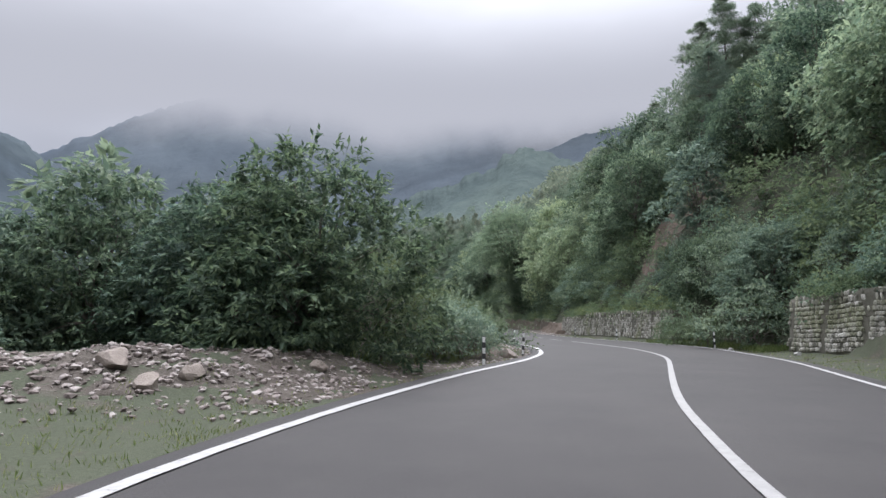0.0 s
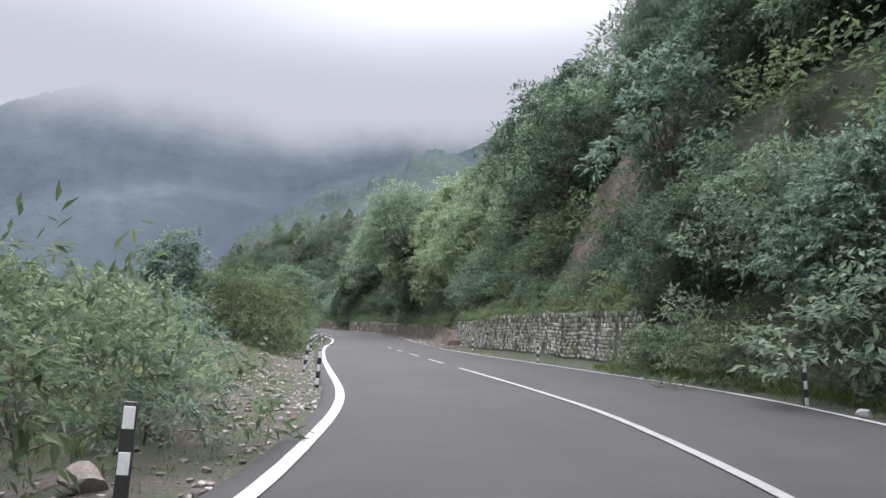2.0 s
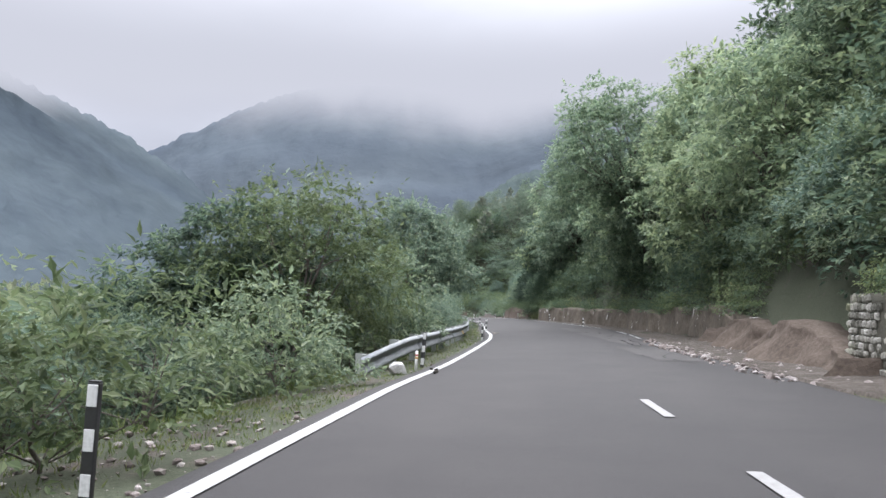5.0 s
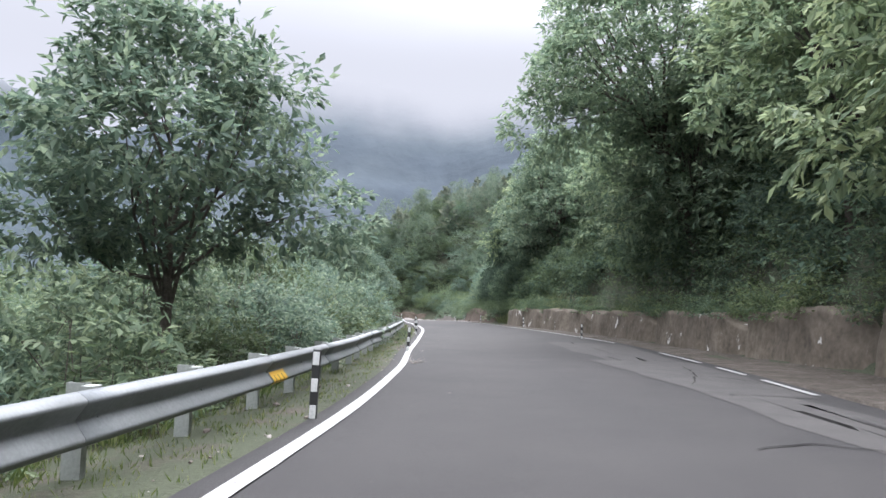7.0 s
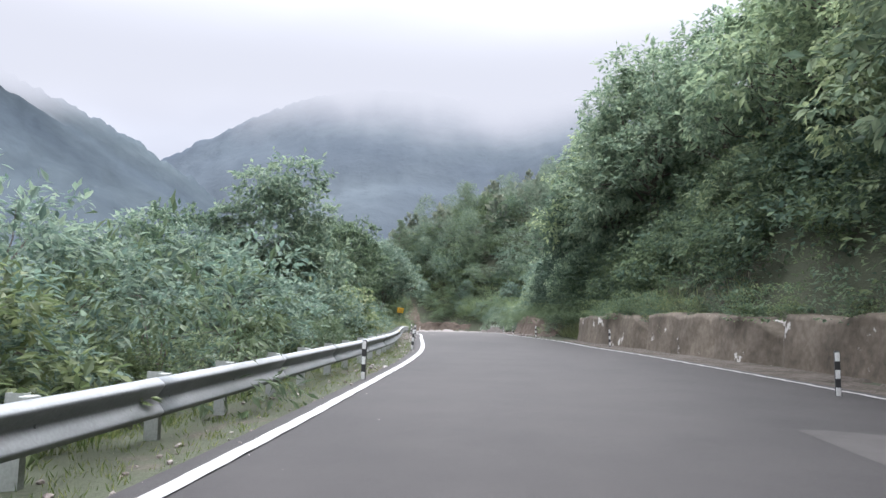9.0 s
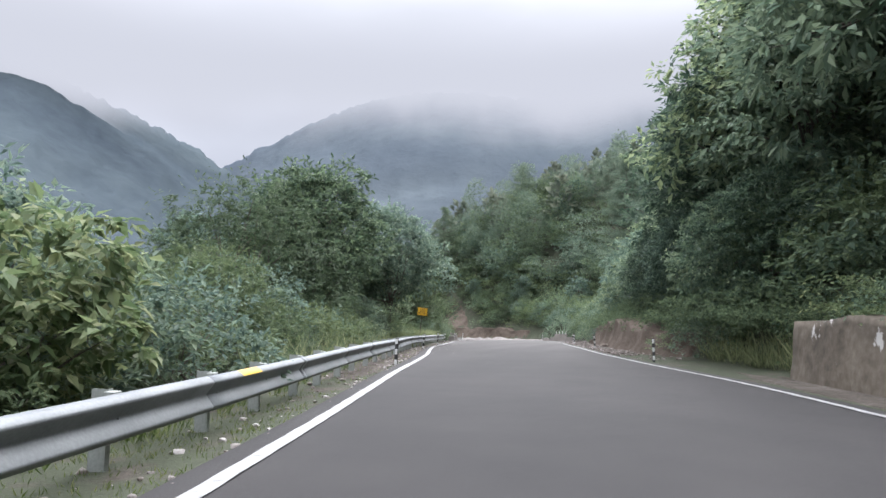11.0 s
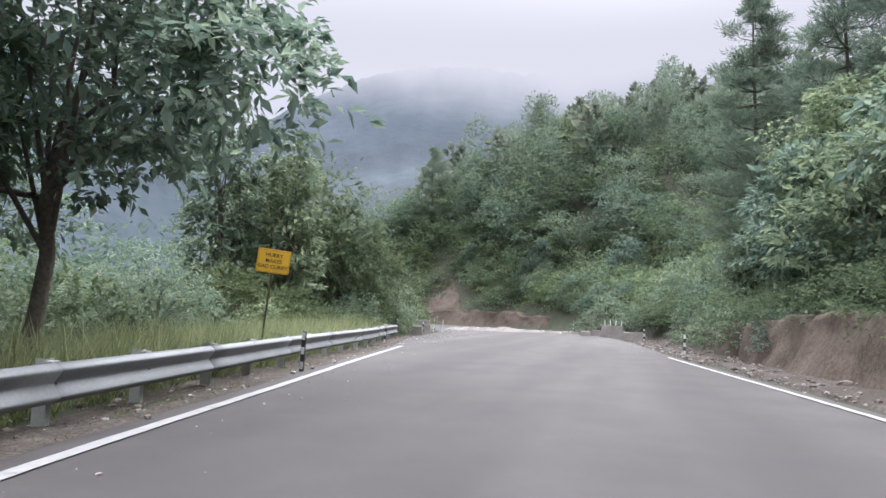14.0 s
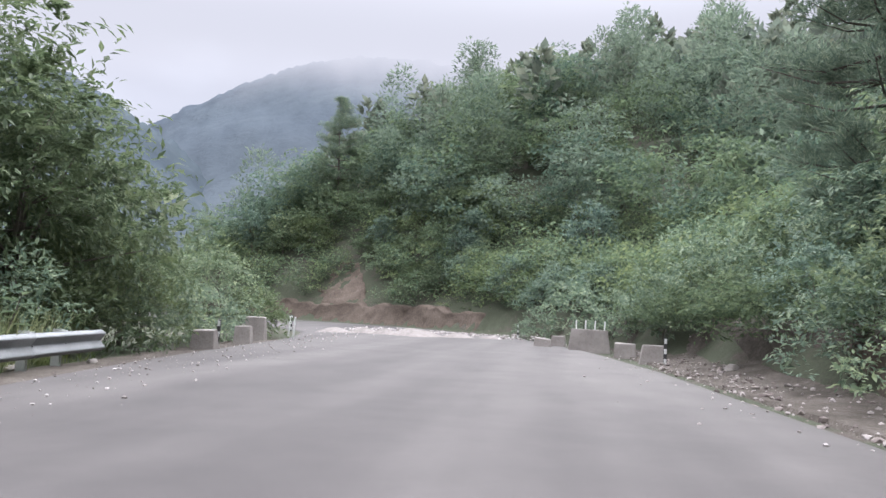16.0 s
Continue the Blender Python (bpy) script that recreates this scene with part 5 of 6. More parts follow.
    f = [(i * sides + j, i * sides + (j + 1) % sides, (i + 1) * sides + (j + 1) % sides, (i + 1) * sides + j) for i in range(n_ - 1) for j in range(sides)]
    return v.reshape(-1, 3), np.array(f)


def joined(pieces):
    V, F, off = [], [], 0
    for v, f in pieces:
        V.append(v), F.append(f + off)
        off += len(v)
    return np.concatenate(V), np.concatenate(F)


def limbs(r, foot, targets, r0, bend=0.25, twigs=1):
    """A trunk that forks towards the targets, with thin side twigs."""
    out = []
    top = np.mean(targets, 0) * (0.55, 0.55, 0.62)
    n_ = 6
    path = np.array([foot + (top - foot) * f + r.normal(0, 0.05, 3) * (0 < f) for f in np.linspace(0, 1, n_)])
    out.append(tube(path, np.linspace(r0, r0 * 0.62, n_), 7))
    for tg in targets:
        s = path[r.integers(3, n_)]
        mid = (s + tg) / 2 + r.normal(0, bend, 3) + (0, 0, 0.15)
        q = np.array([s, (s + mid) / 2, mid, (mid + tg) / 2, tg])
        out.append(tube(q, np.linspace(r0 * 0.36, r0 * 0.07, 5), 4))
        for _ in range(twigs):
            e = tg + unit(r.normal(0, 1, 3)) * min(0.6, np.linalg.norm(tg - s) * 0.35)
            out.append(tube(np.array([mid, (mid + e) / 2 + r.normal(0, 0.1, 3), e]), [r0 * 0.2, r0 * 0.12, r0 * 0.03], 3))
    return joined(out)


def broad_tree(seed, h, rad, clear, n_lobes, n_twigs, per, L, W, mat, name, label, spread=0.6, droop=0.25, flat=0.75, lobe=0.5, inner=0.5, low=-0.7, twig=0.35, bark=None, trunk=None, cat="tree", cover=1.15, feather=False):
    r = np.random.default_rng(seed)
    lobes = []
    for k in range(n_lobes):
        a = k * 2.4 + r.uniform(0, 0.8)
        f = (k + 0.5) / n_lobes
        z = clear + (h - clear) * (0.18 + 0.70 * f)
        out = rad * (0.72 - 0.50 * f ** 1.5) * r.uniform(0.7, 1.15)
        q = rad * lobe * r.uniform(0.75, 1.2) * (1.1 - 0.35 * f)
        lobes.append((out * math.cos(a), out * math.sin(a), z, q, q, q * flat))
    lobes.append((0, 0, clear + (h - clear) * 0.45, rad * 0.6, rad * 0.6, (h - clear) * 0.42))
    total = n_twigs * per
    size = max(14, min(26, total // 90))
    n_cl = int(total * 0.86 / size)
    P, D = shell(r, lobes, n_cl, 0.72, low)
    rc = math.sqrt(cover * 4 * rad * (h - clear) * 0.5 * 0.85 / n_cl) * r.uniform(0.65, 1.35, n_cl)
    D = D + np.array([0, 0, 0.25])
    if feather:
        cv, cf = fronds(r, P, D, rc, max(3, size // 12), 12, L, W)
    else:
        cv, cf = clumps(r, P, D, rc, size, L, W * 1.2, droop)
    Q, E = shell(r, lobes, int(n_twigs * 0.30) + 4, inner * 0.5, low)
    cv, cf = joined([(cv, cf), sprays(r, Q, E, per, L * 1.4, W * 1.35, spread, droop, twig)])
    tv, tf = limbs(r, np.array([0, 0, -0.4]), np.array([l[:3] for l in lobes]), trunk or 0.019 * h + 0.02)
    root = thing(name, label, cat)
    part("trunk", mesh_data("trunk", tv, tf, bark or BARK, True), root)
    part("crown", mesh_data("crown", cv, cf, mat), root)
    return root


def pine_tree(seed, h, rad, clear, mat, label, whorls=19, tufts=11):
    r = np.random.default_rng(seed)
    P, D, out = [], [], []
    path = np.array([(0.12 * math.sin(z * 0.4 + seed), 0.12 * math.cos(z * 0.3), z) for z in np.linspace(-0.5, h, 9)])
    out.append(tube(path, np.linspace(0.0125 * h, 0.025, 9), 7))
    for k in range(whorls):
        f = k / (whorls - 1)
        z = clear + (h - clear) * f
        reach = rad * (1 - f ** 1.6) ** 0.7 * (0.55 + 0.45 * min(1, f * 4)) + 0.25
        for j in range(5 if f < 0.85 else 3):
            a = r.uniform(0, 6.28)
            ln = reach * r.uniform(0.65, 1.1)
            e = np.array([math.cos(a) * ln, math.sin(a) * ln, z + ln * r.uniform(0.05, 0.35)])
            s = np.array([0, 0, z])
            out.append(tube(np.array([s, (s + e) / 2 - (0, 0, 0.1 * ln), e]), [0.014 * ln + 0.012, 0.008 * ln + 0.008, 0.006], 4))
            for _ in range(tufts):
                u = r.uniform(0.3, 1.05)
                P.append(s + (e - s) * u + r.normal(0, 0.12 * (0.4 + 0.25 * ln), 3))
                D.append(unit((e - s) * 0.5 + r.normal(0, 0.3, 3) + (0, 0, 0.6)))
    P, D = np.array(P), np.array(D)
    cv, cf = clumps(r, P, D, np.full(len(P), 0.34), 20, 0.30, 0.036, -0.35, 0.35, 0.8)
    root = thing("pine_tree", label, "tree")
    tv, tf = joined(out)
    part("trunk", mesh_data("trunk", tv, tf, BARK, True), root)
    part("crown", mesh_data("crown", cv, cf, mat), root)
    return root


def herb(seed, h, stems, L, W, mat, label, name="herb", per=12):
    """Leafy stems with large leaves in tiers."""
    r = np.random.default_rng(seed)
    root = thing(name, label, "plant")
    for k in range(stems):
        a, ln = r.uniform(0, 6.28), h * r.uniform(0.6, 1.05)
        foot = r.normal(0, 0.16 * math.sqrt(stems), 3) * (1, 1, 0)
        e = foot + np.array([math.cos(a) * 0.25 * ln, math.sin(a) * 0.25 * ln, ln])
        q = np.array([foot, foot * 0.5 + e * 0.5 + (0, 0, 0.05), e])
        stem = part("stem", mesh_data("stem", *tube(q, [0.012, 0.009, 0.004], 4), BARK, True), root)
        u = np.linspace(0.3, 1, per)
        P = foot + (e - foot) * u[:, None]
        b = np.arange(per) * 2.4 + a
        A = unit(np.stack([np.cos(b), np.sin(b), 0.15 + 0.5 * (u - 0.5) - 0.2 * r.random(per)], 1))
        s = r.uniform(0.7, 1.15, per) * (1.15 - 0.45 * u)
        part("leaves", mesh_data("leaves", *blades(P, A, np.tile([0, 0, 1.0], (per, 1)) + r.normal(0, 0.2, (per, 3)), L * s, W * s), mat), stem)
    return root


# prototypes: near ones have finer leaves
T_DENSE = [broad_tree(101, 5.2, 2.9, 0.2, 18, 3600, 6, 0.165, 0.066, LEAF_SHADED, "tree", "dense dark green broadleaf tree beside the road", flat=0.8, inner=0.15, low=-0.97),
           broad_tree(102, 4.6, 2.4, 0.1, 16, 2900, 6, 0.16, 0.064, LEAF_DARK, "tree", "dense green broadleaf tree beside the road", droop=0.4, inner=0.15, low=-0.97)]
T_OPEN = [broad_tree(103, 7.2, 2.9, 2.0, 11, 2900, 6, 0.15, 0.07, LEAF_DARK, "tree", "open-crowned dark broadleaf tree with forked trunk", flat=0.55, lobe=0.42, cover=1.0, inner=0.08, low=-0.95, twig=0.45, trunk=0.105),
          broad_tree(104, 6.4, 2.4, 1.3, 10, 2400, 6, 0.15, 0.07, LEAF_DARK, "tree", "open-crowned dark broadleaf tree with forked trunk", flat=0.55, lobe=0.42, cover=1.0, inner=0.08, low=-0.95, twig=0.45, trunk=0.09)]
T_SHADE = [broad_tree(143, 7.0, 2.9, 2.1, 12, 2900, 6, 0.15, 0.07, LEAF_SHADED, "tree", "dark spreading broadleaf tree behind the guard rail", flat=0.55, lobe=0.44, inner=0.08, low=-0.95, twig=0.45, trunk=0.10)]
T_BIG = [broad_tree(105, 10.5, 4.3, 1.2, 19, 1900, 5, 0.29, 0.12, LEAF_SLOPE_LIT, "tree", "tall dark broadleaf tree leaning over the road", flat=0.7, lobe=0.40, inner=0.5, low=-0.95, twig=0.5),
         broad_tree(106, 9.0, 3.8, 0.8, 17, 1500, 5, 0.30, 0.12, LEAF_SLOPE_LIT, "tree", "tall green broadleaf tree on steep slope", flat=0.7, lobe=0.42, inner=0.5, low=-0.95, twig=0.5),
         broad_tree(107, 8.0, 3.4, 0.6, 15, 1500, 5, 0.29, 0.115, LEAF_SLOPE_LIT, "tree", "dark broadleaf tree on steep slope", flat=0.75, lobe=0.44, low=-0.95, droop=0.5, twig=0.5)]
T_DUSK = [broad_tree(142, 10.0, 3.9, 0.8, 17, 1600, 5, 0.29, 0.115, LEAF_SHADED, "tree", "tall dark green tree on the bank", flat=0.7, lobe=0.42, inner=0.5, low=-0.95, twig=0.5)]
T_OVER = [broad_tree(141, 12.0, 4.8, 4.6, 18, 3600, 6, 0.21, 0.09, LEAF_SLOPE_LIT, "tree", "tall dark tree leaning out over the road", flat=0.65, lobe=0.40, inner=0.3, low=-0.95, twig=0.5)]
T_FEATHER = [broad_tree(108, 6.0, 3.4, 0.9, 14, 2100, 7, 0.135, 0.050, LEAF_FRESH, "tree", "feathery fresh green tree with drooping sprays", spread=0.45, droop=0.55, flat=0.45, lobe=0.46, inner=0.35, twig=0.75, feather=True, cover=0.7),
             broad_tree(109, 4.2, 2.7, 0.3, 12, 1500, 7, 0.135, 0.050, LEAF_FRESH, "tree", "low feathery fresh green tree", spread=0.45, droop=0.5, flat=0.5, lobe=0.46, inner=0.35, twig=0.7, feather=True, cover=0.7)]
T_YELLOW = [broad_tree(110, 3.6, 2.1, 0.2, 9, 620, 6, 0.24, 0.12, LEAF_YELLOW, "tree", "yellow-green large-leaved shrub tree beside guard rail", spread=0.7, droop=0.5)]
T_MID = [broad_tree(111, 6.5, 2.9, 0.6, 9, 480, 5, 0.38, 0.16, LEAF, "tree", "green broadleaf tree on wooded hillside", low=-0.9, twig=0.6),
         broad_tree(112, 7.5, 2.8, 0.8, 10, 490, 5, 0.38, 0.155, LEAF_DARK, "tree", "dark broadleaf tree on wooded hillside", low=-0.9, twig=0.6),
         broad_tree(113, 5.5, 3.1, 0.5, 9, 460, 5, 0.36, 0.145, LEAF_FRESH, "tree", "light green broadleaf tree on wooded hillside", low=-0.9, flat=0.55, twig=0.6)]
T_LOW = [broad_tree(118, 4.6, 2.5, 0.3, 10, 1100, 5, 0.17, 0.07, LEAF, "tree", "bushy green tree in the thicket below the road", low=-0.9, twig=0.4),
         broad_tree(119, 4.2, 2.6, 0.2, 9, 1050, 5, 0.165, 0.062, LEAF_DARK, "tree", "bushy dark tree in the thicket below the road", low=-0.9, flat=0.6, twig=0.4)]
T_POPLAR = [broad_tree(114, 9.5, 1.7, 1.5, 12, 640, 6, 0.26, 0.12, LEAF, "tree", "slender upright grey-green broadleaf tree", flat=1.0, lobe=0.5, inner=0.25, twig=0.4)]
T_PINE = [pine_tree(115, 13.0, 2.7, 1.6, NEEDLE, "tall chir pine with tufted needles", 21, 16),
          pine_tree(116, 10.0, 2.6, 1.5, NEEDLE, "rounded chir pine with tufted needles", 16, 12),
          pine_tree(117, 11.0, 2.3, 4.0, NEEDLE, "open chir pine with tufted needles", 15, 11)]
B_BUSH = [broad_tree(121, 1.9, 1.35, 0.0, 8, 360, 5, 0.125, 0.052, LEAF, "bush", "leafy green roadside bush", low=-0.4, twig=0.25, trunk=0.03, cat="bush"),
          broad_tree(122, 1.6, 1.2, 0.0, 7, 330, 5, 0.12, 0.050, LEAF_FRESH, "bush", "fresh green roadside bush", low=-0.4, twig=0.25, trunk=0.03, cat="bush"),
          broad_tree(123, 2.4, 1.5, 0.0, 8, 370, 5, 0.135, 0.054, LEAF_DARK, "bush", "dark green roadside bush", low=-0.4, twig=0.28, trunk=0.035, cat="bush"),
          broad_tree(124, 1.5, 1.5, 0.0, 7, 260, 6, 0.12, 0.036, LEAF_FRESH, "bush", "low feathery green bush", low=-0.4, spread=0.5, droop=0.4, twig=0.35, trunk=0.025, cat="bush")]
H_BIG = [herb(131, 1.1, 7, 0.30, 0.15, LEAF_FRESH, "large-leaved weed beside the guard rail"), herb(132, 0.8, 8, 0.18, 0.08, LEAF, "leafy weed on the verge")]
BARE = thing("bare_shrub", "leafless grey shrub with thin branches", "bush")
rr = np.random.default_rng(77)
bv, bf = limbs(rr, np.array([0, 0, -0.2]), np.array([(rr.normal(0, 0.7), rr.normal(0, 0.7), rr.uniform(1.3, 2.3)) for _ in range(9)]), 0.035, 0.15, 4)
part("trunk", mesh_data("trunk", bv, bf, DEADWOOD, True), BARE)
PROTOS = T_SHADE + T_DUSK + T_OVER + T_DENSE + T_OPEN + T_BIG + T_FEATHER + T_YELLOW + T_MID + T_LOW + T_POPLAR + T_PINE + B_BUSH + H_BIG + [BARE]
USED = set()


def plant(proto, x, y, size=1.0, turn=None, lean=(0, 0), sink=0.1):
    turn = rng.uniform(0, 360) if turn is None else turn
    m = pose(x, y, ground_at(x, y) - sink, lean[0], lean[1], 0) @ Matrix.Rotation(radians(turn), 4, "Z") @ Matrix.Scale(size, 4)
    if proto.name in USED:
        return copy_thing_scaled(proto, m)
    USED.add(proto.name)
    proto.matrix_basis = m
    return proto


def copy_thing_scaled(proto, m):
    ob = copy_thing(proto, Matrix())
    ob.matrix_basis = m
    return ob


# single plants that the walk passes, in order along the road
KEY = [(T_DENSE[0], -2.85, 15.8, .94), (T_DENSE[0], -4.4, 16.4, .85), (T_DENSE[1], -5.6, 17.5, 1.0), (T_DENSE[0], -8.6, 18.0, .93), (T_DENSE[1], -11.5, 17.0, .98), (T_DENSE[0], -13.6, 13.0, .85), (T_DENSE[1], -10.3, 13.6, .62),
       (T_FEATHER[1], -1.5, 19.6, .72), (T_LOW[0], -3.9, 20.5, .8), (T_FEATHER[1], -0.6, 22.9, .62), (T_LOW[1], -3.2, 24.5, .7), (T_LOW[1], -2.0, 39.8, .6), (T_LOW[0], -3.4, 36.5, .7), (T_LOW[1], -.9, 35.6, .45), (T_DENSE[0], -15.5, 20, .95), (T_DENSE[0], -6.5, 22, .9),
       (B_BUSH[0], 0.3, 22.8, 1.1), (B_BUSH[1], 1.2, 24.5, 1.1), (B_BUSH[3], 1.6, 26.6, 1.2), (B_BUSH[0], 1.2, 29.4, .95), (B_BUSH[1], 1.0, 32.0, .85), (B_BUSH[3], -.2, 30.0, 1.4), (B_BUSH[2], -.6, 26.3, 1.1), (B_BUSH[0], 2.4, 27.6, .62),
       (B_BUSH[2], .75, 21.0, .72), (B_BUSH[2], -.1, 20.2, .85), (B_BUSH[2], 1.25, 22.6, .62), (BARE, -0.6, 18.9, .95), (BARE, .9, 20.6, .7), (BARE, -1.9, 16.6, 1.1),
       (T_FEATHER[1], -2.2, 31, .75), (T_FEATHER[1], -4, 36, .8), (B_BUSH[0], 0.2, 34.5, 1.1), (B_BUSH[1], -1.0, 37.2, 1.3), (B_BUSH[2], 0.1, 38.4, .9),
       (T_OPEN[1], -2.3, 48.6, .84), (T_FEATHER[1], 0.3, 47.2, .85), (B_BUSH[1], -1.9, 46.0, 1.1), (B_BUSH[1], -.6, 46.6, .9), (B_BUSH[3], 1.2, 47.8, 1.0), (B_BUSH[0], -1.2, 44.0, .9), (B_BUSH[1], 1.6, 51.5, .9), (B_BUSH[0], 0.4, 53.0, 1.0), (B_BUSH[1], 1.7, 57, .9), (B_BUSH[3], .9, 60, 1.2), (B_BUSH[0], 1.2, 63.5, 1.05), (B_BUSH[2], -.6, 57.5, 1.1), (B_BUSH[2], -3.0, 51, 1.3),
       (T_LOW[0], 0.0, 75.2, .95), (T_LOW[0], -1.5, 72.6, 1.3), (T_LOW[1], -.8, 78.6, .72), (T_OPEN[1], -2.4, 72.5, .8), (T_FEATHER[0], -2.4, 75.6, .72), (B_BUSH[1], 0.9, 70.5, 1.0), (B_BUSH[0], 0.6, 73.8, 1.3), (T_FEATHER[0], -0.5, 69.4, .98), (H_BIG[0], 1.3, 68.5, 1.1), (H_BIG[0], 1.2, 77.4, 1.2), (H_BIG[0], 1.4, 80.5, .95), (H_BIG[0], 1.0, 83.6, 1.0),
       (T_OPEN[0], -.3, 84.6, 1.08), (T_DENSE[1], -1.4, 80.2, .62), (T_DENSE[0], -4.5, 83, .7), (T_DENSE[1], -2.0, 77.0, .9), (T_DENSE[0], -3.0, 70.5, 1.1), (B_BUSH[0], 0.2, 81.5, 1.2), (B_BUSH[2], 0.3, 88.2, 1.0), (B_BUSH[0], -0.4, 91.5, 1.1), (T_FEATHER[1], -2.6, 94, 1.1), (T_FEATHER[1], -4.6, 99, 1.25), (T_LOW[1], -3.4, 104, 1.0), (T_LOW[0], -2.6, 90.0, .8), (BARE, -1.6, 92.0, 1.5), (BARE, -2.2, 95.5, 1.6), (B_BUSH[2], -.9, 97.5, 1.3), (B_BUSH[1], -1.4, 101.5, 1.3), (B_BUSH[3], -1.8, 106, 1.6), (B_BUSH[2], -2.3, 110, 1.3),
       (T_YELLOW[0], -5.3, 126.0, .85), (T_YELLOW[0], -6.9, 125.0, .95), (T_DENSE[1], -6.6, 116.5, 1.0), (T_DENSE[0], -9.5, 120.5, 1.15), (T_OPEN[1], -6.6, 121.4, 1.3), (T_DENSE[1], -8.6, 127.5, 1.0), (T_LOW[0], -11.5, 131.0, 1.15), (T_LOW[1], -14.5, 134.0, 1.25), (T_MID[1], -16, 128, 1.1), (T_MID[0], -18.5, 139, 1.1), (T_MID[2], -21, 146, 1.1), (T_YELLOW[0], -7.6, 128, .7), (B_BUSH[2], -4.0, 119.2, 1.2), (B_BUSH[0], -5.6, 127.6, 1.2), (B_BUSH[3], -6.4, 130.8, 1.3),
       (T_FEATHER[0], -10.2, 138.6, .7), (T_FEATHER[0], -13.0, 144.5, 1.3), (T_FEATHER[1], -8.6, 135.2, .9), (T_OPEN[1], -18.0, 148.8, 1.25), (B_BUSH[1], -8.6, 141.4, 1.3), (B_BUSH[1], -9.6, 145.4, 1.3), (B_BUSH[0], -10.4, 148.3, 1.25), (B_BUSH[1], -10.9, 151.0, 1.1), (H_BIG[1], -8.2, 143.5, 1.3),
       (T_OPEN[0], -12.3, 160.6, 1.34), (T_SHADE[0], -16.0, 155.8, 1.55), (T_SHADE[0], -13.2, 151.8, 1.5), (T_LOW[0], -16.4, 159.0, 1.3), (T_LOW[0], -11.3, 157.2, .58), (T_LOW[0], -12.5, 155.2, .75), (T_OPEN[0], -18.8, 163.0, 1.3), (T_FEATHER[0], -15.8, 150.6, 1.2), (B_BUSH[2], -14.6, 161.8, .9), (B_BUSH[1], -16.6, 166.5, 1.5), (B_BUSH[0], -17.2, 169.8, 1.3),
       (T_POPLAR[0], -20.0, 177.4, 1.08), (T_POPLAR[0], -18.3, 179.6, 1.03), (T_POPLAR[0], -21.4, 181.6, .95), (T_FEATHER[1], -17.4, 174.4, .8), (T_FEATHER[1], -16.6, 177.0, .6), (B_BUSH[1], -15.9, 175.0, 1.1), (B_BUSH[1], -17.2, 178.6, 1.2), (B_BUSH[0], -15.4, 172.6, .9), (B_BUSH[3], -15.2, 177.6, 1.0), (T_FEATHER[0], -19.2, 187.0, 1.2), (T_FEATHER[0], -21.5, 186.0, 1.7), (T_FEATHER[0], -20.4, 193.4, .72), (T_FEATHER[0], -23.5, 191.0, 1.5), (T_LOW[0], -20.5, 189.5, 1.1), (T_LOW[0], -22.5, 184.5, 1.3), (T_FEATHER[1], -18.3, 188.3, .85), (H_BIG[0], -15.3, 181.0, 1.5), (H_BIG[0], -16.0, 182.6, 1.6), (H_BIG[0], -15.2, 179.0, 1.4), (H_BIG[0], -16.8, 180.5, 1.7), (B_BUSH[1], -17.0, 186.2, 1.2), (B_BUSH[0], -17.6, 190.2, 1.3), (B_BUSH[2], -16.8, 184.2, 1.0), (T_LOW[0], -19.5, 197.5, .8), (B_BUSH[3], -17.4, 188.0, 1.2), (B_BUSH[1], -18.1, 198.6, 1.2), (B_BUSH[0], -17.6, 194.0, 1.0), (B_BUSH[1], -19.6, 202.0, 1.3),
       # slope side
       (B_BUSH[0], 13.9, 30.4, 1.5), (B_BUSH[1], 14.2, 32.2, 1.4), (B_BUSH[3], 13.3, 34.5, 1.0), (B_BUSH[3], 13.5, 36.3, 1.0), (B_BUSH[0], 14.1, 38.2, 1.2), (B_BUSH[1], 13.6, 40.4, .9), (B_BUSH[3], 13.3, 39.3, .7), (T_LOW[0], 15.9, 36.5, .95), (T_DENSE[1], 16.0, 33.0, .85), (T_DENSE[0], 15.8, 40.6, .7),
       (B_BUSH[0], 13.9, 69.5, 1.2), (B_BUSH[2], 14.2, 72.5, 1.2), (B_BUSH[1], 14.3, 75.5, 1.1), (B_BUSH[0], 14.5, 78.5, 1.2),
       (T_DUSK[0], 22.3, 82.0, 1.2), (T_DUSK[0], 24.8, 79.0, 1.1), (T_DUSK[0], 21.0, 86.5, 1.1), (T_PINE[0], 27.2, 69.8, 1.15), (T_PINE[0], 28.8, 67.6, 1.2), (T_PINE[2], 31.5, 66.5, 1.15),
       (T_BIG[0], 14.2, 107.0, 1.05), (T_BIG[0], 15.6, 95.0, 1.05), (T_BIG[2], 14.6, 87.5, 1.0), (T_BIG[1], 14.2, 108.0, .95), (T_BIG[2], 14.0, 114.0, .9), (T_BIG[1], 15.0, 81.0, .95), (T_BIG[0], 17.2, 98.0, 1.15), (T_BIG[0], 17.5, 104.0, 1.1), (T_BIG[2], 17.4, 90.0, 1.1),
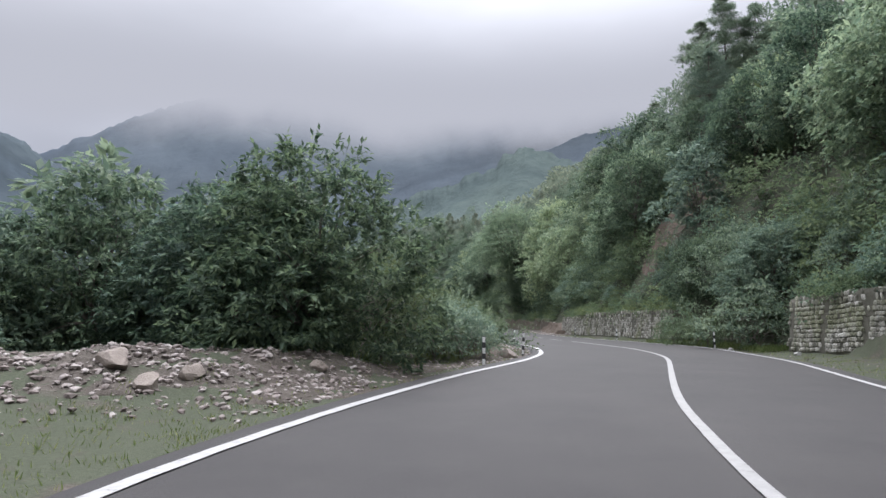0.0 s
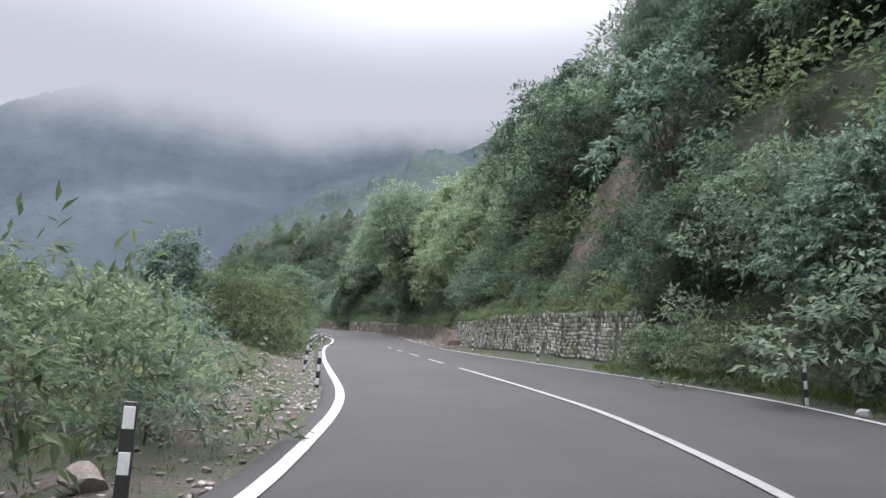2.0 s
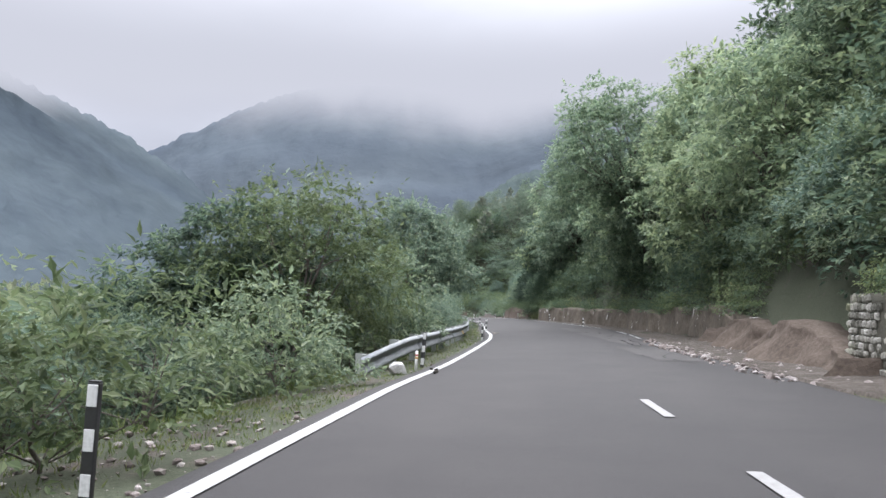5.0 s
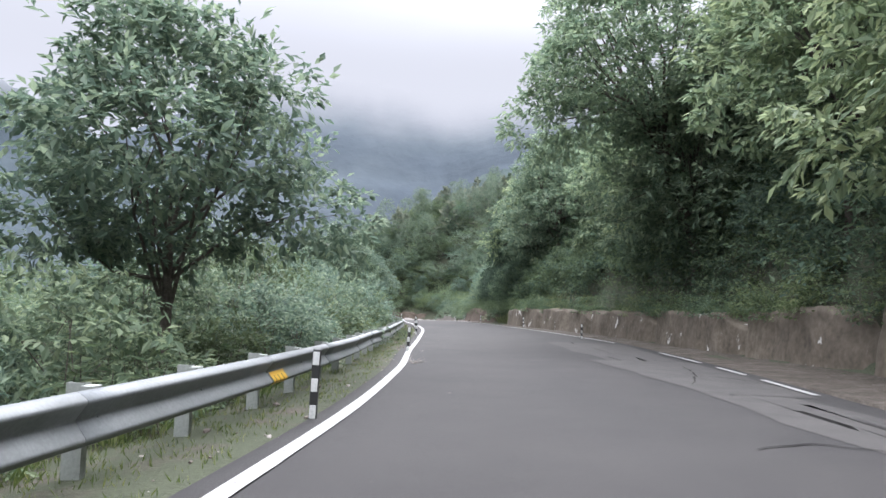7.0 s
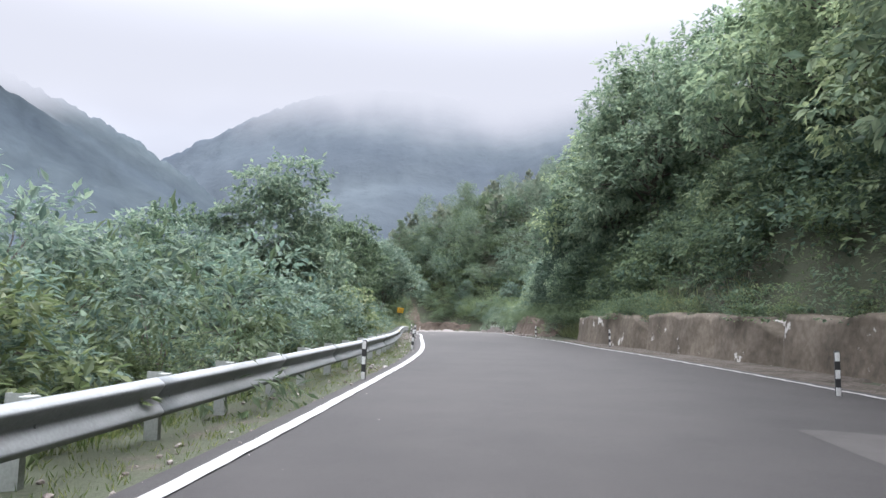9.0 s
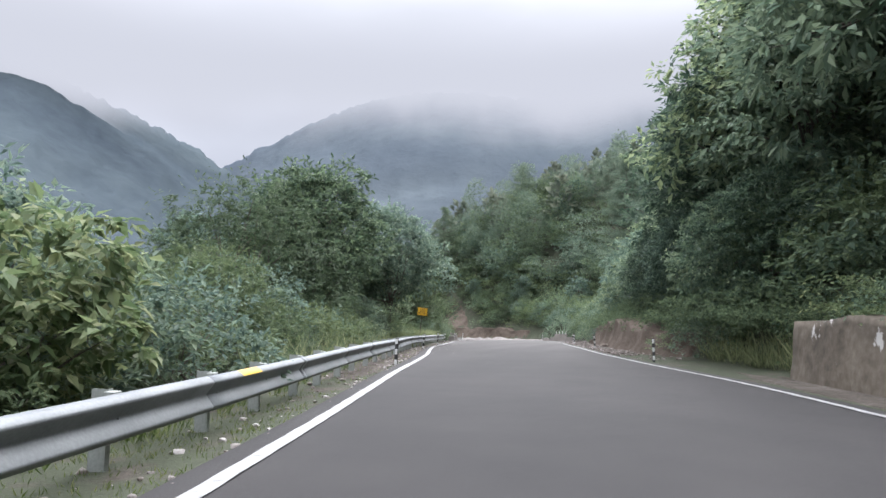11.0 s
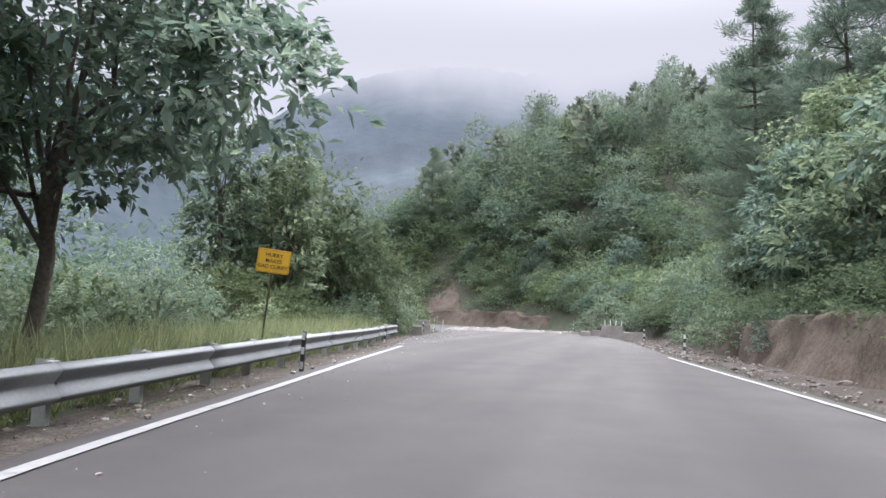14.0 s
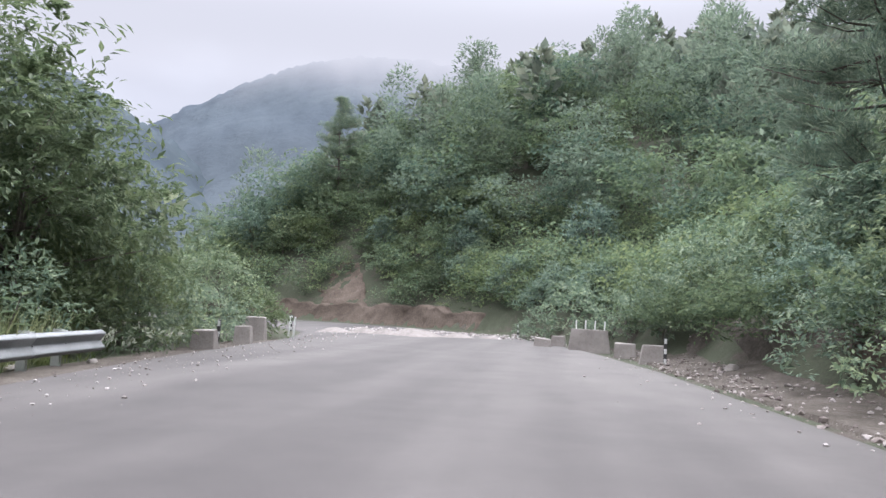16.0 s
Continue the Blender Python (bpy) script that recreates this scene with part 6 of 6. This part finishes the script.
       (T_BIG[2], 8.4, 146.2, 1.2), (T_BIG[1], 8.2, 150.4, 1.3), (T_DUSK[0], 7.2, 154.6, 1.05), (T_BIG[0], 10.2, 139.5, 1.3), (T_OVER[0], 10.6, 143.0, 1.05), (T_DUSK[0], 6.4, 158.2, 1.15), (T_DUSK[0], 8.6, 151.0, 1.2), (T_PINE[0], 9.6, 160.0, 1.1), (T_FEATHER[1], 7.0, 143.5, .8), (T_BIG[1], 13.0, 133, 1.15), (T_BIG[2], 13.6, 126.5, 1.1), (T_BIG[1], 14.2, 120, 1.05), (T_BIG[2], 11.4, 148.0, 1.0), (T_FEATHER[0], 5.2, 158.5, .7), (T_BIG[1], 6.8, 163.0, .7), (T_DENSE[0], 6.6, 143.6, .85), (T_DENSE[1], 6.0, 147.6, .8), (T_DENSE[0], 5.2, 151.0, .75), (B_BUSH[2], 4.7, 145.2, .8), (B_BUSH[0], 4.0, 148.6, .7), (B_BUSH[1], 8.8, 137.2, 1.4), (B_BUSH[3], 8.0, 141.0, 1.1),
       (T_MID[1], 3.2, 169.0, .8), (T_MID[0], 2.6, 175.5, .8), (T_MID[1], 2.4, 181.5, .85), (T_MID[2], 1.9, 187.0, .7), (T_DENSE[1], 4.4, 164.5, 1.0), (T_DENSE[0], 4.6, 159.5, .9), (T_DENSE[1], 5.0, 154.2, .9),
       (B_BUSH[2], -.3, 177.8, .8), (B_BUSH[2], -.7, 180.4, .85), (B_BUSH[0], -.9, 183.2, .8), (B_BUSH[2], -1.0, 186.0, .9), (B_BUSH[2], -.6, 189.4, .9), (B_BUSH[2], .2, 175.0, .7),
       (T_PINE[0], 2.5, 192.8, 1.25), (T_PINE[1], 5.4, 187.0, 1.5), (T_PINE[2], 6.5, 181, 1.3), (T_BIG[1], 4.6, 182.6, .95), (T_BIG[2], 3.8, 187.8, .85), (T_BIG[1], 6.2, 176, .95), (T_BIG[2], 6.4, 170, .9), (B_BUSH[0], 1.2, 187.4, 1.3), (B_BUSH[1], 0.4, 193.6, 1.2), (B_BUSH[2], -1.1, 196.8, 1.3), (B_BUSH[0], -2.4, 199.6, 1.3), (B_BUSH[0], -3.9, 203.8, 1.3), (B_BUSH[2], -5.4, 207.2, 1.3), (B_BUSH[0], -7.4, 210.6, .9),
       (T_PINE[1], -30.3, 244.3, 1.25), (T_PINE[1], -18.4, 265.0, 1.25), (T_PINE[1], -1.2, 301.5, 1.4), (T_PINE[0], 5.9, 298.0, 1.15)]
for proto, x, y, size in KEY:
    plant(proto, x, y, size)
plant(T_OVER[0], 14.6, 107.2, 1.36, 40, (0, -17))


def scattered(n_, s0, s1, d0, d1, side, protos, lo, hi, gap, skip=()):
    """Plants spread over a strip beside the road, by distance from its edge, kept apart by gap."""
    placed, tries = [], 0
    while len(placed) < n_ and tries < n_ * 30:
        tries += 1
        s, d = rng.uniform(s0, s1), d0 + (d1 - d0) * rng.random()
        i = min(len(arc) - 1, int(np.searchsorted(arc, s)))
        p = centre[i] + norm_r[i] * side * (half_w[i] + d)
        a, b, w = road_frame(p[:1], p[1:])
        if (a if side > 0 else b)[0] < d - 0.6:
            continue
        if any((p[0] - q[0]) ** 2 + (p[1] - q[1]) ** 2 < gap * gap for q in placed):
            continue
        if any((p[0] - cx) ** 2 + (p[1] - cy_) ** 2 < cr_ * cr_ for cx, cy_, cr_ in skip):
            continue
        placed.append(p)
        k = protos[rng.integers(len(protos))]
        plant(k, float(p[0]), float(p[1]), rng.uniform(lo, hi))
    return len(placed)


SCARS = [(17.0, 53.2, 3.0), (19.5, 54.8, 3.6), (21.4, 55.5, 3.6), (-25, 232, 3.5)]
OPEN_VERGE = [(-3.5, 41.5, 5.5), (-4, 36, 4)]
# steep side: undergrowth, then trees up the slope
scattered(62, 4, 75, 3.9, 6.0, 1, B_BUSH[:3], 0.6, 1.0, 1.2, SCARS)
scattered(30, 72, 150, 4.8, 6.5, 1, B_BUSH[:3], 0.8, 1.3, 1.6)
scattered(30, 8, 72, 6.6, 13, 1, T_DUSK + T_BIG[2:] + T_MID[1:2], 0.7, 1.05, 2.7, SCARS)
scattered(15, 72, 120, 7.5, 14, 1, T_BIG[1:] + T_MID, 0.7, 1.05, 2.7, SCARS)
scattered(40, 120, 186, 5.4, 12, 1, T_MID + T_BIG[1:] + B_BUSH, 0.5, 0.85, 2.4, SCARS)
scattered(44, 0, 200, 13, 24, 1, T_MID + T_PINE[1:2], 0.8, 1.2, 3.4, SCARS)
scattered(50, 186, 235, 4.0, 10, 1, B_BUSH, 0.9, 1.5, 1.7, SCARS)
scattered(45, 188, 250, 9, 24, 1, T_MID, 0.45, 0.75, 2.8, SCARS)
# valley side: thicket behind the rail, trees beyond it
scattered(48, 64, 152, 2.6, 4.5, -1, B_BUSH, 0.6, 1.0, 1.2)
scattered(40, 24, 190, 4.5, 10, -1, B_BUSH + T_FEATHER[1:] + T_LOW + T_LOW, 0.6, 0.9, 2.2, OPEN_VERGE)
scattered(34, 15, 215, 8, 20, -1, T_MID + T_LOW + T_FEATHER[1:], 0.65, 1.05, 3.2, OPEN_VERGE)


# ---------------------------------------------------------------- far woods, grass
def joined_plants(name, label, category, pieces, mat, seed=0):
    """Plants of one stand; where several leaf materials are given, each plant takes one of them."""
    V, F = joined(pieces)
    index = None
    if isinstance(mat, list):
        pick = np.random.default_rng(seed + 900).integers(0, len(mat), len(pieces))
        index = np.repeat(pick, [len(f) for v, f in pieces])
    return thing(name, label, category, kind="stuff", data=mesh_data(name, V, F, mat, index=index))


def far_crown(r, x, y, z, h, w, n_, pine):
    d = unit(r.normal(size=(n_, 3)))
    d[:, 2] = np.abs(d[:, 2]) * 1.0 - 0.35
    f = np.clip(0.5 + d[:, 2] * 0.6, 0, 1)
    taper = (1.05 - f) if pine else np.ones(n_)
    rad = r.uniform(0.75, 1.05, n_)[:, None]
    P = np.array([x, y, z]) + np.c_[d[:, 0] * w * taper, d[:, 1] * w * taper, (f if pine else 0.5 + d[:, 2] * 0.55) * h] * np.c_[rad, rad, np.ones(n_)]
    A = unit(d + r.normal(0, 0.5, (n_, 3)) + (0, 0, 0.3))
    s = r.uniform(0.7, 1.2, n_)
    return blades(P, A, unit(d + r.normal(0, 0.4, (n_, 3)) + (0, 0, 0.6)), 0.36 * w * s, 0.22 * w * s)


def far_wood(name, label, n_, xr, yr, ok, mat, pine, seed, h=(6, 10), leafs=110):
    r = np.random.default_rng(seed)
    x, y = r.uniform(*xr, n_), r.uniform(*yr, n_)
    a, b, s = road_frame(x, y)
    k = ok(a, b, x, y)
    x, y = x[k], y[k]
    z = terrain(x, y)
    pieces = [far_crown(r, x[i], y[i], z[i] - 0.6, hh, hh * r.uniform(0.26, 0.36) if pine else hh * r.uniform(0.36, 0.5), leafs, pine) for i, hh in enumerate(r.uniform(*h, len(x)))]
    return joined_plants(name, label, "woods", pieces, mat, seed)


# leaf colours of the far woods, paled and greyed to carry distance haze
HAZED_GREEN = leaf_material("hazed_hillside_leaf", (0.120, 0.148, 0.129), (0.164, 0.198, 0.164), (0.220, 0.252, 0.199), 0.9)
HAZED_PINE = leaf_material("hazed_hillside_needle", (0.104, 0.130, 0.122), (0.143, 0.169, 0.151), (0.185, 0.211, 0.181), 0.9)


def lite_wood(name, label, n_, area, ok, mat, seed, h=(5, 9), pine=False, twigs=120, floor=None, leaf=1.0):
    """Middle-distance trees joined into one object, each a heap of leafy lobes."""
    r = np.random.default_rng(seed)
    protos = []
    for k in range(4):
        n_cl = max(14, twigs // 3)
        if pine:
            f = (np.arange(n_cl) + 0.5) / n_cl
            a = np.arange(n_cl) * 2.4 + r.uniform(0, 0.7, n_cl)
            q = (0.19 * (1 - f ** 2.2) ** 0.8 + 0.015) * r.uniform(0.8, 1.15, n_cl)
            P = np.stack([np.cos(a) * q, np.sin(a) * q, 0.16 + 0.84 * f], 1)
            D = unit(np.stack([np.cos(a), np.sin(a), 0.8 + 0 * a], 1))
            protos.append(clumps(r, P, D, 0.085 * r.uniform(0.8, 1.25, n_cl), 18, 0.05, 0.018, -0.3, 0.35, 0.8))
            continue
        lob = [(0.29 * math.cos(a * 2.4) * (1 - 0.6 * f), 0.29 * math.sin(a * 2.4) * (1 - 0.6 * f), 0.22 + 0.62 * f, q, q, q * 0.75)
               for a, f, q in [(j + r.uniform(0, 1), (j + 0.5) / 8, r.uniform(0.14, 0.22)) for j in range(8)]]
        P, D = shell(r, lob, n_cl, 0.75, -0.9)
        protos.append(clumps(r, P, D + (0, 0, 0.3), math.sqrt(0.75 / n_cl) * r.uniform(0.7, 1.3, n_cl), 15, 0.085 * leaf, 0.042 * leaf, 0.25, 0.4))
    x, y = r.uniform(*area[0], n_), r.uniform(*area[1], n_)
    a, b, s = road_frame(x, y)
    k = ok(a, b, x, y)
    x, y = x[k], y[k]
    z = terrain(x, y) if floor is None else np.maximum(terrain(x, y), floor + road_z(np.clip(y, -20, 240)))
    pieces = []
    for i in range(len(x)):
        v, f = protos[r.integers(4)]
        t, hh = r.uniform(0, 6.28), r.uniform(*h)
        c, n2 = math.cos(t), math.sin(t)
        w = hh * r.uniform(0.85, 1.15)
        pieces.append((np.c_[(v[:, 0] * c - v[:, 1] * n2) * w, (v[:, 0] * n2 + v[:, 1] * c) * w, v[:, 2] * hh - min(0.5, 0.18 * hh)] + (x[i], y[i], z[i]), f))
    return joined_plants(name, label, "woods", pieces, mat, seed)


BANK_LEAF = leaf_material("bank_leaf", (0.050, 0.080, 0.058), (0.086, 0.124, 0.085), (0.140, 0.184, 0.118), 0.8)
SLOPE_PINE = leaf_material("slope_needle", (0.114, 0.153, 0.120), (0.161, 0.208, 0.158), (0.222, 0.272, 0.203), 0.9)
MID_GREEN = leaf_material("slope_leaf", (0.080, 0.117, 0.070), (0.128, 0.174, 0.102), (0.195, 0.242, 0.140), 0.8)
MID_DARK = leaf_material("slope_leaf_dark", (0.068, 0.110, 0.088), (0.117, 0.171, 0.126), (0.186, 0.245, 0.169), 0.8)
MID_FRESH = leaf_material("slope_leaf_fresh", (0.099, 0.137, 0.078), (0.150, 0.194, 0.109), (0.216, 0.256, 0.145), 0.8)
DULL = [MID_GREEN, MID_DARK, BANK_LEAF]
MIXED = [MID_GREEN, MID_DARK, MID_FRESH, MID_GREEN, MID_DARK]
lite_wood("slope_woods", "mixed green trees covering the steep slope", 330, ((-45, 75), (0, 262)), lambda a, b, x, y: (a > 20) & (a < 48), MIXED, 11, leaf=0.75)
lite_wood("slope_pines", "pines among the trees on the slope", 300, ((-55, 75), (60, 290)), lambda a, b, x, y: (a > 14) & (a < 60), SLOPE_PINE, 12, (9, 13), True, 170)
lite_wood("valley_thicket", "green trees filling the valley beside the road", 620, ((-80, -4), (5, 250)), lambda a, b, x, y: (b > 14) & (b < 64), MIXED, 13, (5.0, 8.5), False, 75, leaf=0.85)
lite_wood("spur_scrub", "low scrub covering the spur beyond the bend", 1500, ((-50, 6), (200, 252)), lambda a, b, x, y: (a > 4.2) & (a < 15) & ((x + 24.8) ** 2 + (y - 232) ** 2 > 9), DULL, 14, (2.2, 4.6), False, 54, leaf=0.9)
lite_wood("spur_woods", "mixed trees covering the spur beyond the bend", 560, ((-60, 16), (196, 285)), lambda a, b, x, y: (a > 11) & (a < 45) & ((x + 24.8) ** 2 + (y - 232) ** 2 > 11), MIXED + [SLOPE_PINE], 17, (5.5, 9.5), False, 150, leaf=0.62)
lite_wood("slope_scrub", "low scrub covering the steep slope", 1900, ((2, 34), (0, 205)), lambda a, b, x, y: (a > 4.8) & (a < 17) & ((x - 19) ** 2 + (y - 54.5) ** 2 > 9.5) & ((x - 16.8) ** 2 + (y - 53.4) ** 2 > 5.5) & ((x - 21.2) ** 2 + (y - 55.4) ** 2 > 8), MIXED, 15, (2.0, 4.4), False, 66, leaf=0.9)
lite_wood("wall_top_scrub", "creepers and low scrub hanging over the retaining walls", 2300, ((2, 19), (4, 152)), lambda a, b, x, y: (a > 3.2) & (a < 7.0) & ~((y > 68) & (y < 137) & (a < 4.2)) & ((x - 16.6) ** 2 + (y - 53.2) ** 2 > 3), MIXED, 16, (1.4, 2.6), False, 58)


def behind(ys, ds):
    """The strip just behind the top of a wall that stands ds from the road's edge."""
    return lambda a, b, x, y: (a > np.interp(y, ys, ds) - 0.1) & (a < np.interp(y, ys, ds) + 1.3)


lite_wood("wall_back_scrub", "thick scrub on the slope behind the mud wall", 1900, ((4, 26), (66, 140)), lambda a, b, x, y: (a > 3.5) & (a < 11), [MID_GREEN, MID_DARK, BANK_LEAF], 25, (1.8, 3.8), False, 54, leaf=0.95)
lite_wood("bank_scrub", "green scrub hanging over the cut earth bank", 1500, ((-4, 12), (136, 204)), lambda a, b, x, y: (a > np.where(y < 147, 1.9, 2.35)) & (a < 6.5), BANK_LEAF, 24, (0.8, 2.2), False, 60, 1.0, 0.9)
lite_wood("mud_wall_creepers", "green creepers hanging over the mud wall", 1500, ((4, 16), (77, 136.5)), behind([76, 84, 90, 97, 107, 116, 126, 136], [3.0, 2.9, 2.85, 2.5, 2.2, 2.2, 2.1, 1.7]), MIXED, 21, (0.8, 1.6), False, 55, 1.2)
lite_wood("stone_wall_creepers", "green creepers hanging over the stone wall", 520, ((11.5, 17), (42.5, 68)), behind([42, 50, 58, 68], [2.85, 2.9, 2.85, 2.35]), MIXED, 22, (0.7, 1.4), False, 55, 1.55)
lite_wood("stone_wall_scrub", "green scrub behind the stone wall", 420, ((12.5, 20), (9, 28)), behind([9, 16, 22, 28], [6.3, 4.7, 3.4, 2.5]), MIXED, 23, (0.8, 1.6), False, 55, 1.8)
far_wood("hill_woods", "dense mixed green woods on the hillside", 1150, (-75, 95), (60, 330), lambda a, b, x, y: (a > 38) & (a < 125), HAZED_GREEN, False, 3)
far_wood("hill_pines", "pine woods on the hillside", 900, (-75, 95), (60, 340), lambda a, b, x, y: (a > 24) & (a < 125), HAZED_PINE, True, 4, (8, 13))
far_wood("high_woods", "hazy woods on the upper slopes", 620, (-60, 330), (120, 620), lambda a, b, x, y: (a > 125) & (a < 420), HAZED_GREEN, False, 5, (13, 20), 80)
far_wood("valley_woods", "green woods on the valley floor", 800, (-260, -20), (20, 420), lambda a, b, x, y: (b > 60) & (a < 0), HAZED_GREEN, False, 6, (7, 11), 80)
far_wood("far_valley_woods", "hazy woods across the valley", 520, (-420, 40), (250, 700), lambda a, b, x, y: (b > 60) | (terrain(x, y) < 0), HAZED_GREEN, False, 8, (14, 22), 70)


def grass(name, label, spots, h, w, per, mat, seed):
    r = np.random.default_rng(seed)
    spots = np.asarray(spots)
    n_ = len(spots) * per
    xy = np.repeat(spots, per, 0) + r.normal(0, 0.07, (n_, 2))
    a, b, _ = road_frame(xy[:, 0], xy[:, 1])
    xy = xy[np.maximum(a, b) > 0.42]
    n_ = len(xy)
    P = np.c_[xy, terrain(xy[:, 0], xy[:, 1]) - 0.01]
    A = unit(np.c_[r.normal(0, 0.45, (n_, 2)), np.ones(n_)])
    N = unit(np.c_[r.normal(0, 1, (n_, 2)), np.full(n_, 0.15)])
    s = r.uniform(0.45, 1.15, n_)
    return joined_plants(name, label, "grass", [blades(P, A, N, h * s, w * s, 0.35)], mat)


g1, _ = verge(1500, -2, 30, 0.45, 3.6, -1, 0, 1)
g2, _ = verge(2700, 58, 129, 0.5, 2.4, -1, 0, 1)
g5, _ = verge(500, 129, 186, 0.5, 2.4, -1, 0, 1)
g3, _ = verge(1500, 8, 76, 0.6, 3.2, 1, 0, 1)
g4, _ = verge(2200, 28, 62, 0.9, 5.0, -1, 0, 1)
grass("verge_grass", "short green grass on the road verge", np.r_[g1, g2, g3, g4, g5], 0.085, 0.012, 6, GRASS, 3)
t1, _ = verge(1900, 158, 184, 1.7, 5.0, -1, 0, 1)
t2, _ = verge(80, 132, 160, 1.9, 3.2, -1, 0, 1)
t3, _ = verge(200, 120, 146, 2.6, 4.0, 1, 0, 1)
grass("tall_grass", "tall pale seeding grass behind the guard rail", np.r_[t1, t2, t3], 1.15, 0.024, 14, DRYGRASS, 5)
w1, _ = verge(900, 64, 186, 1.6, 3.4, -1, 0, 1)
w2, _ = verge(320, 14, 66, 2.0, 6.0, -1, 0, 1)
w3, _ = verge(420, 28, 43, 1.2, 3.0, 1, 0, 1)
grass("weeds", "knee-high green weeds on the verges", np.r_[w1, w2, w3], 0.30, 0.022, 14, GRASS, 7)

for ob in PROTOS:
    if ob.name not in USED:
        for o in (*ob.children_recursive, ob):
            bpy.data.objects.remove(o)
